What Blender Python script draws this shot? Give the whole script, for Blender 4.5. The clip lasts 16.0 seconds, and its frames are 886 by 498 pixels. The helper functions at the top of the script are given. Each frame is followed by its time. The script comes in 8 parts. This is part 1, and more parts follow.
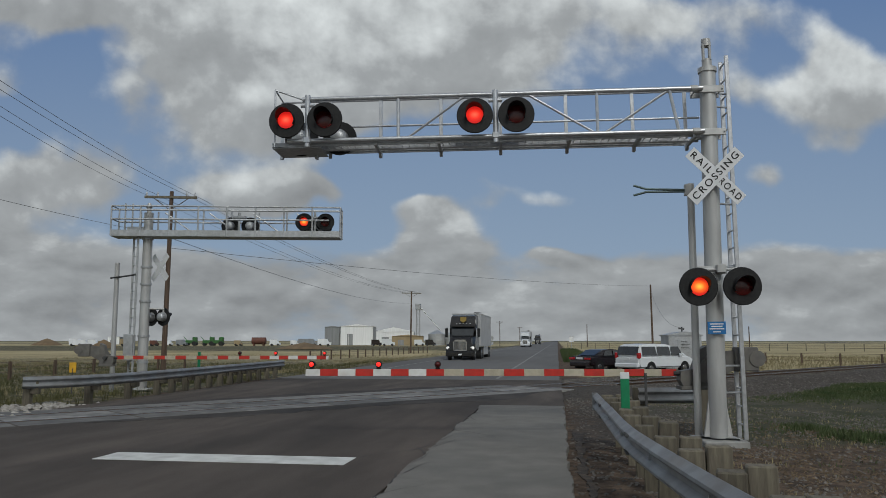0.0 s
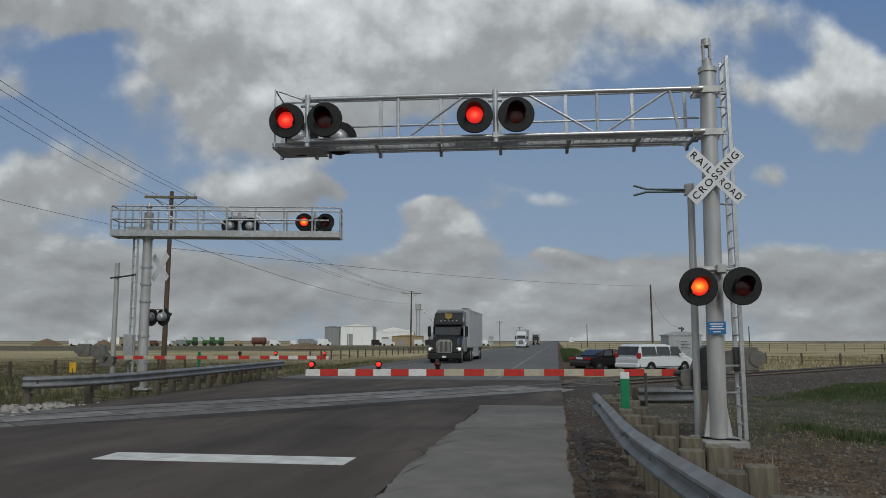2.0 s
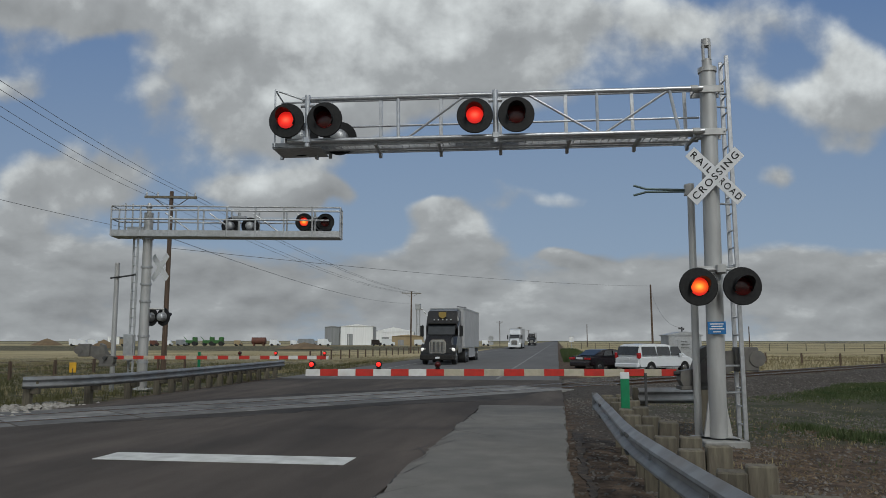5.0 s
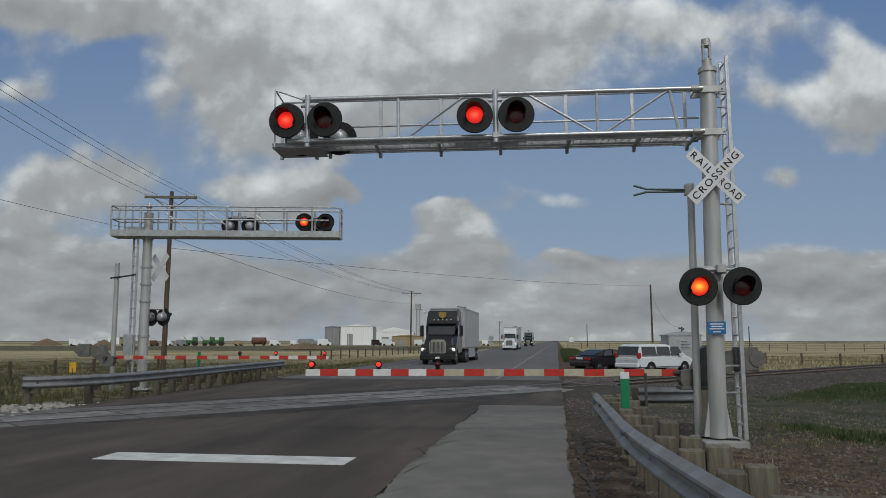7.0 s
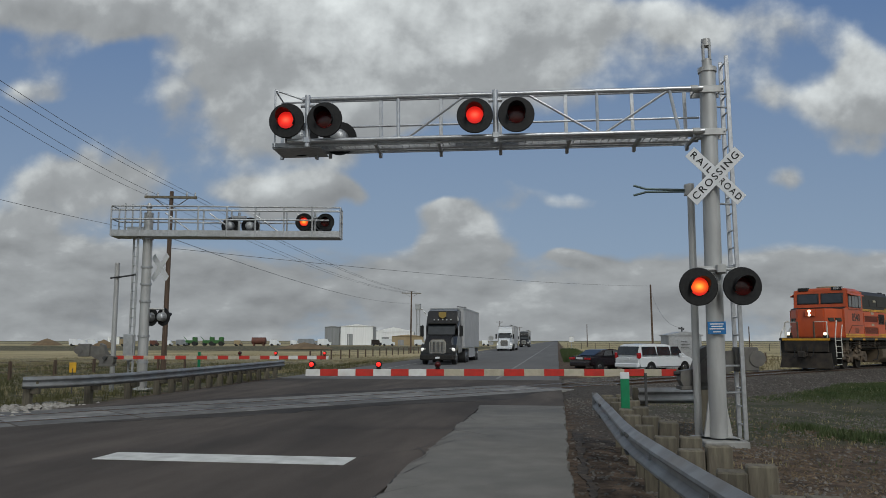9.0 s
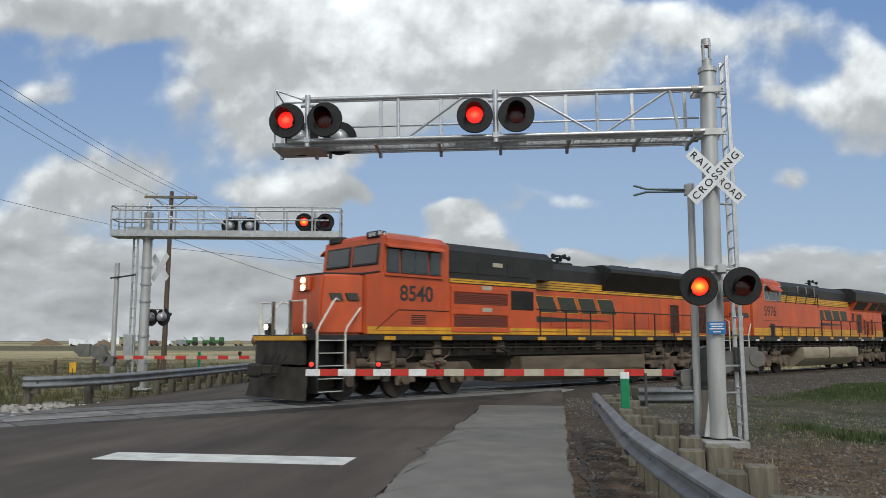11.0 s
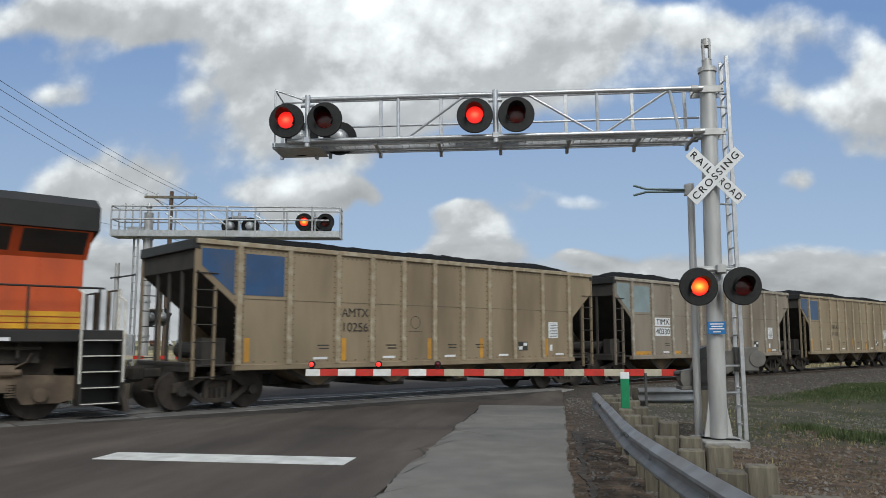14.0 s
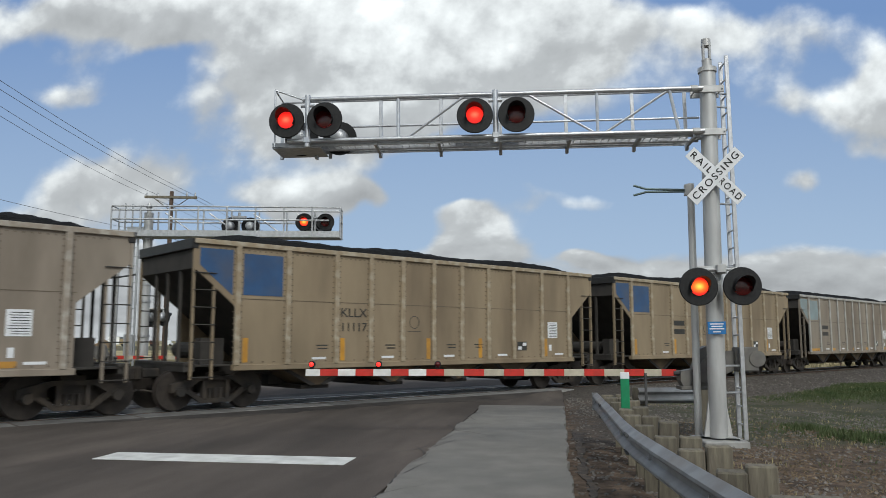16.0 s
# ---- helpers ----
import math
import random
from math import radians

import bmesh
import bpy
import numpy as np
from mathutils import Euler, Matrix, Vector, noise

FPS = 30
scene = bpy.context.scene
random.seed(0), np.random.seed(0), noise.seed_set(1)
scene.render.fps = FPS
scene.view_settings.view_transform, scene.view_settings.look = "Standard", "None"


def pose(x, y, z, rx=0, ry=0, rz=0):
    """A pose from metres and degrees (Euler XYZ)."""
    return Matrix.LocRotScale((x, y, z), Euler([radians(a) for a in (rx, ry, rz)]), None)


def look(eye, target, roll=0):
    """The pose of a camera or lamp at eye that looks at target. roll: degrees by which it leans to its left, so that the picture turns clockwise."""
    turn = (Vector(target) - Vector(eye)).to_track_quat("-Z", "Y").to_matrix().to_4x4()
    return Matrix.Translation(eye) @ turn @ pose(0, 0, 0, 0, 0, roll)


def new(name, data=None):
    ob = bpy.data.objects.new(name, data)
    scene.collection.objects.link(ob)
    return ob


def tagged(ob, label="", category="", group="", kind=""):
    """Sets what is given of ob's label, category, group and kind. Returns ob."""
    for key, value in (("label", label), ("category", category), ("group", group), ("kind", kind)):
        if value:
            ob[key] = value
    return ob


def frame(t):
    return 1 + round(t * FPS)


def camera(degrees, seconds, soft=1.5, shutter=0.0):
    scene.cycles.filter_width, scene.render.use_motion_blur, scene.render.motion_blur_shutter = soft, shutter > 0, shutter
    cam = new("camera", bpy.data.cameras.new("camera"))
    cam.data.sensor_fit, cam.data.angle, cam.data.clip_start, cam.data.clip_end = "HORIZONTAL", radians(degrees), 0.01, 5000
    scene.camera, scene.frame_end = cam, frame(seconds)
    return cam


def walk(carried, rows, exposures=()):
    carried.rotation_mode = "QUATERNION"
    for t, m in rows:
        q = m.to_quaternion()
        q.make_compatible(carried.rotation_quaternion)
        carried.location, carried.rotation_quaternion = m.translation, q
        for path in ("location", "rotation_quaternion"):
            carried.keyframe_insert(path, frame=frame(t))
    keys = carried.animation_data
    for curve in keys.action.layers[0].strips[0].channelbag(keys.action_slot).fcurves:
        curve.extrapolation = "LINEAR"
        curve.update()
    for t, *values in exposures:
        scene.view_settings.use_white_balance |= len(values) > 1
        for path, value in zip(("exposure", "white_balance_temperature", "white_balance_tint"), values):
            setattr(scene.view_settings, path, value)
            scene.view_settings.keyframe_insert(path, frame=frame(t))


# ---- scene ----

EYE_H = 1.65
YAW = 8.35
cam = camera(59.56, 16.0, soft=0.7, shutter=0.12)
walk(cam, [(0, pose(0, 0, EYE_H, 96.744, 0, YAW)), (16, pose(0, 0, EYE_H, 96.744, 0, YAW))],
     exposures=[(0, 0.0, 6200, 5), (9.2, 0.0, 6200, 5), (10.4, 0.35, 6200, 5), (11.3, 0.62, 6200, 5), (16, 0.62, 6200, 5)])

# world: Nishita sky veiled by broken cloud, one weak wide sun behind the camera
SUN_EL, SUN_AZ = 42, 158
world = bpy.data.worlds.new("sky")
scene.world = world
world.use_nodes = True
wn, wl = world.node_tree.nodes, world.node_tree.links
wn.clear()
w_out = wn.new("ShaderNodeOutputWorld")
w_bg = wn.new("ShaderNodeBackground")
w_sky = wn.new("ShaderNodeTexSky")
w_sky.sky_type, w_sky.sun_disc = "NISHITA", False
w_sky.sun_elevation, w_sky.sun_rotation = radians(SUN_EL), radians(SUN_AZ)
w_bg.inputs["Strength"].default_value = 0.066
w_co = wn.new("ShaderNodeTexCoord")
w_no = wn.new("ShaderNodeTexNoise")
w_no.inputs["Scale"].default_value, w_no.inputs["Detail"].default_value = 2.6, 6
w_ra = wn.new("ShaderNodeValToRGB")
w_ra.color_ramp.elements[0].position, w_ra.color_ramp.elements[1].position = 0.38, 0.6
w_mx = wn.new("ShaderNodeMix")
w_mx.data_type = "RGBA"
w_mx.inputs["B"].default_value = (7.2, 7.1, 7.0, 1)
wl.new(w_co.outputs["Generated"], w_no.inputs["Vector"])
wl.new(w_no.outputs["Fac"], w_ra.inputs["Fac"])
wl.new(w_ra.outputs["Color"], w_mx.inputs["Factor"])
wl.new(w_sky.outputs["Color"], w_mx.inputs["A"])
wl.new(w_mx.outputs["Result"], w_bg.inputs["Color"])
wl.new(w_bg.outputs["Background"], w_out.inputs["Surface"])
sun = new("sun", bpy.data.lights.new("sun", "SUN"))
sun.data.energy, sun.data.angle, sun.data.color = 1.25, radians(20), (1.0, 0.96, 0.9)
SUN_DIR = Vector((math.sin(radians(SUN_AZ)) * math.cos(radians(SUN_EL)), math.cos(radians(SUN_AZ)) * math.cos(radians(SUN_EL)), math.sin(radians(SUN_EL))))
sun.matrix_world = look(SUN_DIR * 50, (0, 0, 0))


# ---- materials ----
def material(name, color, rough=0.6, metal=0.0, color2=None, scale=6.0, detail=6.0, bump=0.0, bump_scale=None, spec=0.5, stretch=(1, 1, 1), lo=0.35, hi=0.65, dirt=None, dirt_amt=0.0, dirt_scale=1.3, vary=0.0, glow=None, glow_strength=0.0):
    """A node material: two colours by noise, broad dirt by a second noise, fine bump, per-object variation."""
    m = bpy.data.materials.new(name)
    m.use_nodes = True
    nt = m.node_tree
    bsdf = nt.nodes["Principled BSDF"]
    bsdf.inputs["Roughness"].default_value, bsdf.inputs["Metallic"].default_value = rough, metal
    bsdf.inputs["Specular IOR Level"].default_value = spec
    c1 = (*color, 1)
    c2 = (*(color2 or [c * 0.75 for c in color]), 1)
    co = nt.nodes.new("ShaderNodeTexCoord")
    mp = nt.nodes.new("ShaderNodeMapping")
    mp.inputs["Scale"].default_value = stretch
    nt.links.new(co.outputs["Object"], mp.inputs["Vector"])
    n1 = nt.nodes.new("ShaderNodeTexNoise")
    n1.inputs["Scale"].default_value, n1.inputs["Detail"].default_value = scale, detail
    nt.links.new(mp.outputs["Vector"], n1.inputs["Vector"])
    r1 = nt.nodes.new("ShaderNodeValToRGB")
    r1.color_ramp.elements[0].position, r1.color_ramp.elements[1].position = lo, hi
    r1.color_ramp.elements[0].color, r1.color_ramp.elements[1].color = c1, c2
    nt.links.new(n1.outputs["Fac"], r1.inputs["Fac"])
    last = r1.outputs["Color"]
    if dirt:
        n2 = nt.nodes.new("ShaderNodeTexNoise")
        n2.inputs["Scale"].default_value, n2.inputs["Detail"].default_value = dirt_scale, 8
        nt.links.new(mp.outputs["Vector"], n2.inputs["Vector"])
        r2 = nt.nodes.new("ShaderNodeMapRange")
        r2.inputs["From Min"].default_value, r2.inputs["From Max"].default_value = 0.42, 0.68
        r2.inputs["To Max"].default_value = dirt_amt
        nt.links.new(n2.outputs["Fac"], r2.inputs["Value"])
        mx = nt.nodes.new("ShaderNodeMix")
        mx.data_type = "RGBA"
        mx.inputs["B"].default_value = (*dirt, 1)
        nt.links.new(r2.outputs["Result"], mx.inputs["Factor"])
        nt.links.new(last, mx.inputs["A"])
        last = mx.outputs["Result"]
    if vary:
        oi = nt.nodes.new("ShaderNodeObjectInfo")
        mr = nt.nodes.new("ShaderNodeMapRange")
        mr.inputs["To Min"].default_value, mr.inputs["To Max"].default_value = 1 - vary, 1 + vary
        nt.links.new(oi.outputs["Random"], mr.inputs["Value"])
        hs = nt.nodes.new("ShaderNodeHueSaturation")
        nt.links.new(mr.outputs["Result"], hs.inputs["Value"])
        nt.links.new(last, hs.inputs["Color"])
        last = hs.outputs["Color"]
    nt.links.new(last, bsdf.inputs["Base Color"])
    if bump:
        n3 = nt.nodes.new("ShaderNodeTexNoise")
        n3.inputs["Scale"].default_value, n3.inputs["Detail"].default_value = bump_scale or scale * 3, 5
        nt.links.new(mp.outputs["Vector"], n3.inputs["Vector"])
        bp = nt.nodes.new("ShaderNodeBump")
        bp.inputs["Strength"].default_value, bp.inputs["Distance"].default_value = bump, 0.02
        nt.links.new(n3.outputs["Fac"], bp.inputs["Height"])
        nt.links.new(bp.outputs["Normal"], bsdf.inputs["Normal"])
    if glow:
        bsdf.inputs["Emission Color"].default_value = (*glow, 1)
        bsdf.inputs["Emission Strength"].default_value = glow_strength
    return m


M = {}
M["galv"] = material("galvanised_steel", (0.52, 0.53, 0.54), 0.45, 0.55, (0.4, 0.41, 0.42), 9, bump=0.05, dirt=(0.3, 0.29, 0.27), dirt_amt=0.4)
M["alu"] = material("aluminium_tube", (0.62, 0.63, 0.65), 0.35, 0.7, (0.5, 0.51, 0.53), 12, dirt=(0.35, 0.34, 0.33), dirt_amt=0.35)
M["mast"] = material("silver_painted_steel", (0.52, 0.52, 0.51), 0.45, 0.35, (0.42, 0.42, 0.415), 5, stretch=(1, 1, 0.2), dirt=(0.33, 0.3, 0.27), dirt_amt=0.45, dirt_scale=2.5)
M["guard"] = material("weathered_guardrail", (0.29, 0.305, 0.32), 0.55, 0.35, (0.2, 0.21, 0.222), 4, bump=0.08, dirt=(0.2, 0.17, 0.14), dirt_amt=0.5)
M["machine"] = material("grey_gate_machine", (0.17, 0.162, 0.145), 0.6, 0.2, (0.14, 0.135, 0.13), 6, dirt=(0.1, 0.085, 0.07), dirt_amt=0.5, dirt_scale=3)
M["dark_steel"] = material("dark_steel", (0.09, 0.09, 0.09), 0.55, 0.4, (0.05, 0.05, 0.05), 8)
M["black"] = material("matt_black_paint", (0.012, 0.012, 0.013), 0.6, 0, (0.02, 0.02, 0.02), 15, spec=0.3)
M["lens_dark"] = material("unlit_red_lens", (0.09, 0.008, 0.008), 0.25, 0, (0.05, 0.004, 0.004), 40)
M["copper_green"] = material("verdigris_rod", (0.12, 0.17, 0.165), 0.5, 0.4, (0.09, 0.12, 0.12), 8)
M["white"] = material("white_paint", (0.78, 0.78, 0.76), 0.5, 0, (0.68, 0.67, 0.64), 7, dirt=(0.4, 0.37, 0.33), dirt_amt=0.25, dirt_scale=3)
M["sign_white"] = material("sign_white", (0.75, 0.76, 0.78), 0.45, 0, (0.68, 0.69, 0.7), 5)
M["aged_white"] = material("aged_cream_sheeting", (0.52, 0.47, 0.36), 0.5, 0, (0.42, 0.38, 0.29), 9, dirt=(0.25, 0.22, 0.17), dirt_amt=0.4)
M["red"] = material("red_sheeting", (0.55, 0.03, 0.02), 0.4, 0, (0.42, 0.03, 0.02), 8)
M["green"] = material("green_marker", (0.01, 0.22, 0.09), 0.4, 0, (0.01, 0.17, 0.07), 6)
M["blue"] = material("blue_sign", (0.02, 0.16, 0.42), 0.4, 0, (0.02, 0.14, 0.36), 6)
M["yellow"] = material("yellow_sign", (0.75, 0.42, 0.02), 0.5, 0, (0.6, 0.33, 0.02), 6)
M["wood"] = material("grey_weathered_timber", (0.185, 0.165, 0.12), 0.85, 0, (0.11, 0.095, 0.072), 7, stretch=(3, 3, 0.35), bump=0.5, dirt=(0.1, 0.085, 0.06), dirt_amt=0.6, vary=0.2)
M["pole_wood"] = material("brown_pole_timber", (0.13, 0.085, 0.06), 0.85, 0, (0.07, 0.05, 0.035), 6, stretch=(3, 3, 0.2), bump=0.4)
M["tie"] = material("creosote_timber", (0.09, 0.075, 0.06), 0.9, 0, (0.05, 0.04, 0.033), 8, stretch=(3, 0.5, 3), bump=0.5, vary=0.25)
M["rail"] = material("rusty_rail", (0.12, 0.075, 0.05), 0.6, 0.5, (0.08, 0.05, 0.035), 12)
M["rail_top"] = material("polished_railhead", (0.55, 0.55, 0.56), 0.25, 0.9, (0.45, 0.45, 0.46), 12)
M["concrete"] = material("grey_concrete", (0.36, 0.355, 0.34), 0.85, 0, (0.27, 0.265, 0.25), 5, bump=0.3, dirt=(0.15, 0.14, 0.13), dirt_amt=0.6, vary=0.1)
M["panel"] = material("worn_crossing_panel", (0.225, 0.215, 0.2), 0.85, 0, (0.14, 0.135, 0.128), 3, bump=0.35, dirt=(0.07, 0.068, 0.066), dirt_amt=0.85, dirt_scale=0.8, vary=0.3)
M["asphalt"] = material("worn_asphalt", (0.12, 0.1, 0.086), 0.9, 0, (0.08, 0.067, 0.058), 1.6, 10, bump=0.5, bump_scale=60, spec=0.2, dirt=(0.045, 0.039, 0.035), dirt_amt=0.7, dirt_scale=0.55, stretch=(1, 0.22, 1))
M["shoulder"] = material("pale_shoulder_asphalt", (0.2, 0.188, 0.168), 0.9, 0, (0.16, 0.151, 0.134), 2.2, 9, bump=0.4, bump_scale=70, dirt=(0.115, 0.112, 0.104), dirt_amt=0.5, dirt_scale=0.5)
M["far_asphalt"] = material("grey_highway_asphalt", (0.148, 0.142, 0.136), 0.9, 0, (0.12, 0.116, 0.112), 0.6, 8, bump=0.3, bump_scale=50, dirt=(0.085, 0.083, 0.08), dirt_amt=0.6, dirt_scale=0.2, stretch=(1, 0.15, 1))
M["crack"] = material("crack_sealant", (0.018, 0.018, 0.018), 0.7, 0, (0.03, 0.03, 0.03), 9)
M["crumble"] = material("crumbled_asphalt", (0.035, 0.032, 0.03), 0.95, 0, (0.075, 0.06, 0.048), 14, 8, bump=1.0, bump_scale=40, dirt=(0.12, 0.09, 0.065), dirt_amt=0.7, dirt_scale=5)
M["faded_paint"] = material("faded_lane_paint", (0.34, 0.335, 0.32), 0.8, 0, (0.2, 0.196, 0.188), 3, 9, dirt=(0.14, 0.135, 0.13), dirt_amt=0.8, dirt_scale=0.7)
M["sealed"] = material("dark_sealed_asphalt", (0.05, 0.044, 0.04), 0.85, 0, (0.036, 0.032, 0.03), 1.4, 9, bump=0.4, bump_scale=50, spec=0.25, dirt=(0.09, 0.078, 0.068), dirt_amt=0.6, dirt_scale=0.8)
M["lane_paint"] = material("worn_lane_paint", (0.74, 0.74, 0.71), 0.7, 0, (0.6, 0.6, 0.57), 4, 9, dirt=(0.34, 0.33, 0.31), dirt_amt=0.45, dirt_scale=2.2, bump=0.2)
M["rock"] = material("pale_rock", (0.34, 0.32, 0.29), 0.9, 0, (0.2, 0.185, 0.165), 6, bump=0.5, vary=0.3)
M["ballast"] = material("ballast_stone", (0.16, 0.143, 0.128), 0.95, 0, (0.07, 0.062, 0.055), 9, 8, bump=1.0, bump_scale=14, dirt=(0.26, 0.2, 0.15), dirt_amt=0.5)
M["glass"] = material("dark_window_glass", (0.02, 0.024, 0.028), 0.06, 0, (0.03, 0.034, 0.04), 2, spec=0.8)
M["rubber"] = material("black_rubber", (0.02, 0.02, 0.02), 0.8, 0, (0.03, 0.03, 0.03), 10)


def lamp_material(name, heart, ring_colour, rim, strength):
    """A lit roundel: hot heart, glowing ring, red rim."""
    m = bpy.data.materials.new(name)
    m.use_nodes = True
    nt = m.node_tree
    bsdf = nt.nodes["Principled BSDF"]
    bsdf.inputs["Base Color"].default_value = (0.3, 0.01, 0.01, 1)
    co = nt.nodes.new("ShaderNodeTexCoord")
    ln = nt.nodes.new("ShaderNodeVectorMath")
    ln.operation = "LENGTH"
    sp = nt.nodes.new("ShaderNodeMapping")
    sp.inputs["Scale"].default_value = (1, 0.2, 1.3)
    nt.links.new(co.outputs["Object"], sp.inputs["Vector"])
    nt.links.new(sp.outputs["Vector"], ln.inputs[0])
    rp = nt.nodes.new("ShaderNodeValToRGB")
    rp.color_ramp.elements[0].position, rp.color_ramp.elements[0].color = 0.015, (*heart, 1)
    rp.color_ramp.elements[1].position, rp.color_ramp.elements[1].color = 0.16, (*rim, 1)
    ring = rp.color_ramp.elements.new(0.085)
    ring.color = (*ring_colour, 1)
    nt.links.new(ln.outputs["Value"], rp.inputs["Fac"])
    nt.links.new(rp.outputs["Color"], bsdf.inputs["Emission Color"])
    bsdf.inputs["Emission Strength"].default_value = strength
    return m


M["lens_hot"] = lamp_material("lit_orange_red_roundel", (1.0, 0.5, 0.06), (1.0, 0.14, 0.015), (0.55, 0.012, 0.008), 1.15)
M["lens_lit"] = lamp_material("lit_red_roundel", (1.0, 0.12, 0.06), (0.9, 0.03, 0.015), (0.5, 0.01, 0.008), 1.1)


# ---- mesh helpers ----
def box(bm, x0, x1, y0, y1, z0, z1, bevel=0.0, mat=None):
    g = bmesh.ops.create_cube(bm, size=1)
    vs = g["verts"]
    bmesh.ops.scale(bm, verts=vs, vec=(abs(x1 - x0), abs(y1 - y0), abs(z1 - z0)))
    bmesh.ops.translate(bm, verts=vs, vec=((x0 + x1) / 2, (y0 + y1) / 2, (z0 + z1) / 2))
    if mat is not None:
        bmesh.ops.transform(bm, verts=vs, matrix=mat)
    if bevel:
        es = list({e for v in vs for e in v.link_edges})
        bmesh.ops.bevel(bm, geom=es, offset=bevel, segments=1, affect="EDGES")
    return bm


def tube(bm, a, b, r, r2=None, seg=10):
    a, b = Vector(a), Vector(b)
    d = b - a
    m = Matrix.Translation((a + b) / 2) @ d.to_track_quat("Z", "Y").to_matrix().to_4x4()
    bmesh.ops.create_cone(bm, cap_ends=True, segments=seg, radius1=r, radius2=r if r2 is None else r2, depth=d.length, matrix=m)
    return bm


def bar(bm, pts, r, seg=8):
    """A bent round bar through the points."""
    pts = [Vector(p) for p in pts]
    rings, n = [], len(pts)
    side = None
    for i, p in enumerate(pts):
        d = (pts[min(i + 1, n - 1)] - pts[max(i - 1, 0)]).normalized()
        if side is None:
            side = d.orthogonal().normalized()
        side = (side - d * side.dot(d)).normalized()
        up = d.cross(side)
        rings.append([bm.verts.new(p + (side * math.cos(a) + up * math.sin(a)) * r) for a in [2 * math.pi * k / seg for k in range(seg)]])
    for a, b in zip(rings, rings[1:]):
        for k in range(seg):
            bm.faces.new((a[k], a[(k + 1) % seg], b[(k + 1) % seg], b[k]))
    bm.faces.new(rings[0][::-1])
    bm.faces.new(rings[-1])
    return bm


def prism(bm, pts, a, b, axis="y"):
    """Extrude a closed 2D outline along an axis from a to b; (u, v) are the two other axes in order."""
    def place(u, v, w):
        return {"x": (w, u, v), "y": (u, w, v), "z": (u, v, w)}[axis]
    v0 = [bm.verts.new(place(u, v, a)) for u, v in pts]
    v1 = [bm.verts.new(place(u, v, b)) for u, v in pts]
    n = len(pts)
    bm.faces.new(v0)
    bm.faces.new(v1[::-1])
    for i in range(n):
        bm.faces.new((v0[i], v1[i], v1[(i + 1) % n], v0[(i + 1) % n]))
    bmesh.ops.recalc_face_normals(bm, faces=bm.faces[:])
    return bm


def mesh_of(name, bm, mat, smooth=False):
    me = bpy.data.meshes.new(name)
    bmesh.ops.recalc_face_normals(bm, faces=bm.faces[:])
    bm.to_mesh(me)
    bm.free()
    for m in mat if isinstance(mat, (list, tuple)) else [mat]:
        me.materials.append(m)
    if smooth:
        for p in me.polygons:
            p.use_smooth = True
        me.set_sharp_from_angle(angle=radians(35))
    return me


def part(name, bm, mat, parent=None, label="", smooth=False, m=None):
    """One mesh object, under its thing or part; bm may be a ready mesh to share."""
    me = bm if isinstance(bm, bpy.types.Mesh) else mesh_of(name, bm, mat, smooth)
    ob = new(name, me)
    if parent is not None:
        ob.parent = parent
    if m is not None:
        ob.matrix_basis = m
    return tagged(ob, label)


def thing(name, label, category, m=None, group="", kind=""):
    ob = new(name)
    ob.empty_display_size = 0.2
    if m is not None:
        ob.matrix_basis = m
    return tagged(ob, label, category, group, kind)


def B():
    return bmesh.new()


def text_mesh(words, size, mat, depth=0.004, shear=0.0, spacing=1.0, weight=0.004):
    """Lettering as a flat mesh, centred, in the xz plane facing -y."""
    cu = bpy.data.curves.new("letters", "FONT")
    cu.body, cu.size, cu.align_x, cu.align_y, cu.extrude, cu.shear = words, size, "CENTER", "CENTER", depth, shear
    cu.offset, cu.space_character = size * weight, spacing
    ob = bpy.data.objects.new("letters", cu)
    scene.collection.objects.link(ob)
    dg = bpy.context.evaluated_depsgraph_get()
    me = bpy.data.meshes.new_from_object(ob.evaluated_get(dg))
    bpy.data.objects.remove(ob)
    me.transform(Matrix.Rotation(radians(90), 4, "X"))
    me.materials.clear()
    me.materials.append(mat)
    return me


def spot(u, d, z=-0.4):
    """Plan position at bearing tangent u from the eye's heading and distance d."""
    a = radians(YAW)
    return Vector((d * (u * math.cos(a) - math.sin(a)), d * (u * math.sin(a) + math.cos(a)), z))


# ---- the track's line: a gentle curve ----
TRACK_P, TRACK_H, TRACK_K = Vector((-3.96, 24.36)), radians(39.53), 0.00076


def on_track(s):
    """Centre line s metres along the train's way; returns x, y and the heading of the far direction."""
    h = TRACK_H + TRACK_K * s
    x = TRACK_P.x + (math.cos(h) - math.cos(TRACK_H)) / TRACK_K
    y = TRACK_P.y - (math.sin(h) - math.sin(TRACK_H)) / TRACK_K
    return x, y, h


def track_pose(s, z=0.0):
    """Local +x points the way the train runs, +y to its right side as seen from the train's front, z up."""
    x, y, h = on_track(s)
    return Matrix.Translation((x, y, z)) @ Matrix.Rotation(radians(-90) - h, 4, "Z")


def track_offset(x, y):
    """Signed distance from the track line, positive on the camera's side."""
    c = Vector((TRACK_P.x - math.cos(TRACK_H) / TRACK_K, TRACK_P.y + math.sin(TRACK_H) / TRACK_K))
    return (Vector((x, y)) - c).length - 1 / TRACK_K


SIDE = 1 if track_offset(0, 0) > 0 else -1


# ---- ground ----
def smooth(a, b, v):
    t = min(max((v - a) / (b - a), 0), 1)
    return t * t * (3 - 2 * t)


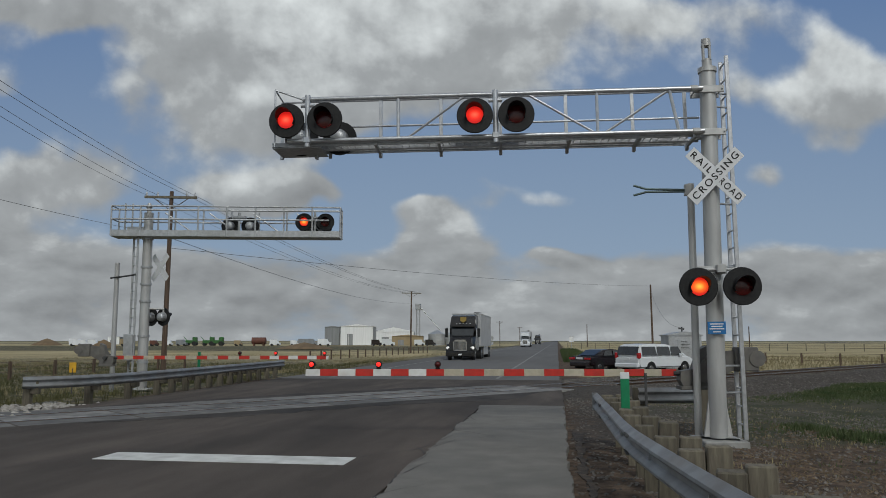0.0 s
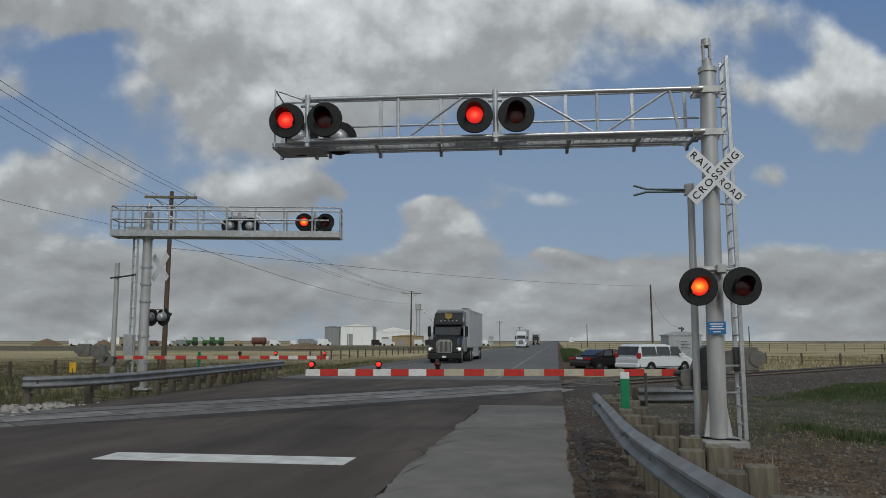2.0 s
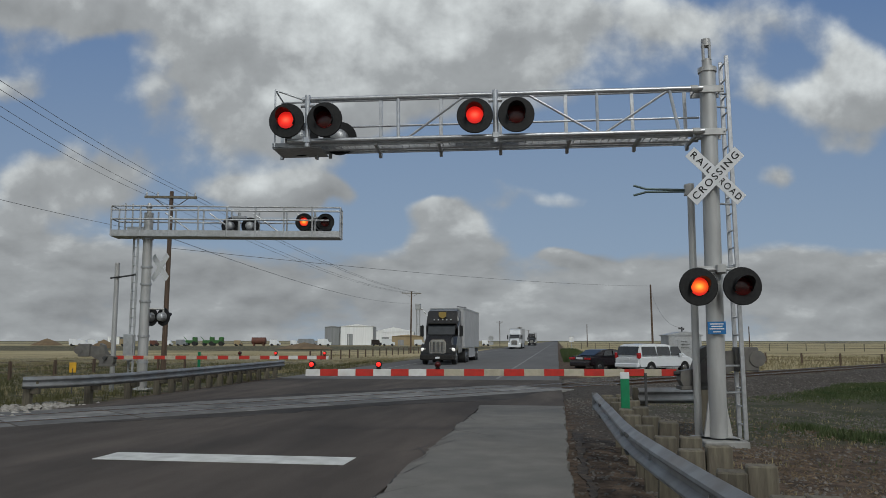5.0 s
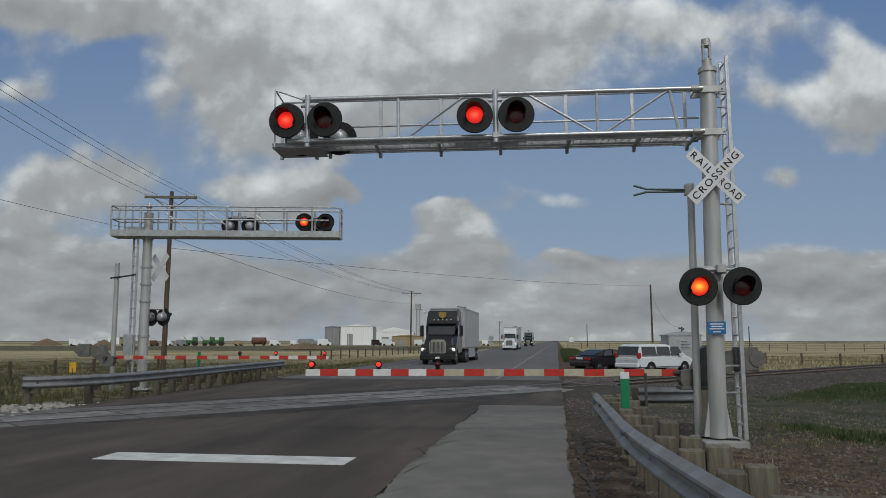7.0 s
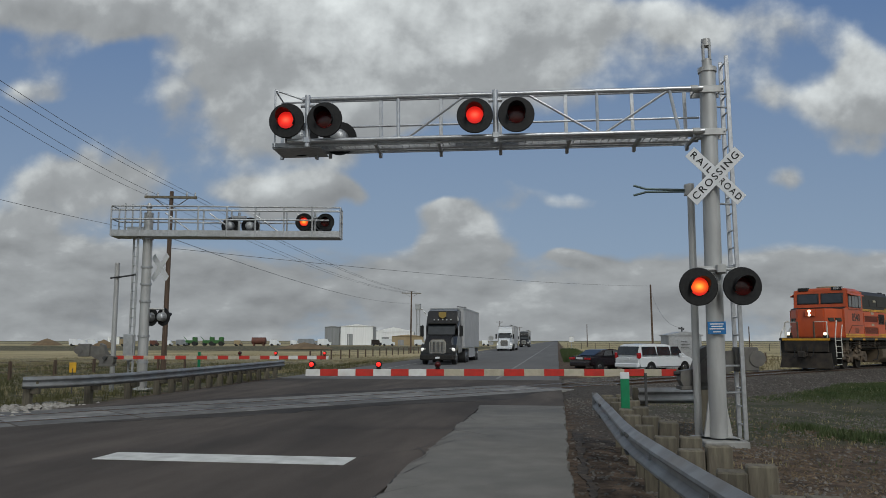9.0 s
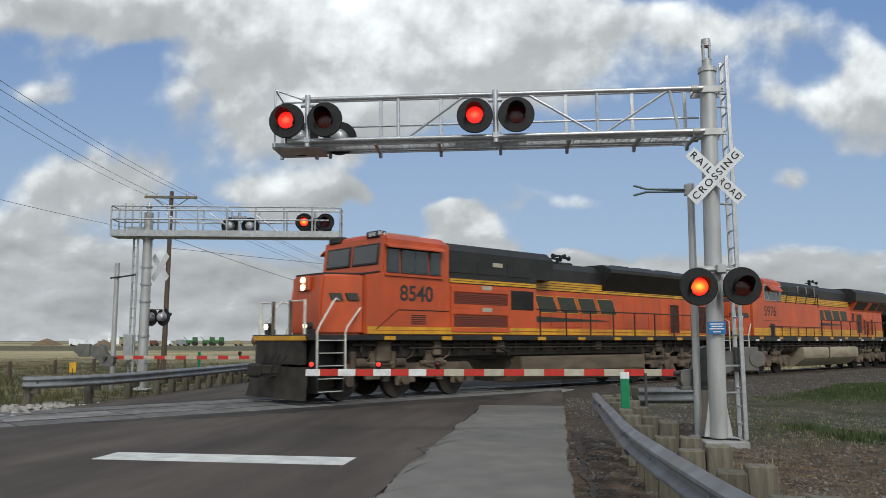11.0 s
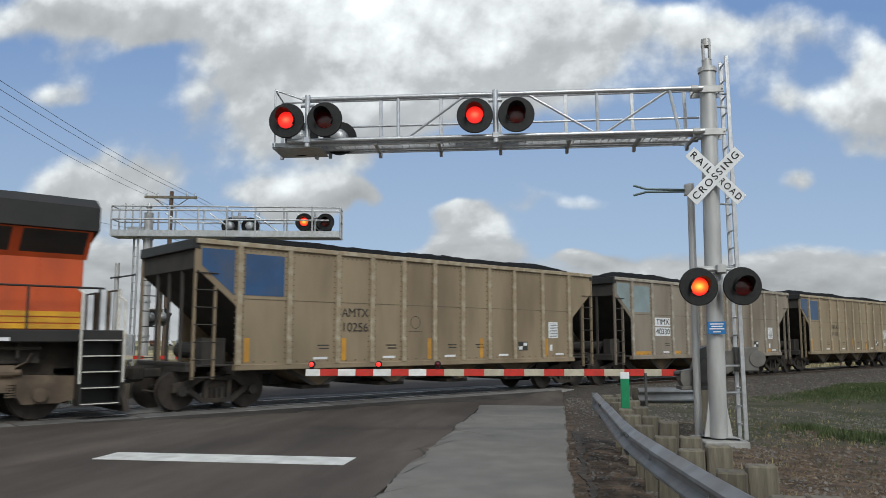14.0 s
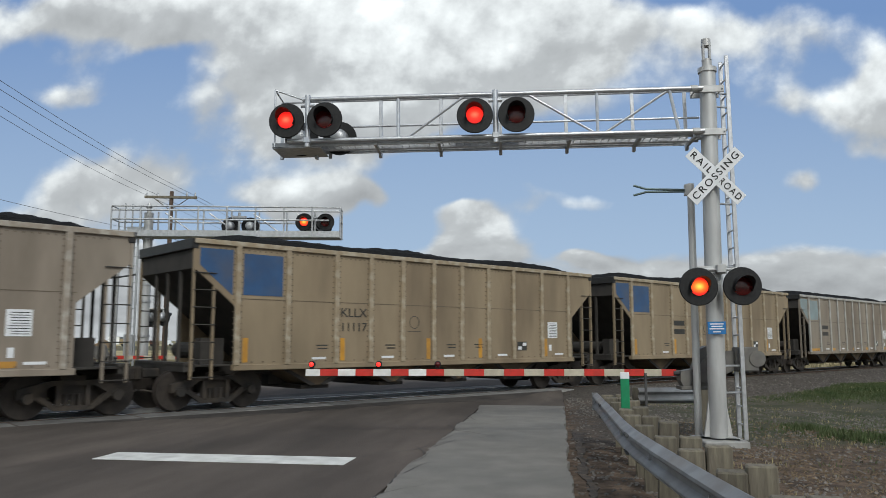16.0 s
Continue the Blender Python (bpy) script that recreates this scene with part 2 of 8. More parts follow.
def ground_height(x, y):
    o = SIDE * track_offset(x, y)
    side = max(x - 0.9, -13.2 - x)
    z = -0.09 - 0.45 * smooth(0.8, 6.0, side)
    if x > 0 and y < 22:
        z = max(z, -0.09 - 0.26 * smooth(3.4, 8.0, side))
    bank = 1 - smooth(1.9, 4.6, abs(o))
    z = z * (1 - bank) + bank * (-0.2 if -13.6 < x < -0.2 else -0.02 if x < 2.2 and x > 0 else -0.08)
    if x > 0:
        z = max(z, -0.3 - 0.25 * smooth(0, 6, max(x - 11, 40 - y, y - 62)))
    z += 0.05 * noise.noise((x * 0.35, y * 0.35, 0)) * smooth(0.6, 2.5, side) + 0.3 * noise.noise((x * 0.01, y * 0.01, 3)) * smooth(60, 200, abs(x + 6))
    return z


def ground_sheet():
    def steps(lo, hi, fine_lo, fine_hi, d):
        out = [fine_lo]
        while out[-1] < fine_hi:
            out.append(out[-1] + d)
        k = d
        while out[-1] < hi:
            k *= 1.22
            out.append(out[-1] + k)
        k = d
        while out[0] > lo:
            k *= 1.22
            out.insert(0, out[0] - k)
        return out
    xs, ys = steps(-4800, 4800, -24, 26, 0.5), steps(-300, 4800, 3, 62, 0.5)
    vs = [(x, y, ground_height(x, y)) for y in ys for x in xs]
    n = len(xs)
    fs = [(j * n + i, j * n + i + 1, (j + 1) * n + i + 1, (j + 1) * n + i) for j in range(len(ys) - 1) for i in range(n - 1)]
    me = bpy.data.meshes.new("ground")
    me.from_pydata(vs, [], fs)
    for p in me.polygons:
        p.use_smooth = True
    # how much of dirt, gravel and dry grass covers each place
    cols = {k: [] for k in ("dirt", "gravel", "dry")}
    for x, y, z in vs:
        o = abs(track_offset(x, y))
        w = noise.noise((x * 0.5, y * 0.5, 7)) + 0.5 * noise.noise((x * 1.7, y * 1.7, 2))
        edge = x - 0.1 if x > -6 else -12.2 - x
        dirt = 1 - smooth(0.6, 2.4 if x > -6 else 1.2, edge + w * 0.8)
        if x > 0 and y < 17:
            dirt = max(dirt, 1 - smooth(13.2, 15.6, y + 0.35 * (x - 3) + 1.2 * w))
        if x > 0 and 40 < y < 70:
            dirt = max(dirt, 1 - smooth(9, 11, x + w))
        gravel = 1 - smooth(3.4, 5.2, o + w * 0.7)
        if x > 0 and 13 < y < 24:
            gravel = max(gravel, 0.6 - 0.6 * smooth(1.2, 5.5, edge + w))
        dry = smooth(30, 46, y + 0.1 * abs(x) + w * 4) if x > 0 else 0.35 + 0.65 * smooth(45, 160, y + w * 12) * smooth(-0.3, 0.4, math.sin(y * 0.02) + w * 0.5)
        cols["dirt"].append(dirt), cols["gravel"].append(gravel), cols["dry"].append(dry)
    for k, v in cols.items():
        me.attributes.new(k, "FLOAT", "POINT").data.foreach_set("value", v)
    m = bpy.data.materials.new("prairie_ground")
    m.use_nodes = True
    nt = m.node_tree
    bsdf = nt.nodes["Principled BSDF"]
    bsdf.inputs["Roughness"].default_value, bsdf.inputs["Specular IOR Level"].default_value = 0.95, 0.2
    co = nt.nodes.new("ShaderNodeTexCoord")

    def two(c1, c2, scale, lo=0.4, hi=0.62, detail=9):
        nz = nt.nodes.new("ShaderNodeTexNoise")
        nz.inputs["Scale"].default_value, nz.inputs["Detail"].default_value = scale, detail
        nz.inputs["Roughness"].default_value = 0.65
        nt.links.new(co.outputs["Object"], nz.inputs["Vector"])
        rp = nt.nodes.new("ShaderNodeValToRGB")
        rp.color_ramp.elements[0].position, rp.color_ramp.elements[1].position = lo, hi
        rp.color_ramp.elements[0].color, rp.color_ramp.elements[1].color = (*c1, 1), (*c2, 1)
        nt.links.new(nz.outputs["Fac"], rp.inputs["Fac"])
        return rp.outputs["Color"]

    def over(a, b, key):
        at = nt.nodes.new("ShaderNodeAttribute")
        at.attribute_name = key
        nz = nt.nodes.new("ShaderNodeTexNoise")
        nz.inputs["Scale"].default_value, nz.inputs["Detail"].default_value = 2.5, 8
        nt.links.new(co.outputs["Object"], nz.inputs["Vector"])
        ad = nt.nodes.new("ShaderNodeMath")
        ad.operation = "MULTIPLY_ADD"
        ad.inputs[1].default_value, ad.inputs[2].default_value = 1.0, -0.5
        nt.links.new(nz.outputs["Fac"], ad.inputs[0])
        sm = nt.nodes.new("ShaderNodeMath")
        sm.operation = "ADD"
        nt.links.new(at.outputs["Fac"], sm.inputs[0])
        nt.links.new(ad.outputs["Value"], sm.inputs[1])
        mr = nt.nodes.new("ShaderNodeMapRange")
        mr.inputs["From Min"].default_value, mr.inputs["From Max"].default_value = 0.3, 0.7
        nt.links.new(sm.outputs["Value"], mr.inputs["Value"])
        mx = nt.nodes.new("ShaderNodeMix")
        mx.data_type = "RGBA"
        nt.links.new(mr.outputs["Result"], mx.inputs["Factor"])
        nt.links.new(a, mx.inputs["A"])
        nt.links.new(b, mx.inputs["B"])
        return mx.outputs["Result"]
    c = two((0.05, 0.055, 0.03), (0.095, 0.084, 0.06), 0.9)
    c = over(c, two((0.46, 0.38, 0.225), (0.28, 0.245, 0.13), 0.06, 0.38, 0.62), "dry")
    c = over(c, two((0.14, 0.1, 0.07), (0.055, 0.041, 0.031), 4), "dirt")
    c = over(c, two((0.1, 0.086, 0.073), (0.036, 0.032, 0.028), 11), "gravel")
    nt.links.new(c, bsdf.inputs["Base Color"])
    nz = nt.nodes.new("ShaderNodeTexNoise")
    nz.inputs["Scale"].default_value, nz.inputs["Detail"].default_value = 16, 6
    nt.links.new(co.outputs["Object"], nz.inputs["Vector"])
    bp = nt.nodes.new("ShaderNodeBump")
    bp.inputs["Strength"].default_value, bp.inputs["Distance"].default_value = 0.9, 0.04
    nt.links.new(nz.outputs["Fac"], bp.inputs["Height"])
    nt.links.new(bp.outputs["Normal"], bsdf.inputs["Normal"])
    me.materials.append(m)
    tagged(new("ground", me), "prairie ground of dry and green grass, dirt and gravel", "ground", kind="structure")


ground_sheet()


def strip(name, x0, x1, y0, y1, z0, z1, mat, label, category, jag=0.0, rows=120):
    """A slab along the road with slightly ragged long edges."""
    bm = B()
    ring = []
    for i in range(rows + 1):
        t = i / rows
        y = y0 + (y1 - y0) * t ** 2.2
        j0, j1 = [jag * (noise.noise((y * 0.9, q, x)) + 0.55 * noise.noise((y * 4.7, q, x)) + 0.3 * noise.noise((y * 13, q, x))) for q, x in ((1.3, x0), (4.1, x1))]
        ring.append([bm.verts.new(p) for p in ((x0 + j0, y, z0), (x0 + j0, y, z1), (x1 + j1, y, z1), (x1 + j1, y, z0))])
    for a, b in zip(ring, ring[1:]):
        for k in range(3):
            bm.faces.new((a[k], b[k], b[k + 1], a[k + 1]))
    bm.faces.new(ring[0])
    bm.faces.new(ring[-1][::-1])
    ob = part(name, bm, mat)
    return tagged(ob, label, category, kind="structure")


strip("road", -12.15, -1.95, -8, 1500, -0.25, 0.0, M["asphalt"], "worn dark asphalt road with wheel paths and cracks", "road", 0.05)
strip("shoulder", -1.95, 0.13, -8, 20.2, -0.25, 0.004, M["shoulder"], "pale grey shoulder beside the dark lane", "road shoulder", 0.085, 900)
strip("broken_edge", 0.3, 0.42, 4, 15.5, -0.3, -0.072, M["crumble"], "crumbled black asphalt edge along the dirt verge", "road edge", 0.12, 200)
strip("apron", -1.95, 0.13, 20.2, 34, -0.25, 0.002, M["asphalt"], "dark asphalt beside the crossing panels", "road", 0.05)
strip("highway", -12.3, 0.05, 33, 1500, -0.2, 0.009, M["far_asphalt"], "grey highway surface beyond the railway", "road", 0.05)
bm = B()
box(bm, -6.48, -2.85, 10.28, 10.95, 0.0, 0.006)
tagged(part("stop_line", bm, M["lane_paint"]), "worn white painted stop line on asphalt", "road marking", kind="structure")
bm = B()
box(bm, -2.68, -2.55, 34, 600, 0.009, 0.014)
tagged(part("edge_line", bm, M["faded_paint"]), "white painted edge line on the highway", "road marking", kind="structure")
bm = B()
box(bm, -10.2, -10.08, 34, 600, 0.009, 0.014)
tagged(part("edge_line", bm, M["faded_paint"]), "white painted edge line on the highway", "road marking", kind="structure")


def cracks():
    bm = B()
    rnd = random.Random(5)

    def crack(x, y, ang, n, w):
        pts = [(x, y)]
        for i in range(n):
            ang += rnd.uniform(-0.28, 0.28)
            x, y = x + math.cos(ang) * 0.16, y + math.sin(ang) * 0.16
            pts.append((x, y))
        prev = None
        for i, (px, py) in enumerate(pts):
            ww = w * (1 - 0.6 * i / n) * rnd.uniform(0.6, 1.2)
            cur = (bm.verts.new((px - ww, py - ww * 0.4, 0.0075)), bm.verts.new((px + ww, py + ww * 0.4, 0.0075)))
            if prev:
                bm.faces.new((prev[0], prev[1], cur[1], cur[0]))
            prev = cur
    for k in range(4):
        crack(rnd.uniform(-2.05, -1.55), rnd.uniform(6, 20), rnd.uniform(-0.6, 2.2), rnd.randint(3, 9), 0.012)
    y = 5.0
    while y < 20:
        crack(-1.95 + 0.1 * noise.noise((y, 2, 2)), y, 1.57, 6, 0.009)
        y += 0.8
    for x, y, a, n in ((-6.6, 10.2, 3.6, 16), (-2.8, 11, 1.2, 22), (-2.9, 10.2, -1.9, 9), (-7.5, 14, 0.8, 14), (-4.5, 15.5, 0.7, 12)):
        crack(x, y, a, n, 0.012)
    tagged(part("crack_sealant", bm, M["crack"]), "fine dark cracks in the asphalt", "cracks", kind="stuff")


cracks()

# ---- railway ----
railway = thing("railway_track", "single railway track with rusty rails on timber ties", "railway track", kind="structure")


def sweep(name, prof, s0, s1, mat, parent, step=4.0, label=""):
    """Sweep an outline (offset towards the camera, height) along the track."""
    bm = B()
    rings = []
    s = s0
    while s <= s1 + 1e-6:
        x, y, h = on_track(s)
        nx, ny = math.cos(h), -math.sin(h)
        rings.append([bm.verts.new((x + nx * o, y + ny * o, z)) for o, z in prof])
        s += step
    n = len(prof)
    for a, b in zip(rings, rings[1:]):
        for k in range(n):
            bm.faces.new((a[k], b[k], b[(k + 1) % n], a[(k + 1) % n]))
    bm.faces.new(rings[0])
    bm.faces.new(rings[-1][::-1])
    return part(name, bm, mat, parent, label)


for o in (-0.7525, 0.7525):
    rail = sweep("rail", [(o - 0.07, -0.15), (o - 0.07, -0.13), (o - 0.012, -0.1), (o - 0.012, -0.03), (o - 0.036, -0.02), (o - 0.036, 0.008),
                   (o + 0.036, 0.008), (o + 0.036, -0.02), (o + 0.012, -0.03), (o + 0.012, -0.1), (o + 0.07, -0.13), (o + 0.07, -0.15)], -460, 60, M["rail"], railway)
    sweep("railhead", [(o - 0.03, 0.006), (o - 0.03, 0.013), (o + 0.03, 0.013), (o + 0.03, 0.006)], -460, 60, M["rail_top"], rail, label="polished bright running surface")
sweep("ballast", [(-3.4, -0.5), (-2.0, -0.14), (-1.45, -0.1), (1.45, -0.1), (2.0, -0.14), (3.6, -0.5)], -460, -5.0, M["ballast"], railway, label="grey ballast bank")
sweep("ballast", [(-3.4, -0.5), (-2.0, -0.14), (-1.45, -0.1), (1.45, -0.1), (2.0, -0.14), (3.6, -0.5)], 15.2, 60, M["ballast"], railway, label="grey ballast bank")
bm = B()
box(bm, -0.115, 0.115, -1.3, 1.3, -0.24, -0.075, 0.012)
tie_mesh = mesh_of("tie", bm, M["tie"])
for i in range(110):
    part("tie", tie_mesh, None, railway, m=track_pose(-5.3 - i * 0.52) @ pose(0, 0, 0, 0, 0, random.uniform(-1, 1)))
crossing = thing("crossing_surface", "worn concrete crossing panels laid between and beside the rails", "level crossing", kind="structure")
for lo, hi in ((-1.75, -0.88), (-0.62, 0.62), (0.88, 1.75)):
    bm = B()
    box(bm, -1.2, 1.2, lo, hi, -0.2, 0.006, 0.015)
    pm = mesh_of("panel", bm, M["panel"])
    for i in range(1, 9):
        part("panel", pm, None, crossing, m=track_pose(-6.2 + i * 2.44, random.uniform(-0.004, 0.004)))




def sealed_band(name, side, inner, width, s0, s1, seed):
    """A dark band of newer asphalt laid along the crossing panels, ragged on its outer edge."""
    bm = B()
    prev = None
    n = 90
    for i in range(n + 1):
        s = s0 + (s1 - s0) * i / n
        x, y, h = on_track(s)
        taper = min(1.0, 4 * min(i, n - i) / n + 0.15)
        o1 = inner + width * taper * (0.75 + 0.5 * noise.noise((s * 0.35, seed, 0)) + 0.16 * noise.noise((s * 2.1, seed, 4)))
        cur = [bm.verts.new((x + math.cos(h) * o * side, y - math.sin(h) * o * side, z)) for o, z in ((inner, -0.1), (inner, 0.0045), (o1, 0.0045), (o1, -0.1))]
        if prev:
            for k in range(3):
                bm.faces.new((prev[k], cur[k], cur[k + 1], prev[k + 1]))
        prev = cur
    tagged(part(name, bm, M["sealed"]), "dark ragged asphalt patch along the crossing panels", "road patch", kind="structure")


sealed_band("asphalt_patch", 1, 1.78, 1.5, -3.4, 11.0, 1.5)
sealed_band("asphalt_patch", -1, 1.78, 0.9, -5.0, 9.5, 7.5)

# ---- crossing signals ----
def ring_mesh(r_out, r_in, depth, mat, seg=28):
    """A flat ring in the xz plane with a rolled rim, facing -y."""
    bm = B()
    prof = [(r_in, 0), (r_in, -0.004), (r_out - 0.012, -0.004), (r_out, 0.012), (r_out, 0.02), (r_out - 0.01, 0.012), (r_in, 0.006)]
    rows = []
    for i in range(seg):
        a = 2 * math.pi * i / seg
        rows.append([bm.verts.new((r * math.cos(a), y, r * math.sin(a))) for r, y in prof])
    for i in range(seg):
        a, b = rows[i], rows[(i + 1) % seg]
        for k in range(len(prof)):
            j = (k + 1) % len(prof)
            bm.faces.new((a[k], a[j], b[j], b[k]))
    return mesh_of("background_disc", bm, mat, True)


def hood_mesh(r=0.16, length=0.3, seg=24):
    """A cap visor: a tube cut away below."""
    bm = B()
    rows = []
    for i in range(seg + 1):
        a = radians(-35 + 250 * i / seg)
        cut = length * (0.35 + 0.65 * max(0.0, math.sin(a)) ** 0.6)
        rows.append([bm.verts.new((rr * math.cos(a), yy, rr * math.sin(a))) for rr, yy in ((r, 0), (r, -cut), (r - 0.006, -cut), (r - 0.006, 0))])
    for a, b in zip(rows, rows[1:]):
        for k in range(4):
            bm.faces.new((a[k], a[(k + 1) % 4], b[(k + 1) % 4], b[k]))
    return mesh_of("hood", bm, M["black"], True)


def housing_mesh():
    bm = B()
    tube(bm, (0, 0.175, 0), (0, 0.01, 0), 0.145, 0.165, seg=20)
    bmesh.ops.create_uvsphere(bm, u_segments=16, v_segments=8, radius=0.145, matrix=Matrix.Translation((0, 0.17, 0)) @ Matrix.Diagonal((1, 0.5, 1, 1)))
    for v in [v for v in bm.verts if v.co.y < 0.012 and v.co.xz.length < 0.01]:
        bm.verts.remove(v)
    return mesh_of("housing", bm, M["galv"], True)


def lens_mesh(r=0.152, seg=24):
    """A thin two-faced roundel: one face lit, the other dark; it turns about its upright axis."""
    me_bm = B()
    def cap(sign, idx):
        prev = None
        for k in range(0, 6):
            rr = r * k / 5
            yy = sign * (0.004 + 0.022 * (1 - (k / 5) ** 2))
            cur = [me_bm.verts.new((rr * math.cos(2 * math.pi * i / seg), yy, rr * math.sin(2 * math.pi * i / seg))) for i in range(seg)] if k else [me_bm.verts.new((0, yy, 0))]
            if prev:
                for i in range(seg):
                    j = (i + 1) % seg
                    f = me_bm.faces.new((prev[0], cur[i], cur[j]) if len(prev) == 1 else (prev[i], cur[i], cur[j], prev[j]))
                    f.material_index = idx
            prev = cur
        return prev
    a, b = cap(-1, 0), cap(1, 1)
    for i in range(seg):
        f = me_bm.faces.new((a[i], a[(i + 1) % seg], b[(i + 1) % seg], b[i]))
        f.material_index = 1
    return mesh_of("lens", me_bm, [M["lens_lit"], M["lens_dark"]], True)


DISC, HOOD, HOUSING, LENS, LENS_HOT = ring_mesh(0.318, 0.15, 0.02, M["black"]), hood_mesh(), housing_mesh(), lens_mesh(), lens_mesh()
LENS_HOT.materials[0] = M["lens_hot"]
blinkers = []          # lens, phase


def flasher(parent, m, phase, hot=False):
    """A flashing light on its mast or arm; phase 0 is lit first, 1 second."""
    f = part("flashing_light", DISC, None, parent, "round black background disc with red lens", m=m)
    part("hood", HOOD, None, f, "black visor")
    part("housing", HOUSING, None, f, "grey lamp housing")
    lens = part("lens", LENS_HOT if hot else LENS, None, f, "red glass lens", m=pose(0, -0.018, 0))
    blinkers.append((lens, phase))
    return f


def blink_rows(phase):
    """The lens turns half round each time its lamp goes on or off."""
    period, go_right, go_left = 1.015, 0.08, 0.6
    rows, ang = [], 0.0 if phase == 0 else 180.0
    rows.append((0, pose(0, -0.018, 0, 0, 0, ang)))
    changes = sorted([go_right + period * k for k in range(17)] + [go_left + period * k for k in range(17)])
    for c in changes:
        if c > 15.92 or c < 0.05:
            continue
        c = round(c * FPS) / FPS
        for i, a in enumerate((0, 60, 120, 180)):
            rows.append((c - 1.5 / FPS + (i + 0.5) / FPS, pose(0, -0.018, 0, 0, 0, ang + a)))
        ang += 180
    rows.append((16, pose(0, -0.018, 0, 0, 0, ang)))
    return rows


# near cantilever: local x along the arm over the road, local y towards the camera
near = thing("cantilever_signal", "silver cantilever crossing signal with truss arm, flashing lights and crossbuck", "crossing signal",
             pose(2.62, 13.73, 0.02, 0, 0.5, 184.57))
FRONT = pose(0, 0, 0, 0, 0, 180)


def facing(x, y, z, turn=0.0):
    """A pose under a cantilever whose -y looks at the camera side."""
    return pose(x, y, z, 0, 0, 180 + turn)


bm = B()
tube(bm, (-0.015, 0, 0.02), (-0.13, 0, 6.34), 0.15, 0.138, seg=24)
mast = part("mast", bm, M["mast"], near, "tapered silver steel mast", smooth=True)
bm = B()
tube(bm, (-0.13, 0, 6.32), (-0.13, 0, 6.4), 0.16, seg=24)
part("collar", bm, M["mast"], mast, smooth=True)
bm = B()
tube(bm, (-0.13, 0, 6.4), (-0.13, 0, 6.56), 0.085, seg=18)
tube(bm, (-0.13, 0, 6.8), (-0.13, 0, 6.93), 0.085, 0.08, seg=18)
for a in range(4):
    tube(bm, (-0.13 + 0.075 * math.cos(a * 1.57 + 0.6), 0.075 * math.sin(a * 1.57 + 0.6), 6.54), (-0.13 + 0.075 * math.cos(a * 1.57 + 0.6), 0.075 * math.sin(a * 1.57 + 0.6), 6.82), 0.022)
part("bell", bm, M["mast"], mast, "slotted silver bell tube", smooth=True)
bm = B()
box(bm, -0.27, 0.27, -0.27, 0.27, 0, 0.04, 0.008)
for a in range(1, 8, 2):
    prism(bm, [(0.14, 0.04), (0.25, 0.04), (0.15, 0.62)], -0.008, 0.008)
    bmesh.ops.rotate(bm, verts=bm.verts[-6:], cent=(0, 0, 0), matrix=Matrix.Rotation(a * math.pi / 4 + 0.95, 3, "Z"))
part("base_plate", bm, M["mast"], mast, m=pose(-0.02, 0, 0))
bm = B()
box(bm, -0.42, 0.3, -0.36, 0.36, -0.5, -0.004, 0.02)
part("footing", bm, M["concrete"], near, "concrete footing")
# truss arm
ZB, ZT, XE = 5.22, 5.98, 7.32
for z, xe in ((ZB, XE), (ZT, 7.05)):
    bm = B()
    tube(bm, (0.02, 0.2, z), (xe, 0.2, z - 0.0), 0.042, seg=12)
    part("chord", bm, M["alu"], near, smooth=True)
bm = B()
tube(bm, (0.02, -0.25, ZB - 0.05), (XE, -0.25, ZB - 0.05), 0.035, seg=10)
part("chord", bm, M["alu"], near, smooth=True)
for x, r in ((0.45, 0.03), (1.84, 0.028), (5.33, 0.03)):
    bm = B()
    tube(bm, (x, 0.2, ZB), (x + (0.14 if x < 1 else 0), 0.2, ZT), r, seg=8)
    part("truss_post", bm, M["alu"], near, smooth=True)
for x0, x1 in ((5.15, 4.15), (1.9, 3.05), (1.7, 0.6)):
    bm = B()
    tube(bm, (x0, 0.2, ZB + 0.02), (x1, 0.2, ZT - 0.02), 0.022, seg=8)
    part("truss_brace", bm, M["alu"], near, smooth=True)
for x in (6.95, 3.61):
    bm = B()
    tube(bm, (x, 0.24, ZB - 0.12), (x, 0.24, ZT + 0.06), 0.05, seg=12)
    tube(bm, (x - 0.12, 0.24, ZT - 0.13), (x + 0.12, 0.24, ZT - 0.13), 0.032, seg=8)
    box(bm, x - 0.06, x + 0.06, 0.18, 0.3, ZB - 0.05, ZB + 0.05, 0.01)
    part("lamp_post", bm, M["alu"], near, smooth=True)
# clamps to the mast
for z in (ZB, ZT):
    bm = B()
    box(bm, -0.36, 0.14, 0.13, 0.16, z - 0.06, z + 0.06, 0.005)
    part("clamp", bm, M["mast"], near)
    bm = B()
    box(bm, -0.36, 0.14, -0.2, -0.17, z - 0.06, z + 0.06, 0.005)
    part("clamp", bm, M["mast"], near)
    for x in (-0.33, 0.11):
        bm = B()
        tube(bm, (x, 0.19, z), (x, -0.22, z), 0.014)
        part("clamp_bolt", bm, M["galv"], near)
    bm = B()
    tube(bm, (0.1, 0.2, z), (0.22, 0.2, z), 0.06, seg=10)
    part("chord_socket", bm, M["mast"], near)
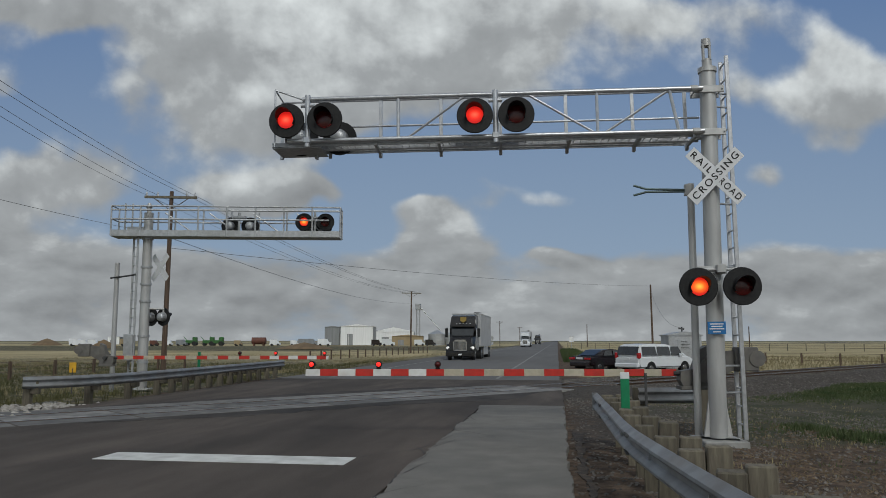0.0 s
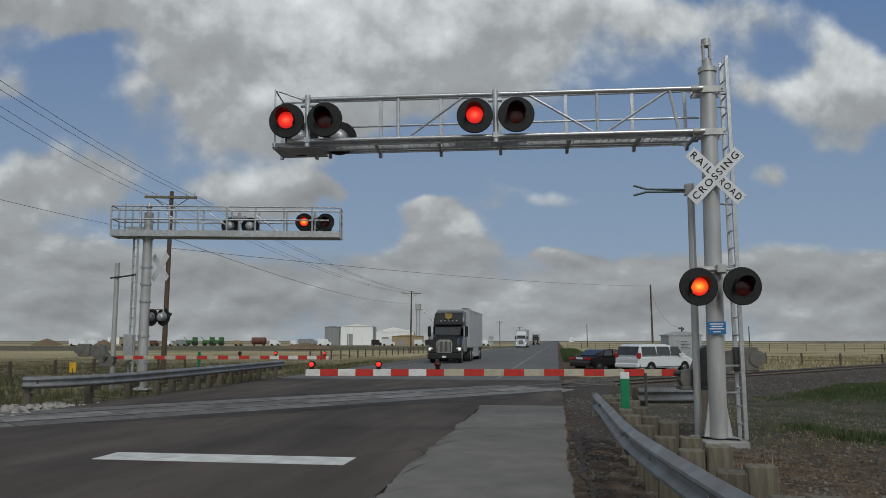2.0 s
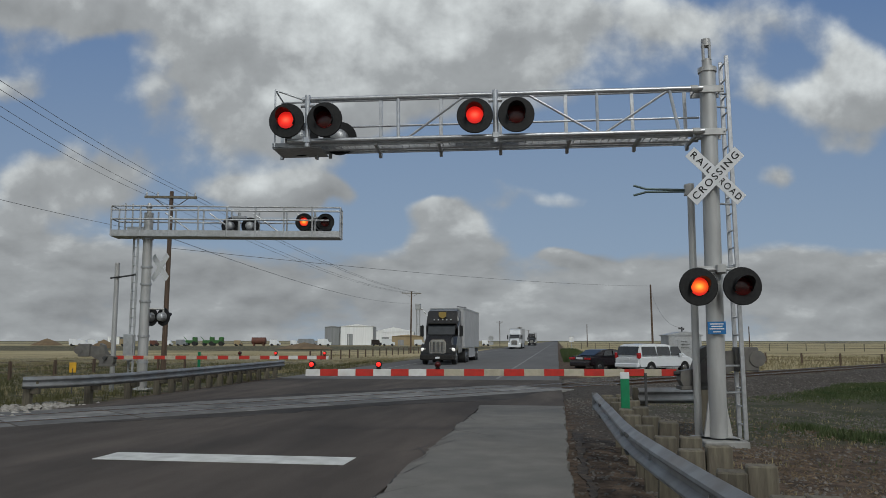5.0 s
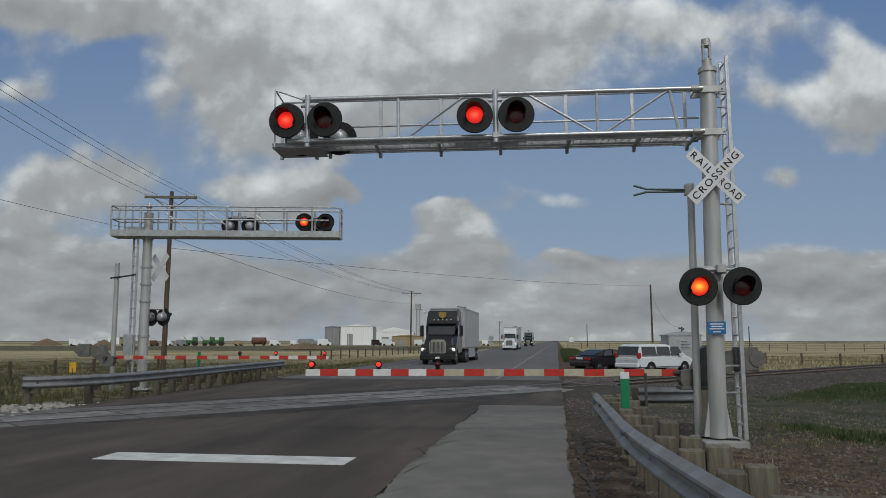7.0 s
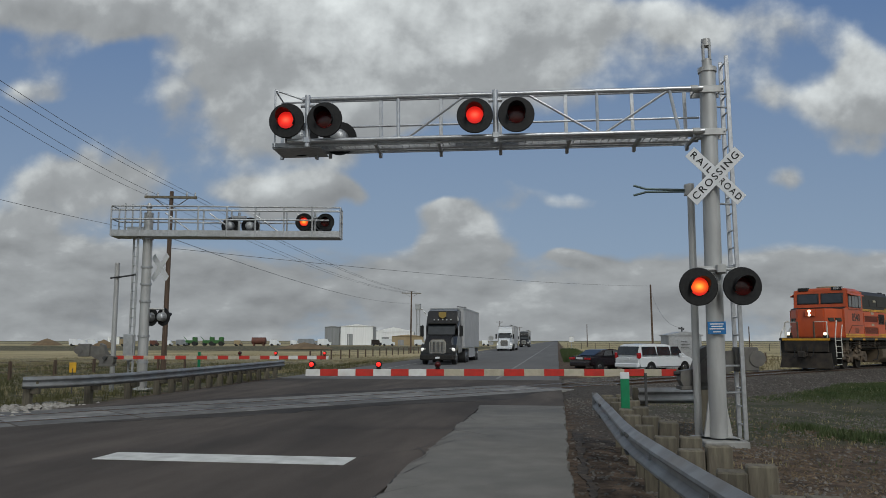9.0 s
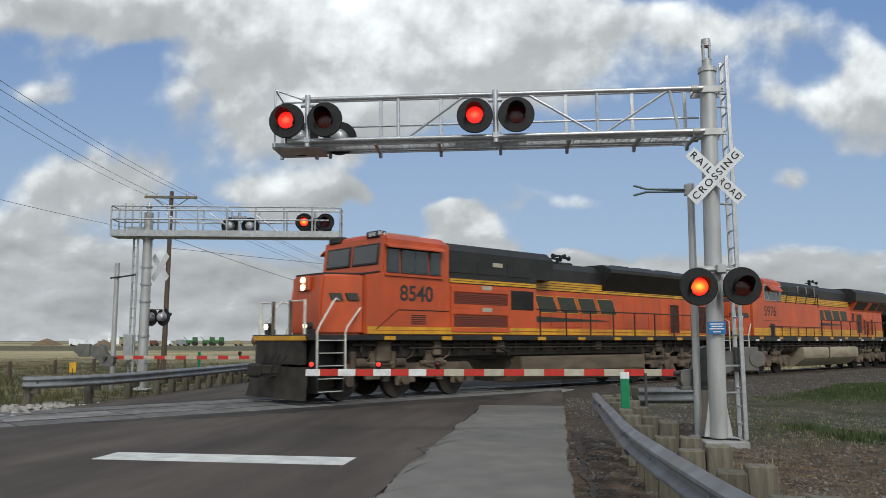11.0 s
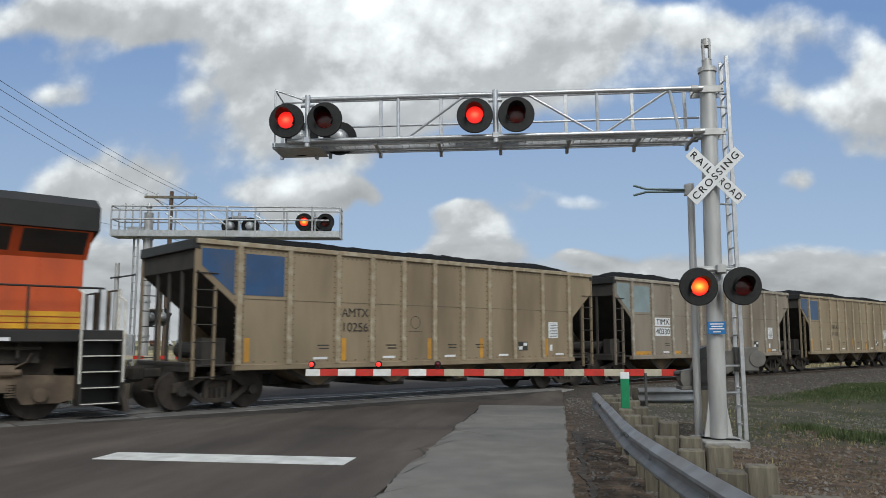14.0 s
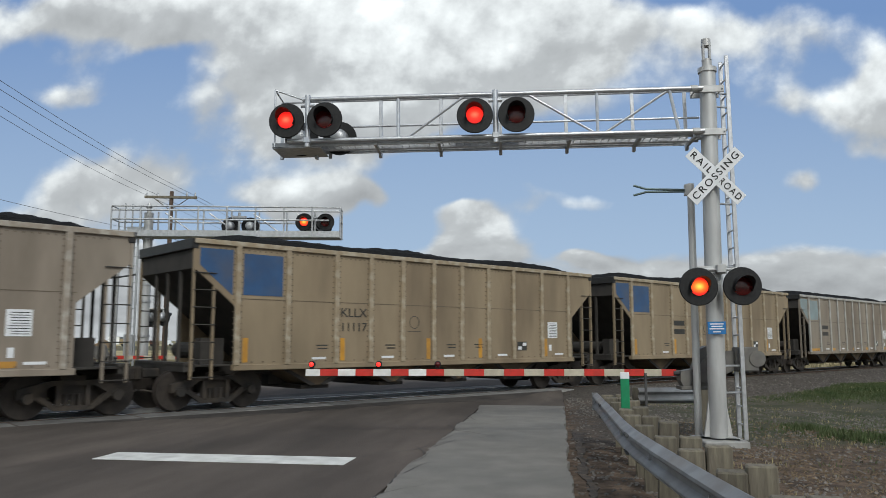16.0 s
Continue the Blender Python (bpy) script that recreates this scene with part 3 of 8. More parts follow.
# walkway: open frame with cross members, seen from below
for y in (0.1, -0.5):
    bm = B()
    box(bm, 0.2, 7.62, y - 0.02, y + 0.02, ZB - 0.075, ZB - 0.005)
    part("walkway_beam", bm, M["galv"], near)
bm = B()
for i in range(60):
    x = 0.25 + i * 0.123
    box(bm, x, x + 0.008, -0.48, 0.08, ZB - 0.045, ZB - 0.02)
for j in range(9):
    y = -0.46 + j * 0.06
    box(bm, 0.25, 7.6, y, y + 0.006, ZB - 0.043, ZB - 0.02)
part("walkway_grating", bm, M["galv"], near, "open steel walkway grating")
bm = B()
box(bm, 6.75, 7.62, -0.62, 0.1, ZB - 0.1, ZB - 0.08, 0.004)
part("platform", bm, M["galv"], near)
for x in (0.15, 1.1, 2.31, 3.52, 4.62, 5.75, 6.95):
    bm = B()
    prism(bm, [(0.15, ZB - 0.02), (0.15, ZB - 0.09), (-0.44, ZB - 0.1), (-0.48, ZB - 0.16), (-0.57, ZB - 0.16), (-0.57, ZB - 0.07)], x - 0.025, x + 0.025, "x")
    part("bracket", bm, M["galv"], near)
# rear handrail
for z in (ZB + 0.95, ZB + 0.45):
    bm = B()
    tube(bm, (-0.1, -0.55, z), (7.62, -0.55, z), 0.02, seg=8)
    part("handrail", bm, M["alu"], near, smooth=True)
for x in (0.15, 1.1, 2.31, 3.52, 4.62, 5.75, 6.7, 7.62):
    bm = B()
    box(bm, x - 0.032, x + 0.032, -0.565, -0.535, ZB - 0.15, ZB + 0.95, 0.005)
    part("rail_post", bm, M["alu"], near)
bm = B()
bar(bm, [(7.62, -0.7, ZB + 0.95), (7.55, 0.2, ZB + 0.95), (7.05, 0.2, ZT)], 0.016)
bar(bm, [(7.55, 0.2, ZB + 0.95), (7.55, 0.2, ZB - 0.1)], 0.016)
bar(bm, [(7.62, -0.7, ZB + 0.45), (7.55, 0.2, ZB + 0.45)], 0.014)
part("end_rail", bm, M["alu"], near, smooth=True)
# lamps on the arm
for x, ph in ((7.3, 0), (6.62, 1), (3.97, 0), (3.25, 1)):
    flasher(near, facing(x, 0.36, 5.56), ph)
for x, ph in ((7.22, 1), (6.5, 0)):
    flasher(near, pose(x, -0.45, 5.42, 0, 0, 0), ph)
# lamps on the mast
bm = B()
tube(bm, (-0.47, 0.2, 2.82), (0.35, 0.2, 2.82), 0.03, seg=10)
box(bm, -0.2, -0.05, 0.12, 0.3, 2.76, 2.9, 0.01)
for x in (-0.42, 0.31):
    tube(bm, (x, 0.2, 2.82), (x, 0.2, 2.5), 0.03, seg=10)
box(bm, -0.24, 0.24, 0.13, 0.19, 2.75, 2.88, 0.006)
part("lamp_crossarm", bm, M["mast"], near)
for x, ph in ((0.3, 0), (-0.41, 1)):
    flasher(near, facing(x, 0.42, 2.52), ph, True)


def crossbuck(parent, m):
    board = []
    for ang in (45, -45):
        bm = B()
        box(bm, -0.6, 0.6, -0.004, 0.004, -0.114, 0.114, 0.002)
        b = part("crossbuck_blade", bm, M["sign_white"], parent, "white reflective blade with black lettering", m=m @ pose(0, 0.012 if ang > 0 else 0, 0, 0, ang, 0))
        board.append(b)
    words = ((board[0], "RAIL", -0.33), (board[0], "ROAD", 0.33), (board[1], "CROSSING", 0.0))
    for b, wd, x in words:
        cache = text_mesh(wd, 0.17, M["black"], spacing=1.3, weight=0.004)
        k = 0.46 / max(0.01, cache.vertices and max(v.co.x for v in cache.vertices) * 2) if wd != "CROSSING" else 1.08 / (max(v.co.x for v in cache.vertices) * 2)
        cache.transform(Matrix.Diagonal((min(k, 1.4), 1, 1, 1)))
        part("lettering", cache, None, b, "black capital letters", m=pose(x, -0.007, 0))


crossbuck(near, facing(-0.12, 0.24, 4.42, 3))
bm = B()
box(bm, -0.15, 0.15, -0.003, 0.003, -0.105, 0.105, 0.002)
plate = part("notice_plate", bm, M["blue"], near, "small blue emergency notice plate", m=facing(-0.02, 0.2, 1.84))
bm = B()
for i, (w, z) in enumerate(((0.11, 0.065), (0.09, 0.025), (0.12, -0.015), (0.06, -0.065))):
    box(bm, -w, w, -0.007, -0.003, z - 0.009, z + 0.009)
part("writing", bm, M["sign_white"], plate)


def ladder(parent, x, y, z0, z1, dx, dy, mat):
    l = thing("ladder", "", "")
    l.parent = parent
    for k in (0, 1):
        bm = B()
        box(bm, -0.036, 0.036, -0.02, 0.02, z0, z1, 0.006)
        part("stile", bm, mat, l, m=pose(x + dx * k, y + dy * k, 0))
    z = z0 + 0.25
    while z < z1:
        bm = B()
        tube(bm, (x, y, z), (x + dx, y + dy, z), 0.016, seg=6)
        part("rung", bm, mat, l)
        z += 0.3048
    return l


ladder(near, -0.53, -0.2, -0.05, 6.7, 0.0, -0.36, M["alu"])
for z in (5.75, 6.0, 4.0, 2.9, 1.2, 0.75):
    bm = B()
    tube(bm, (-0.15, -0.1, z), (-0.53, -0.25, z), 0.018, seg=6)
    part("ladder_bracket", bm, M["alu"], near)
# junction conduit post behind the mast, with two long contact rods
conduit = thing("wind_guard_post", "silver tube post with two bent rods at its top", "signal post", pose(2.37, 14.05, 0))
bm = B()
tube(bm, (0, 0, -0.05), (0.02, 0, 4.42), 0.066, 0.062, seg=16)
box(bm, -0.12, 0.12, -0.12, 0.12, -0.1, 0.03, 0.01)
box(bm, -0.1, 0.02, -0.11, 0.0, 4.2, 4.4, 0.01)
part("tube", bm, M["mast"], conduit, smooth=True)
for dz, tip in ((0.06, 0.1), (-0.04, -0.08)):
    bm = B()
    bar(bm, [(-0.05, -0.08, 4.28 + dz * 0.3), (-0.75, -0.08, 4.3 + dz * 0.5), (-0.98, -0.1, 4.3 + tip)], 0.02)
    part("rod", bm, M["copper_green"], conduit, "verdigris-grey rod")


# gate with striped arm
def gate(m, lengths, cream_from, lamp_at, phases, mat_label):
    g = thing("crossing_gate", mat_label, "crossing gate", m)
    bm = B()
    prism(bm, [(-0.12, 0.84), (0.3, 0.84), (0.36, 0.96), (0.34, 1.12), (0.12, 1.16), (0.0, 1.5), (-0.12, 1.56)], -0.12, 0.12)
    box(bm, -0.14, 0.36, -0.16, 0.16, 0.8, 0.86, 0.008)
    part("mechanism", bm, M["machine"], g, "grey gate machine with cover")
    bm = B()
    prism(bm, [(-0.1, 0.92), (0.1, 0.95), (0.12, 1.2), (-0.2, 1.45), (-0.75, 1.5), (-0.8, 1.16), (-0.5, 1.12)], 0.17, 0.21)
    part("counterweight_arm", bm, M["machine"], g)
    bm = B()
    box(bm, -0.95, -0.55, 0.1, 0.3, 1.12, 1.54, 0.02)
    tube(bm, (-0.92, 0.08, 1.34), (-0.92, 0.32, 1.34), 0.14, seg=14)
    part("counterweight", bm, M["machine"], g)
    bm = B()
    tube(bm, (0.1, 0.0, 1.08), (0.45, 0.0, 1.08), 0.045, seg=10)
    tube(bm, (0.1, 0.25, 1.08), (0.1, -0.25, 1.08), 0.06, seg=12)
    part("arm_hub", bm, M["dark_steel"], g)
    x, total = 0.4, lengths
    arm = thing("arm", "", "")
    arm.parent = g
    bm = B()
    box(bm, x, total, -0.014, 0.014, 1.035, 1.145)
    part("core", bm, M["aged_white"], arm)
    i = 0
    while x < total - 0.02:
        x1 = min(x + (0.26 if i == 0 else 0.30 if i == 1 else 0.352 if x < cream_from else 0.312), total)
        mat = M["red"] if i % 2 == 0 else (M["white"] if x > cream_from else M["aged_white"])
        bm = B()
        box(bm, x, x1 - 0.002, -0.02, 0.02, 1.03, 1.15, 0.004)
        part("stripe", bm, mat, arm)
        x, i = x1, i + 1
    for xl, ph in zip(lamp_at, phases):
        bm = B()
        box(bm, xl - 0.04, xl + 0.04, -0.03, 0.03, 1.15, 1.18, 0.004)
        tube(bm, (xl, 0.035, 1.235), (xl, -0.035, 1.235), 0.06, seg=12)
        lamp = part("arm_lamp", bm, M["black"], arm, "small red arm lamp")
        for s in (1, -1):
            lens = part("lens", SMALL, None, lamp, m=pose(xl, -0.065 * s, 1.235))
            arm_lenses.append((lens, ph, xl, -0.065 * s))
    return g


SMALL = lens_mesh(0.042, 14)
SMALL.materials[0] = material("lit_arm_lamp", (0.4, 0.01, 0.01), 0.3, 0, glow=(1.0, 0.03, 0.02), glow_strength=1.2)
arm_lenses = []
# the far end of each arm holds the steady lamp
gate(Matrix.Translation((2.45, 14.28, 0.0)) @ pose(0, 0, 0, 0, 0, 188.0), 6.92, 4.45, (6.81, 5.63, 4.59), (2, 0, 1), "lowered red and white striped crossing gate with arm lamps")
far_g = gate(Matrix.Translation((-14.9, 24.05, 0.0)) @ pose(0, 0, 0, 0, 0, 8.2), 7.45, 5.1, (7.32, 5.7, 4.5), (2, 0, 1), "lowered striped gate on the far side of the road")

# ---- far cantilever ----
FA = 11.5
far = thing("cantilever_signal", "galvanised walkway cantilever signal seen from behind, beyond the railway", "crossing signal", pose(-14.19, 25.21, -0.03, 0, 0, FA))
bm = B()
tube(bm, (0, 0, 0), (0, 0, 6.15), 0.175, 0.155, seg=20)
box(bm, -0.3, 0.3, -0.3, 0.3, 0, 0.05, 0.008)
mast2 = part("mast", bm, M["mast"], far, smooth=True)
for z in (3.0, 3.6, 4.2, 1.8, 0.9, 5.2):
    bm = B()
    tube(bm, (0, 0, z), (0, 0, z + 0.07), 0.2, seg=18)
    part("clamp", bm, M["galv"], far)
bm = B()
tube(bm, (0, 0, 6.15), (0, 0, 6.35), 0.08, seg=12)
tube(bm, (0, 0, 6.35), (0, 0, 6.5), 0.12, 0.05, seg=12)
part("bell", bm, M["mast"], mast2)
bm = B()
X0, X1, ZD = -1.16, 6.75, 5.3
box(bm, X0, X1, -0.4, -0.36, ZD - 0.02, ZD + 0.2, 0.004)
part("walkway_beam", bm, M["galv"], far)
bm = B()
box(bm, X0, X1, 0.36, 0.4, ZD - 0.02, ZD + 0.2, 0.004)
part("walkway_beam", bm, M["galv"], far)
bm = B()
box(bm, X0, X1, -0.36, 0.36, ZD - 0.03, ZD + 0.0)
part("walkway_grating", bm, M["galv"], far)
for y in (-0.38, 0.38):
    for z in (6.34, 5.88) + ((6.2,) if y < 0 else ()):
        bm = B()
        tube(bm, (X0, y, z), (X1 + (0 if z > 6 else -0.4), y, z), 0.029, seg=8)
        part("handrail", bm, M["galv"], far, smooth=True)
    for i in range(9):
        x = X0 + (X1 - X0) * i / 8
        bm = B()
        tube(bm, (x, y, ZD), (x, y, 6.34), 0.031, seg=8)
        part("rail_post", bm, M["galv"], far, smooth=True)
for i in range(4):
    x = 0.5 + i * 1.55
    bm = B()
    tube(bm, (x, 0.2, 6.2), (x + 1.1, 0.2, ZD + 0.1), 0.025, seg=8)
    part("truss_brace", bm, M["galv"], far)
for x in (X0, X1):
    bm = B()
    for z in (6.34, 5.88):
        tube(bm, (x, -0.38, z), (x, 0.38, z), 0.022, seg=8)
    part("end_rail", bm, M["galv"], far)
bm = B()
for x in (-0.85, -0.6, -0.3, 0.3):
    tube(bm, (x, 0.1, ZD), (x, 0.1, 6.5 if x < -0.5 else 6.2), 0.03, seg=8)
box(bm, -0.7, 0.1, -0.1, 0.15, ZD + 0.2, ZD + 0.35)
part("maintenance_cage", bm, M["galv"], far)
for x in (3.15, 5.82):
    bm = B()
    tube(bm, (x, 0.0, ZD), (x, 0.0, 6.2), 0.045, seg=10)
    tube(bm, (x - 0.25, 0, 6.02), (x + 0.25, 0, 6.02), 0.06, seg=10)
    part("lamp_post", bm, M["galv"], far)
TW = -2
for x, ph in ((5.45, 0), (6.2, 1)):
    flasher(far, pose(x, -0.12, 5.86, 0, 0, TW), ph, True)
for x, ph in ((5.55, 1), (6.1, 0), (2.8, 1), (3.5, 0)):
    flasher(far, pose(x, 0.22, 5.74, 0, 0, 180 + TW), ph)
bm = B()
tube(bm, (-0.1, 0, 2.78), (0.65, 0.05, 2.78), 0.035, seg=8)
tube(bm, (0.62, 0.05, 2.8), (0.62, 0.05, 2.5), 0.03, seg=8)
part("lamp_crossarm", bm, M["mast"], far)
flasher(far, pose(0.62, 0.12, 2.5, 0, 0, 150), 1)
flasher(far, pose(0.12, 0.42, 2.5, 0, 0, 150), 0)
crossbuck(far, pose(0.4, 0.24, 4.25, 0, 0, 142))
ladder(far, -0.3, -0.1, 0.1, 5.4, -0.24, 0.3, M["galv"])
bm = B()
box(bm, -0.62, -0.3, -0.2, 0.1, 1.0, 1.9, 0.02)
part("junction_box", bm, M["galv"], far)
far_post = thing("wind_guard_post", "silver tube post with a bent rod, beside the far gate", "signal post", pose(-15.2, 25.05, -0.1))
bm = B()
tube(bm, (0, 0, 0), (0, 0, 4.45), 0.085, 0.08, seg=12)
part("tube", bm, M["mast"], far_post, smooth=True)
bm = B()
bar(bm, [(-0.2, -0.05, 3.92), (0.2, -0.1, 3.95), (0.75, -0.1, 4.02)], 0.03)
part("rod", bm, M["dark_steel"], far_post)


# ---- train ----
M["orange"] = material("orange_locomotive_paint", (0.6, 0.095, 0.022), 0.42, 0, (0.5, 0.075, 0.019), 1.6, 8, dirt=(0.24, 0.055, 0.025), dirt_amt=0.5, dirt_scale=0.9, stretch=(1, 1, 0.45), bump=0.04, bump_scale=3)
M["loco_black"] = material("sooty_black_paint", (0.011, 0.011, 0.011), 0.55, 0, (0.018, 0.017, 0.016), 2, dirt=(0.045, 0.04, 0.034), dirt_amt=0.35)
M["loco_yellow"] = material("yellow_stripe_paint", (0.74, 0.38, 0.018), 0.45, 0, (0.6, 0.29, 0.016), 3, dirt=(0.25, 0.14, 0.03), dirt_amt=0.5)
M["logo_green"] = material("dark_green_black_marking", (0.03, 0.032, 0.024), 0.5, 0, (0.04, 0.04, 0.03), 5)
M["frame_dirt"] = material("dusty_underframe", (0.033, 0.027, 0.023), 0.85, 0, (0.018, 0.016, 0.014), 4, dirt=(0.075, 0.056, 0.038), dirt_amt=0.55, dirt_scale=2.2, bump=0.3)
M["truck_frame"] = material("brown_dusty_bogie", (0.085, 0.062, 0.044), 0.85, 0, (0.04, 0.03, 0.022), 4, dirt=(0.21, 0.155, 0.105), dirt_amt=0.75, dirt_scale=2.0, bump=0.3)
M["tank"] = material("dusty_fuel_tank", (0.36, 0.31, 0.225), 0.7, 0, (0.27, 0.225, 0.155), 2, dirt=(0.15, 0.115, 0.08), dirt_amt=0.5, stretch=(0.5, 1, 2))
M["dark_tank"] = material("grimy_fuel_tank", (0.16, 0.118, 0.075), 0.7, 0, (0.1, 0.075, 0.05), 2, dirt=(0.055, 0.042, 0.032), dirt_amt=0.6, stretch=(0.5, 1, 2))
M["grey_rib"] = material("grey_brown_rib_paint", (0.285, 0.24, 0.19), 0.6, 0, (0.22, 0.185, 0.145), 2.5, 8, dirt=(0.55, 0.52, 0.46), dirt_amt=0.55, dirt_scale=5)
M["rusty_grille"] = material("rusty_grille", (0.2, 0.04, 0.02), 0.8, 0, (0.1, 0.025, 0.015), 30, stretch=(1, 1, 6))
M["wheel"] = material("dark_wheel_steel", (0.05, 0.04, 0.033), 0.65, 0.3, (0.032, 0.026, 0.022), 6)
M["loco_white"] = material("white_handrail_paint", (0.7, 0.68, 0.62), 0.5, 0, (0.55, 0.52, 0.46), 8)
M["headlight"] = material("lit_headlamp", (0.9, 0.85, 0.7), 0.3, 0, glow=(1.0, 0.8, 0.5), glow_strength=3)
M["coal"] = material("black_coal", (0.008, 0.008, 0.008), 0.95, 0, (0.02, 0.02, 0.02), 20, bump=1.0, bump_scale=30, spec=0.08)
M["car_tan"] = material("tan_car_paint", (0.3, 0.232, 0.148), 0.62, 0.0, (0.24, 0.186, 0.118), 1.3, 8, dirt=(0.15, 0.11, 0.07), dirt_amt=0.75, dirt_scale=0.9, stretch=(1, 1, 0.3), bump=0.08, bump_scale=4)
M["car_rib"] = material("tan_rib_paint", (0.3, 0.235, 0.152), 0.6, 0.0, (0.25, 0.195, 0.125), 2.5, 8, dirt=(0.55, 0.5, 0.4), dirt_amt=0.5, dirt_scale=5)
M["car_grey"] = material("grey_brown_car_paint", (0.285, 0.24, 0.19), 0.6, 0.05, (0.225, 0.19, 0.15), 1.3, 8, dirt=(0.13, 0.1, 0.072), dirt_amt=0.75, dirt_scale=0.9, stretch=(1, 1, 0.3), bump=0.08, bump_scale=4)
M["car_silver"] = material("bare_aluminium_rib", (0.5, 0.49, 0.47), 0.45, 0.4, (0.38, 0.36, 0.33), 2.5, 8, dirt=(0.2, 0.17, 0.13), dirt_amt=0.4)
M["car_dark"] = material("dark_end_sheet", (0.05, 0.044, 0.038), 0.8, 0, (0.03, 0.027, 0.024), 2, bump=0.2)
M["patch_blue"] = material("blue_panel_paint", (0.03, 0.085, 0.2), 0.5, 0, (0.03, 0.07, 0.16), 2, dirt=(0.12, 0.11, 0.1), dirt_amt=0.3)
M["patch_pale"] = material("pale_blue_panel_paint", (0.24, 0.31, 0.33), 0.5, 0, (0.2, 0.25, 0.26), 2, dirt=(0.2, 0.18, 0.15), dirt_amt=0.3)
M["chute"] = material("rust_brown_chute", (0.17, 0.115, 0.06), 0.75, 0, (0.1, 0.068, 0.038), 2.5, 8, dirt=(0.04, 0.032, 0.025), dirt_amt=0.7, dirt_scale=1.6)
M["rivet"] = material("dark_rivet_heads", (0.13, 0.1, 0.07), 0.7, 0, (0.1, 0.08, 0.055), 9)
M["ink"] = material("black_stencil", (0.025, 0.024, 0.022), 0.6, 0, (0.04, 0.038, 0.034), 6)
M["yellow_patch"] = material("orange_yellow_patch", (0.6, 0.3, 0.03), 0.5, 0, (0.45, 0.22, 0.03), 4, dirt=(0.25, 0.15, 0.06), dirt_amt=0.5)


def wheel_mesh(r):
    bm = B()
    for y in (-0.7525, 0.7525):
        s = 1 if y > 0 else -1
        tube(bm, (0, y - 0.065, 0), (0, y + 0.065, 0), r, r - 0.008, seg=28)
        tube(bm, (0, y - s * 0.09, 0), (0, y - s * 0.06, 0), r + 0.025, seg=28)
        tube(bm, (0, y + s * 0.05, 0), (0, y + s * 0.09, 0), r * 0.35, r * 0.3, seg=16)
    tube(bm, (0, -1.0, 0), (0, 1.0, 0), 0.09, seg=12)
    return mesh_of("wheelset", bm, M["wheel"], True)


LOCO_WHEEL, CAR_WHEEL = wheel_mesh(0.53), wheel_mesh(0.46)


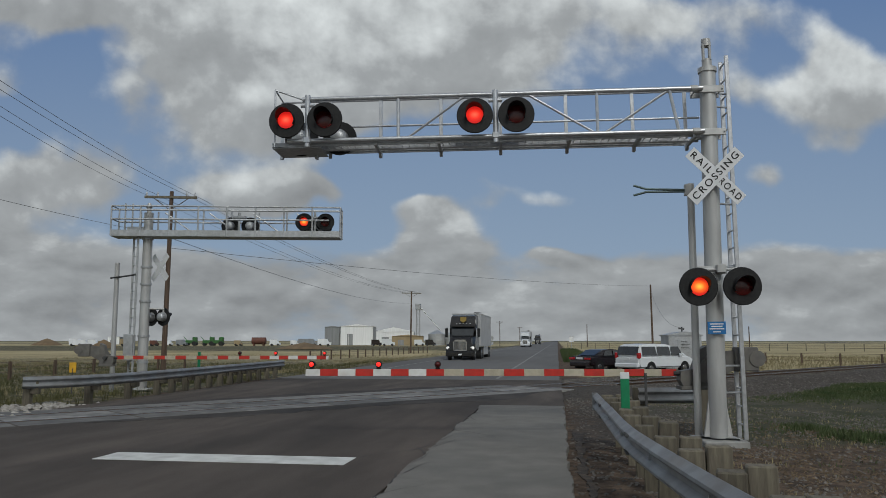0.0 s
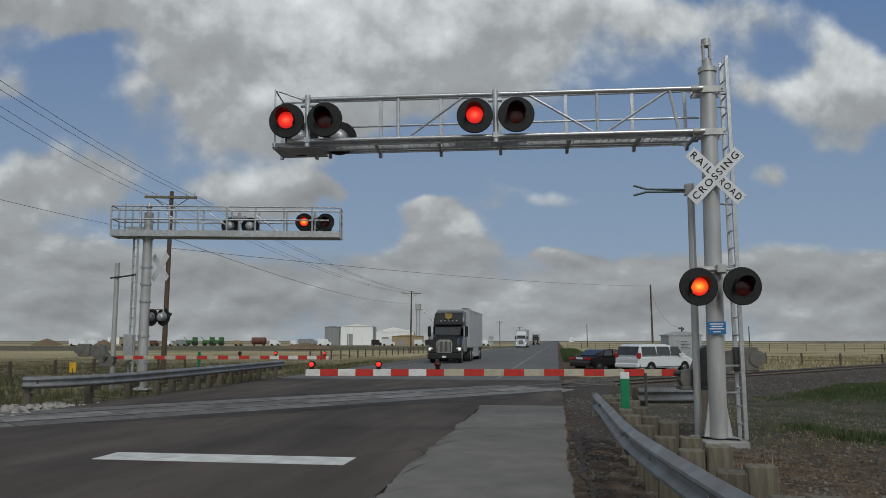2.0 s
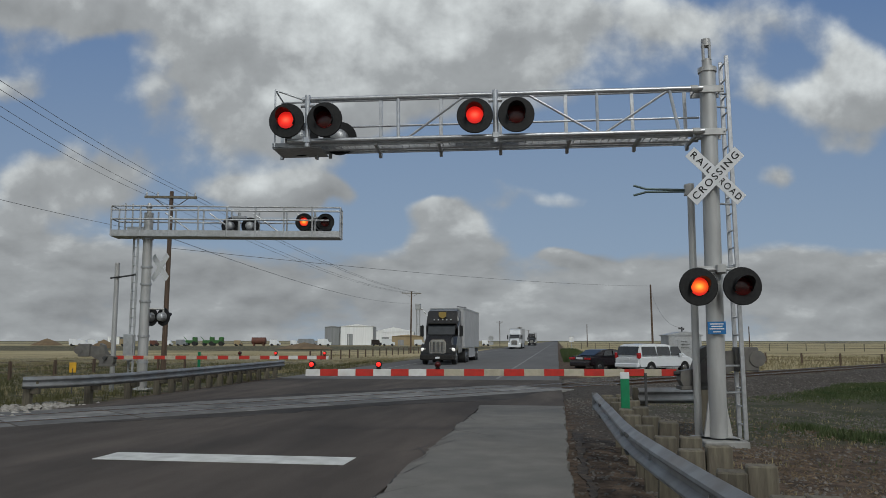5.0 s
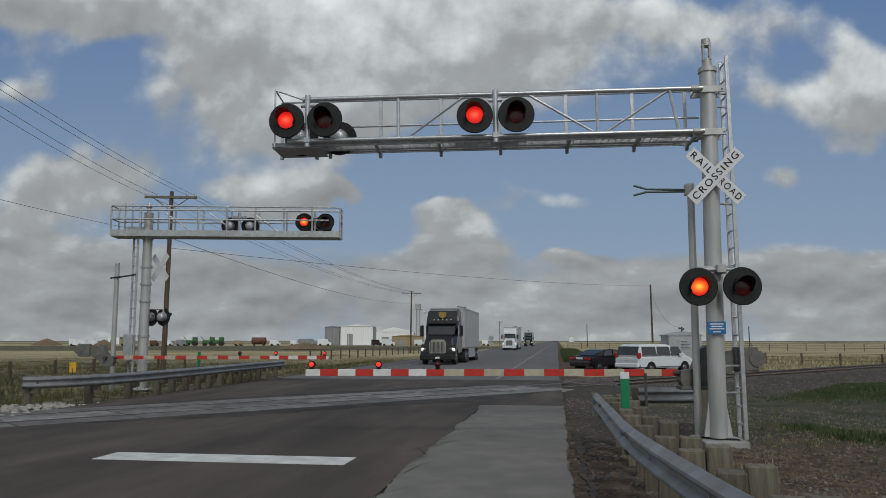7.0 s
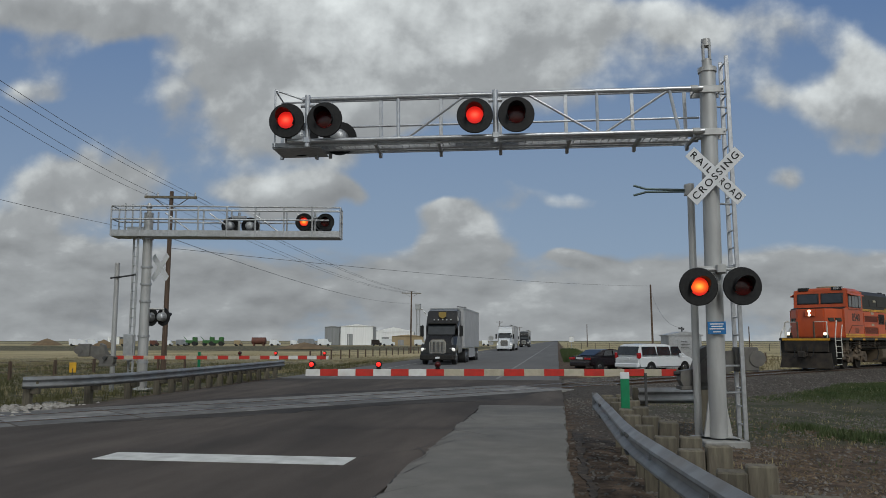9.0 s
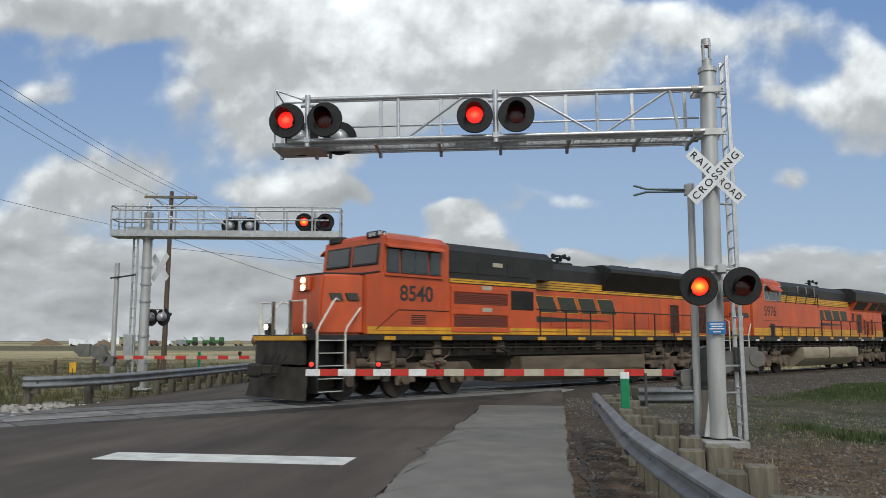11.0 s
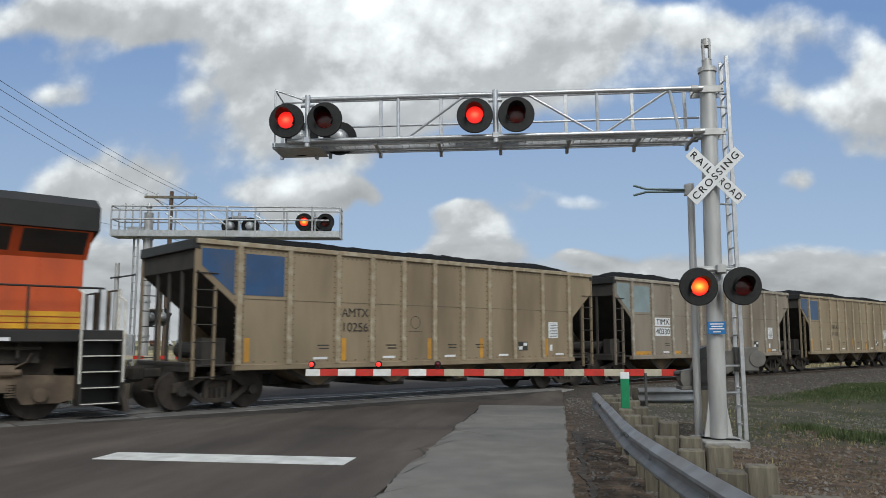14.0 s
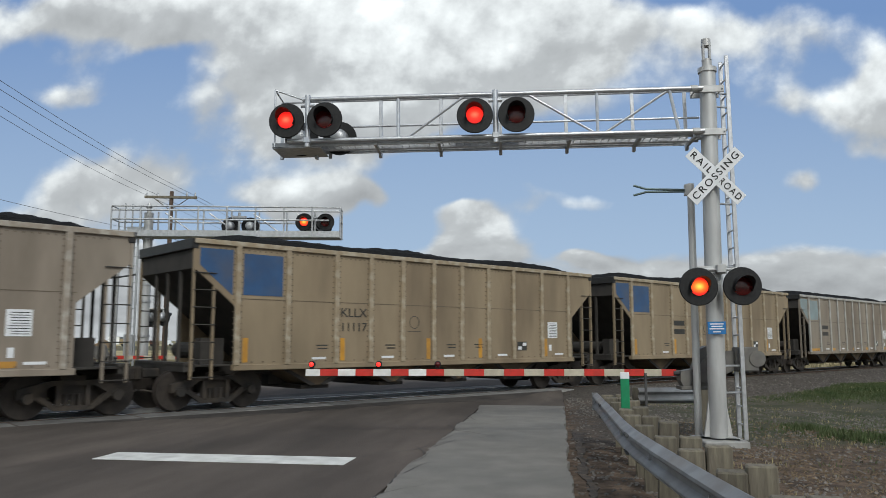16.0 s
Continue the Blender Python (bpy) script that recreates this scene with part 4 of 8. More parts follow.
def loco_bogie(parent, xs, steer):
    """A three-axle bogie: side frames, journal boxes, springs, brake gear, wheelsets."""
    xa, xb = min(xs), max(xs)
    xm = (xa + xb) / 2
    bog = thing("bogie", "", "")
    bog.parent = parent
    tagged(bog, "brown dusty three-axle bogie")
    for s in (1, -1):
        bm = B()
        y0, y1 = (0.98, 1.14) if s > 0 else (-1.14, -0.98)
        if steer:
            prism(bm, [(xa - 0.75, 0.45), (xa - 0.7, 0.9), (xm - 1.1, 0.96), (xm, 0.9), (xm + 1.1, 0.96), (xb + 0.7, 0.9), (xb + 0.75, 0.45), (xb + 0.4, 0.35), (xb - 0.32, 0.35), (xb - 0.5, 0.6),
                       (xm + 0.52, 0.6), (xm + 0.36, 0.38), (xm - 0.36, 0.38), (xm - 0.52, 0.6), (xa + 0.5, 0.6), (xa + 0.32, 0.35), (xa - 0.4, 0.35)], y0, y1)
        else:
            prism(bm, [(xa - 0.65, 0.42), (xa - 0.7, 0.7), (xa - 0.4, 1.0), (xb + 0.4, 1.0), (xb + 0.7, 0.7), (xb + 0.65, 0.42), (xb + 0.34, 0.42), (xb + 0.3, 0.74), (xm + 0.34, 0.7), (xm + 0.3, 0.45), (xm - 0.3, 0.45), (xm - 0.34, 0.7), (xa - 0.3, 0.74), (xa - 0.34, 0.42)], y0, y1)
        part("side_frame", bm, M["truck_frame"], bog)
        for x in xs:
            bm = B()
            ya = 1.0 * s
            tube(bm, (x, ya, 0.53), (x, ya + 0.24 * s, 0.53), 0.17, 0.14, seg=14)
            box(bm, x - 0.24, x + 0.24, min(ya, ya + 0.12 * s), max(ya, ya + 0.12 * s), 0.36, 0.72, 0.03)
            part("journal_box", bm, M["truck_frame"], bog, smooth=True)
        for a, b in zip(sorted(xs), sorted(xs)[1:]):
            bm = B()
            mid = (a + b) / 2
            for k in range(6):
                tube(bm, (mid - 0.35, 1.08 * s, 0.5 + k * 0.05), (mid - 0.35, 1.08 * s, 0.53 + k * 0.05), 0.11, seg=10)
            box(bm, mid - 0.1, mid + 0.4, min(1.05 * s, 1.2 * s), max(1.05 * s, 1.2 * s), 0.55, 0.72, 0.03)
            tube(bm, (mid - 0.5, 1.18 * s, 1.0), (mid + 0.5, 1.18 * s, 1.0), 0.06, seg=8)
            box(bm, mid + 0.1, mid + 0.3, min(1.05 * s, 1.22 * s), max(1.05 * s, 1.22 * s), 0.9, 1.35, 0.03)
            part("brake_gear", bm, M["truck_frame"], bog)
    for x in xs:
        bm = B()
        box(bm, x - 0.75, x - 0.2, -0.62, 0.62, 0.3, 0.95, 0.06)
        part("traction_motor", bm, M["frame_dirt"], bog)
    for s in (1, -1):
        for x in (xm - 1.35, xm + 0.1, xm + 1.5):
            bm = B()
            tube(bm, (x, 1.12 * s, 1.02), (x + 0.34, 1.12 * s, 1.02), 0.13, seg=12)
            box(bm, x + 0.34, x + 0.5, min(1.0 * s, 1.2 * s), max(1.0 * s, 1.2 * s), 0.86, 1.34, 0.02)
            bar(bm, [(x, 1.2 * s, 1.1), (x - 0.2, 1.24 * s, 1.2), (x - 0.3, 1.2 * s, 1.38)], 0.02, 6)
            part("brake_cylinder", bm, M["truck_frame"], bog)
    for x in xs:
        part("wheelset", LOCO_WHEEL, None, bog, m=pose(x, 0, 0.543))
    bm = B()
    box(bm, xa - 0.3, xb + 0.3, -0.9, 0.9, 0.75, 1.25)
    part("bolster", bm, M["frame_dirt"], bog)


def steps(parent, x, s, way):
    """Corner steps with pale tread edges and two bent white grab rails; way is +1 at the front end."""
    bm = B()
    y0, y1 = (1.08, 1.5) if s > 0 else (-1.5, -1.08)
    box(bm, x - 0.42, x - 0.38, y0, y1, 0.28, 1.75)
    box(bm, x + 0.38, x + 0.42, y0, y1, 0.28, 1.75)
    box(bm, x - 0.4, x + 0.4, min(y0, y1) if s > 0 else max(y0, y1) - 0.03, (min(y0, y1) + 0.03) if s > 0 else max(y0, y1), 0.28, 1.75)
    st = part("steps", bm, M["loco_black"], parent, "black corner steps")
    for k in range(5):
        bm = B()
        z = 0.3 + k * 0.33
        box(bm, x - 0.38, x + 0.38, y0, y1, z, z + 0.035)
        part("tread", bm, M["loco_black"], st)
        bm = B()
        ye = y1 if s > 0 else y0
        box(bm, x - 0.38, x + 0.38, ye - 0.01, ye + 0.01, z + 0.015, z + 0.035)
        part("tread_edge", bm, M["loco_white"], st, "white painted tread edge")
    for dx, top in ((0.44, 2.75), (-0.44, 2.6)):
        bm = B()
        yy = 1.5 * s
        if way > 0:
            bar(bm, [(x + dx - 0.82, yy - 0.22 * s, top - 0.05), (x + dx - 0.66, yy - 0.12 * s, top), (x + dx - 0.56, yy - 0.1 * s, top - 0.08), (x + dx - 0.06, yy, 2.0), (x + dx, yy, 1.85), (x + dx, yy + 0.03 * s, 0.75)], 0.026)
        else:
            bar(bm, [(x + dx + 0.1, yy - 0.15 * s, top), (x + dx, yy, top - 0.12), (x + dx, yy, 1.9), (x + dx, yy + 0.03 * s, 0.75)], 0.024)
        part("grab_rail", bm, M["loco_white"], parent, "bent white grab rail", smooth=True)


def lettering_block(parent, x0, x1, z, s, y):
    """The maker's mark on the flank as plain slanted blocks with a long wedge below."""
    w = (x0 - x1) / 4.35
    for k in range(4):
        bm = B()
        a = x0 - k * w * 1.1 if s > 0 else x1 + k * w * 1.1
        d = -s
        for z0, z1 in ((z - 0.27, z + 0.27),):
            sk = -0.5
            pts = [(a + d * ((zz - z) * sk + u), zz) for u, zz in ((0.0, z0), (w * 0.9, z0), (w * 0.9, z1), (0.0, z1))]
            prism(bm, pts, y, y + 0.006 * s)
        part("mark", bm, M["logo_green"], parent, "dark plain marking block")
        bm = B()
        z0, z1, e = z - 0.295, z + 0.295, 0.028
        pts = [(a + d * ((zz - z) * sk + u), zz) for u, zz in ((-e, z0), (w * 0.9 + e, z0), (w * 0.9 + e, z1), (-e, z1))]
        prism(bm, pts, y - 0.006 * s, y + 0.002 * s)
        part("mark_outline", bm, M["loco_yellow"], parent, "thin yellow outline of the marking")
    bm = B()
    if s > 0:
        prism(bm, [(x0 + 0.3, z - 0.62), (x0 + 0.15, z - 0.42), (x1 + 0.9, z - 0.5), (x1 + 0.5, z - 0.53)], y, y + 0.006)
    else:
        prism(bm, [(x1 - 0.3, z - 0.62), (x1 - 0.15, z - 0.42), (x0 - 0.9, z - 0.5), (x0 - 0.5, z - 0.53)], y - 0.006, y)
    part("mark", bm, M["logo_green"], parent)


def locomotive(kind, number, qc):
    """kind a: blunt nose, flared radiator at the rear; kind b: sloped windscreen, long body cabinet."""
    a = kind == "a"
    L = thing("locomotive", ("orange and black freight locomotive with soot, leading the coal train" if a else
              "orange and black freight locomotive with sloped windscreen, coupled second"), "locomotive", track_pose(-40), "locomotives of the train")
    zs0, zs = (1.64, 1.8) if a else (1.6, 1.86)
    cab_r, cab_f, nose_f = (5.6, 8.75, 9.65) if a else (6.05, 9.35, 10.08)
    roof = 4.7 if a else 4.68
    wsx = 8.15 if a else 8.3
    rear = -10.8 if a else -9.8
    # frame
    bm = B()
    box(bm, -11.35 if a else -10.6, 10.45, -1.5, 1.5, zs0, zs - 0.004, 0.02)
    part("sill", bm, M["loco_black"], L, "dark grey walkway sill")
    bm = B()
    box(bm, -10.3, 10.3, -0.85, 0.85, 1.05, zs0)
    box(bm, -9.0, 9.0, -1.15, 1.15, 1.18, zs0)
    for k in range(26):
        x = -8.6 + k * 0.69
        box(bm, x, x + 0.05, -1.3, 1.3, zs0 - 0.32, zs0)
    for s in (1, -1):
        tube(bm, (-9, 1.28 * s, zs0 - 0.12), (9, 1.28 * s, zs0 - 0.12), 0.035, seg=8)
        tube(bm, (-6, 1.33 * s, zs0 - 0.22), (7, 1.33 * s, zs0 - 0.22), 0.025, seg=8)
    part("underframe", bm, M["frame_dirt"], L, "dusty underframe with pipes")
    # fuel tank
    t0, t1 = (-4.75, 2.35) if a else (-4.1, 3.6)
    bm = B()
    if a:
        prism(bm, [(-1.4, 1.12), (1.4, 1.12), (1.45, 0.85), (1.42, 0.6), (1.1, 0.28), (-1.1, 0.28), (-1.42, 0.6), (-1.45, 0.85)], t0, t1, "x")
    else:
        prism(bm, [(-1.4, 1.3), (1.4, 1.3), (1.47, 1.2), (1.47, 0.78), (1.4, 0.68), (0.9, 0.3), (-0.9, 0.3), (-1.4, 0.68), (-1.47, 0.78), (-1.47, 1.2)], t0, t1, "x")
    bmesh.ops.bevel(bm, geom=bm.edges[:], offset=0.03, segments=2, affect="EDGES")
    part("fuel_tank", bm, M["dark_tank"] if a else M["tank"], L, "dusty brown fuel tank" if a else "dusty tan fuel tank", smooth=True)
    if not a:
        bm = B()
        box(bm, 0.2, 0.26, -1.49, 1.49, 0.7, 1.28)
        part("tank_strap", bm, M["frame_dirt"], L)
    loco_bogie(L, (9.0, 7.05, 4.9) if a else (9.05, 7.3, 5.35), not a)
    loco_bogie(L, (-9.0, -7.05, -4.9) if a else (-9.05, -7.3, -5.35), not a)
    # cab
    bm = B()
    if a:
        prism(bm, [(cab_r, zs), (cab_f, zs), (cab_f, 3.42), (wsx, 3.52), (wsx - 0.12, roof - 0.1), (wsx - 0.25, roof), (cab_r, roof)], -1.52, 1.52)
    else:
        prism(bm, [(cab_r, zs), (cab_f, zs), (cab_f, 3.5), (wsx, 3.66), (wsx - 0.28, roof - 0.12), (wsx - 0.42, roof), (cab_r, roof)], -1.52, 1.52)
    bmesh.ops.bisect_plane(bm, geom=bm.verts[:] + bm.edges[:] + bm.faces[:], plane_co=(0, 0, roof - 0.2), plane_no=(0, 0, 1))
    for v in bm.verts:
        if v.co.z > roof - 0.02:
            v.co.y *= 0.72
    es = [e for e in bm.edges if len(e.link_faces) == 2 and e.calc_face_angle(0) > 0.3]
    bmesh.ops.bevel(bm, geom=es, offset=0.04, segments=2, affect="EDGES")
    cab = part("cab", bm, M["orange"], L, "orange crew cab", smooth=True)
    bm = B()
    box(bm, cab_r + 0.3, cab_r + 1.6, -0.5, 0.5, roof - 0.01, roof + 0.14, 0.04)
    part("roof_unit", bm, M["tank"], cab, "dusty roof ventilator box")
    # nose
    bm = B()
    prism(bm, [(cab_f - 0.02, zs), (nose_f, zs), (nose_f + 0.05, 2.6), (nose_f - 0.05, 3.44), (cab_f - 0.02, 3.46 if a else 3.56)], -1.48, 1.48)
    for v in bm.verts:
        if v.co.x > nose_f - 0.3:
            v.co.y *= 0.52
    bmesh.ops.bevel(bm, geom=bm.edges[:], offset=0.06, segments=2, affect="EDGES")
    nose = part("nose", bm, M["orange"], L, "orange nose", smooth=True)
    bm = B()
    prism(bm, [(wsx + 0.02, -1.44), (wsx + 0.02, 1.44), (cab_f, 1.44), (nose_f - 0.1, 0.72), (nose_f - 0.1, -0.72), (cab_f, -1.44)], 3.4, 3.44, "z")
    za, zb = (3.42, 3.52) if a else (3.5, 3.66)
    for v in bm.verts:
        v.co.z += (3.44 if v.co.x > nose_f - 0.2 else za if v.co.x > cab_f - 0.1 else zb) - 3.4 + 0.012
    part("nose_top", bm, M["loco_black"], nose, "black anti-glare panel")
    bm = B()
    box(bm, nose_f + 0.0, nose_f + 0.1, -0.28, 0.28, 3.0, 3.42, 0.03)
    part("headlight_box", bm, M["orange"], nose)
    for z in (3.1, 3.3):
        bm = B()
        tube(bm, (nose_f + 0.1, 0, z), (nose_f + 0.125, 0, z), 0.085, seg=14)
        part("headlight", bm, M["headlight"] if a else M["glass"], nose, "round headlamp")
    for s in (1, -1):
        bm = B()
        box(bm, nose_f - 0.42, nose_f - 0.2, 0.86 * s - 0.14, 0.86 * s + 0.14, 2.9, 3.2, 0.02)
        if not a:
            part("nose_window", bm, M["glass"], nose)
        else:
            bm.free()
        bm = B()
        tube(bm, (10.1, 1.0 * s, 2.02), (10.3, 1.0 * s, 2.02), 0.1, seg=12)
        box(bm, 10.05, 10.28, 1.0 * s - 0.12, 1.0 * s + 0.12, zs, 1.94, 0.01)
        dl = part("ditch_light", bm, M["loco_black"], L, "low lamp on the front platform")
        bm = B()
        tube(bm, (10.3, 1.0 * s, 2.02), (10.31, 1.0 * s, 2.02), 0.085, seg=12)
        part("lens", bm, M["headlight"] if a else M["glass"], dl)
        # nose marks
        bm = B()
        for k in range(2):
            x = cab_f + 0.1 + k * 0.34
            yv = 1.5 - (x - cab_f) / (nose_f - cab_f) * 0.72
            prism(bm, [(x, 2.72), (x + 0.24, 2.72), (x + 0.3, 2.92), (x + 0.06, 2.92)], s * (yv - 0.3), s * (yv + 0.0))
            for v in bm.verts[-8:]:
                if abs(v.co.y) > yv - 0.1:
                    v.co.y = s * (1.5 - (v.co.x - cab_f) / (nose_f - cab_f) * 0.72 + 0.02)
        part("mark", bm, M["logo_green"], nose)
        # number on the cab
        me = text_mesh(number, 0.62 if a else 0.66, M["ink"], weight=0.02 if a else 0.008)
        me.transform(Matrix.Diagonal((1.02, 1, 1, 1)))
        xc = cab_r + 1.3 if a else 7.45
        part("road_number", me, None, cab, "dark road number " + number, m=pose(xc, 1.522 * s, 2.95 if a else 3.02, 0, 0, 180 if s > 0 else 0))
        # side windows
        wins = ((cab_r + 0.42, cab_r + 0.78), (cab_r + 0.92, cab_r + 1.86), (cab_r + 2.0, cab_r + 2.38)) if a else ((cab_r + 0.15, cab_r + 0.45), (cab_r + 0.6, cab_r + 1.5), (cab_r + 1.62, cab_r + 1.98))
        zw0, zw1 = (3.58, 4.24) if a else (3.6, 4.26)
        for i, (u, v) in enumerate(wins):
            lo, hi = (zw0, zw1) if a or i != 1 else (3.58, 3.96)
            bm = B()
            box(bm, u - 0.04, v + 0.04, 1.5 * s - 0.02, 1.5 * s + 0.045, lo - 0.05, hi + 0.05, 0.01)
            wf = part("window_frame", bm, M["dark_steel"] if a else M["car_silver"], cab, "thin metal frame")
            bm = B()
            mid = (u + v) / 2
            for p, q in ((u, mid - 0.02), (mid + 0.02, v)) if i == 1 else ((u, v),):
                box(bm, p, q, 1.5 * s + 0.02 * s, 1.5 * s + 0.052 * s, lo, hi)
            part("pane", bm, M["glass"], wf)
        bm = B()
        xa, xb = wins[0][0] - 0.1, wins[2][1] + 0.1
        if a:
            prism(bm, [(1.5 * s, zw1 + 0.14), (1.5 * s, zw1 + 0.1), (1.72 * s, zw1 - 0.02), (1.72 * s, zw1 + 0.02)], xa, xb, "x")
            box(bm, xa, xb, 1.5 * s - 0.03, 1.5 * s + 0.07, zw0 - 0.14, zw0 - 0.08)
        else:
            prism(bm, [(1.5 * s, zw1 + 0.1), (1.5 * s, zw1 + 0.05), (1.78 * s, zw1 - 0.26), (1.8 * s, zw1 - 0.22)], wins[1][0] - 0.15, wins[1][1] + 0.2, "x")
        part("awning", bm, M["orange"], cab, "orange window awning")
        # small fittings on the cab flank
        bm = B()
        if a:
            bar(bm, [(cab_r + 0.05, 1.53 * s, 2.5), (cab_r + 2.0, 1.53 * s, 2.5), (cab_r + 2.75, 1.53 * s, 1.95)], 0.012, 6)
            for k in range(5):
                box(bm, cab_r + 0.95, cab_r + 1.5, 1.52 * s - 0.012, 1.52 * s + 0.012, 2.1 + k * 0.06, 2.125 + k * 0.06)
        else:
            box(bm, 7.0, 7.5, 1.51 * s - 0.012, 1.51 * s + 0.02, zs + 0.01, 2.45)
            box(bm, 6.2, 8.3, 1.515 * s - 0.006, 1.515 * s + 0.01, 2.58, 2.6)
        part("access_hatch", bm, M["loco_black"], cab)
        # low yellow stripe with thin black lines
        for j, (z0, z1) in enumerate(((zs + 0.02, zs + 0.11), (zs + 0.13, zs + 0.22)) if a else ((zs + 0.02, zs + 0.13), (zs + 0.15, zs + 0.26), (zs + 0.28, zs + 0.37))):
            bm = B()
            box(bm, cab_r - 0.05, cab_f - 0.1, 1.52 * s - 0.006, 1.52 * s + 0.008, z0, z1)
            part("stripe", bm, M["loco_yellow"], cab)
        steps(L, 9.8 if a else 10.25, s, 1)
        steps(L, -10.9 if a else -10.13, s, -1)
    # windscreen
    for y0, y1 in ((0.1, 1.25), (-1.25, -0.1)):
        if a:
            m = Matrix.Translation((wsx - 0.055, (y0 + y1) / 2, 4.07)) @ pose(0, 0, 0, 0, -6, 0)
            h = 0.25
        else:
            m = Matrix.Translation((wsx - 0.11, (y0 + y1) / 2, 4.12)) @ pose(0, 0, 0, 0, -16, 0)
            h = 0.29
        bm = B()
        box(bm, -0.015, 0.03, -0.62, 0.62, -h - 0.06, h + 0.06, 0.02)
        wf = part("windscreen_frame", bm, M["loco_black"], cab, m=m)
        bm = B()
        box(bm, 0.025, 0.04, -0.55, 0.55, -h, h)
        part("pane", bm, M["glass"], wf)
    xr = wsx - (0.2 if a else 0.36)
    for y in (0.95, -0.95):
        bm = B()
        box(bm, xr - 0.15, xr + 0.14, y - 0.3, y + 0.3, roof - 0.16, roof + 0.04, 0.03)
        part("number_board", bm, M["loco_black"], cab, "black number board housing")
    me = text_mesh(number, 0.17, M["sign_white"])
    part("board_number", me, None, cab, m=pose(xr - 0.0, 1.256, roof - 0.06, 0, 0, 180))
    part("board_number", me, None, cab, m=pose(xr + 0.146, 0.95, roof - 0.06, 0, 0, 90))
    # hood
    zy0, zy1, ht = (3.36, 3.6, 4.38) if a else (3.54, 3.82, 4.6)
    full = 1.6 if a else 1.2
    for name, x0, x1, hw in (("cabinet", full, cab_r, 1.46), ("hood", rear, full, 1.05)):
        bm = B()
        box(bm, x0, x1, -hw, hw, zs, zy0, 0.02)
        for k in range(int((x1 - x0) / 0.86)):
            x = x0 + 0.05 + k * 0.86
            if name == "hood":
                for s in (1, -1):
                    db = B()
                    box(db, x, x + 0.8, hw * s - 0.01, hw * s + 0.014, zs + 0.3, zy0 - 0.06, 0.006)
                    part("hood_door", db, M["orange"], L)
        hood = part(name, bm, M["orange"], L, "orange body side with doors")
        bm = B()
        tall = a and name == "cabinet"
        hu, xu = (ht + 0.22, x0 - 0.9) if tall else (ht, x0)
        prism(bm, [(-hw, zy0), (hw, zy0), (hw, hu - 0.25), (hw - 0.3, hu), (-hw + 0.3, hu), (-hw, hu - 0.25)], x0, x1 - 0.03, "x")
        if tall:
            cb = B()
            prism(cb, [(-hw, zy1 + 0.06), (hw, zy1 + 0.06), (hw, hu - 0.25), (hw - 0.3, hu), (-hw + 0.3, hu), (-hw, hu - 0.25)], xu, x0 + 0.002, "x")
            part("blower_housing", cb, M["loco_black"], L, "black raised housing on the hood")
        if name == "cabinet":
            for s in (1, -1):
                for k in range(3):
                    db = B()
                    box(db, x0 + 0.3 + k * 1.35, x0 + 1.4 + k * 1.35, hw * s - 0.02, hw * s + 0.02, zy1 + 0.08, ht - 0.3, 0.01)
                    part("side_panel", db, M["loco_black"], L)
        up = part("upper_hood", bm, M["loco_black"], L, "black upper hood")
        for s in (1, -1):
            n = 2 if a and name == "cabinet" else 4
            for j in range(n):
                bm = B()
                z0 = zy0 + 0.02 + j * (0.085 if n == 4 else 0.07)
                box(bm, x0 + 0.02, x1 - 0.04, hw * s - 0.01, hw * s + 0.012, z0, z0 + (0.065 if n == 4 else 0.055))
                part("stripe", bm, M["loco_yellow"], up, "yellow stripe")
            for j in range(2 if a else 3):
                bm = B()
                z0 = zs + (0.03 + j * 0.12 if a else 0.02 + j * 0.13)
                box(bm, x0 + 0.02, x1 - 0.04, hw * s - 0.01, hw * s + 0.02, z0, z0 + (0.09 if a else 0.105))
                part("stripe", bm, M["loco_yellow"], hood, "yellow stripe")
    # flank grilles, doors and marks
    for s in (1, -1):
        if a:
            for z0, z1 in ((2.05, 2.4), (2.75, 3.08)):
                bm = B()
                box(bm, 2.95, 5.52, 1.46 * s - 0.02, 1.46 * s + 0.045, z0 - 0.16, z0 - 0.02, 0.01)
                box(bm, 2.95, 5.52, 1.46 * s - 0.02, 1.46 * s + 0.045, z1 + 0.02, z1 + 0.2, 0.01)
                for u in (2.95, 5.42):
                    box(bm, u, u + 0.1, 1.46 * s - 0.02, 1.46 * s + 0.043, z0 - 0.03, z1 + 0.03)
                fr = part("grille_frame", bm, M["orange"], L)
                bm = B()
                for k in range(6):
                    zl = z0 + k * (z1 - z0) / 6
                    prism(bm, [(1.46 * s - 0.01 * s, zl), (1.46 * s + 0.03 * s, zl), (1.46 * s + 0.005 * s, zl + 0.055), (1.46 * s - 0.01 * s, zl + 0.055)], 3.06, 5.41, "x")
                part("grille", bm, M["rusty_grille"], fr, "rusty louvred intake")
            bm = B()
            box(bm, 1.75, 2.85, 1.46 * s - 0.02, 1.46 * s + 0.014, 2.62, 3.25, 0.01)
            screen = part("intake_screen", bm, M["loco_black"], L, "dark intake screen")
            for k in range(14):
                bm = B()
                box(bm, 1.8 + k * 0.075, 1.83 + k * 0.075, 1.46 * s - 0.02, 1.46 * s + 0.03, 2.66, 3.21)
                part("screen_bar", bm, M["loco_black"], screen)
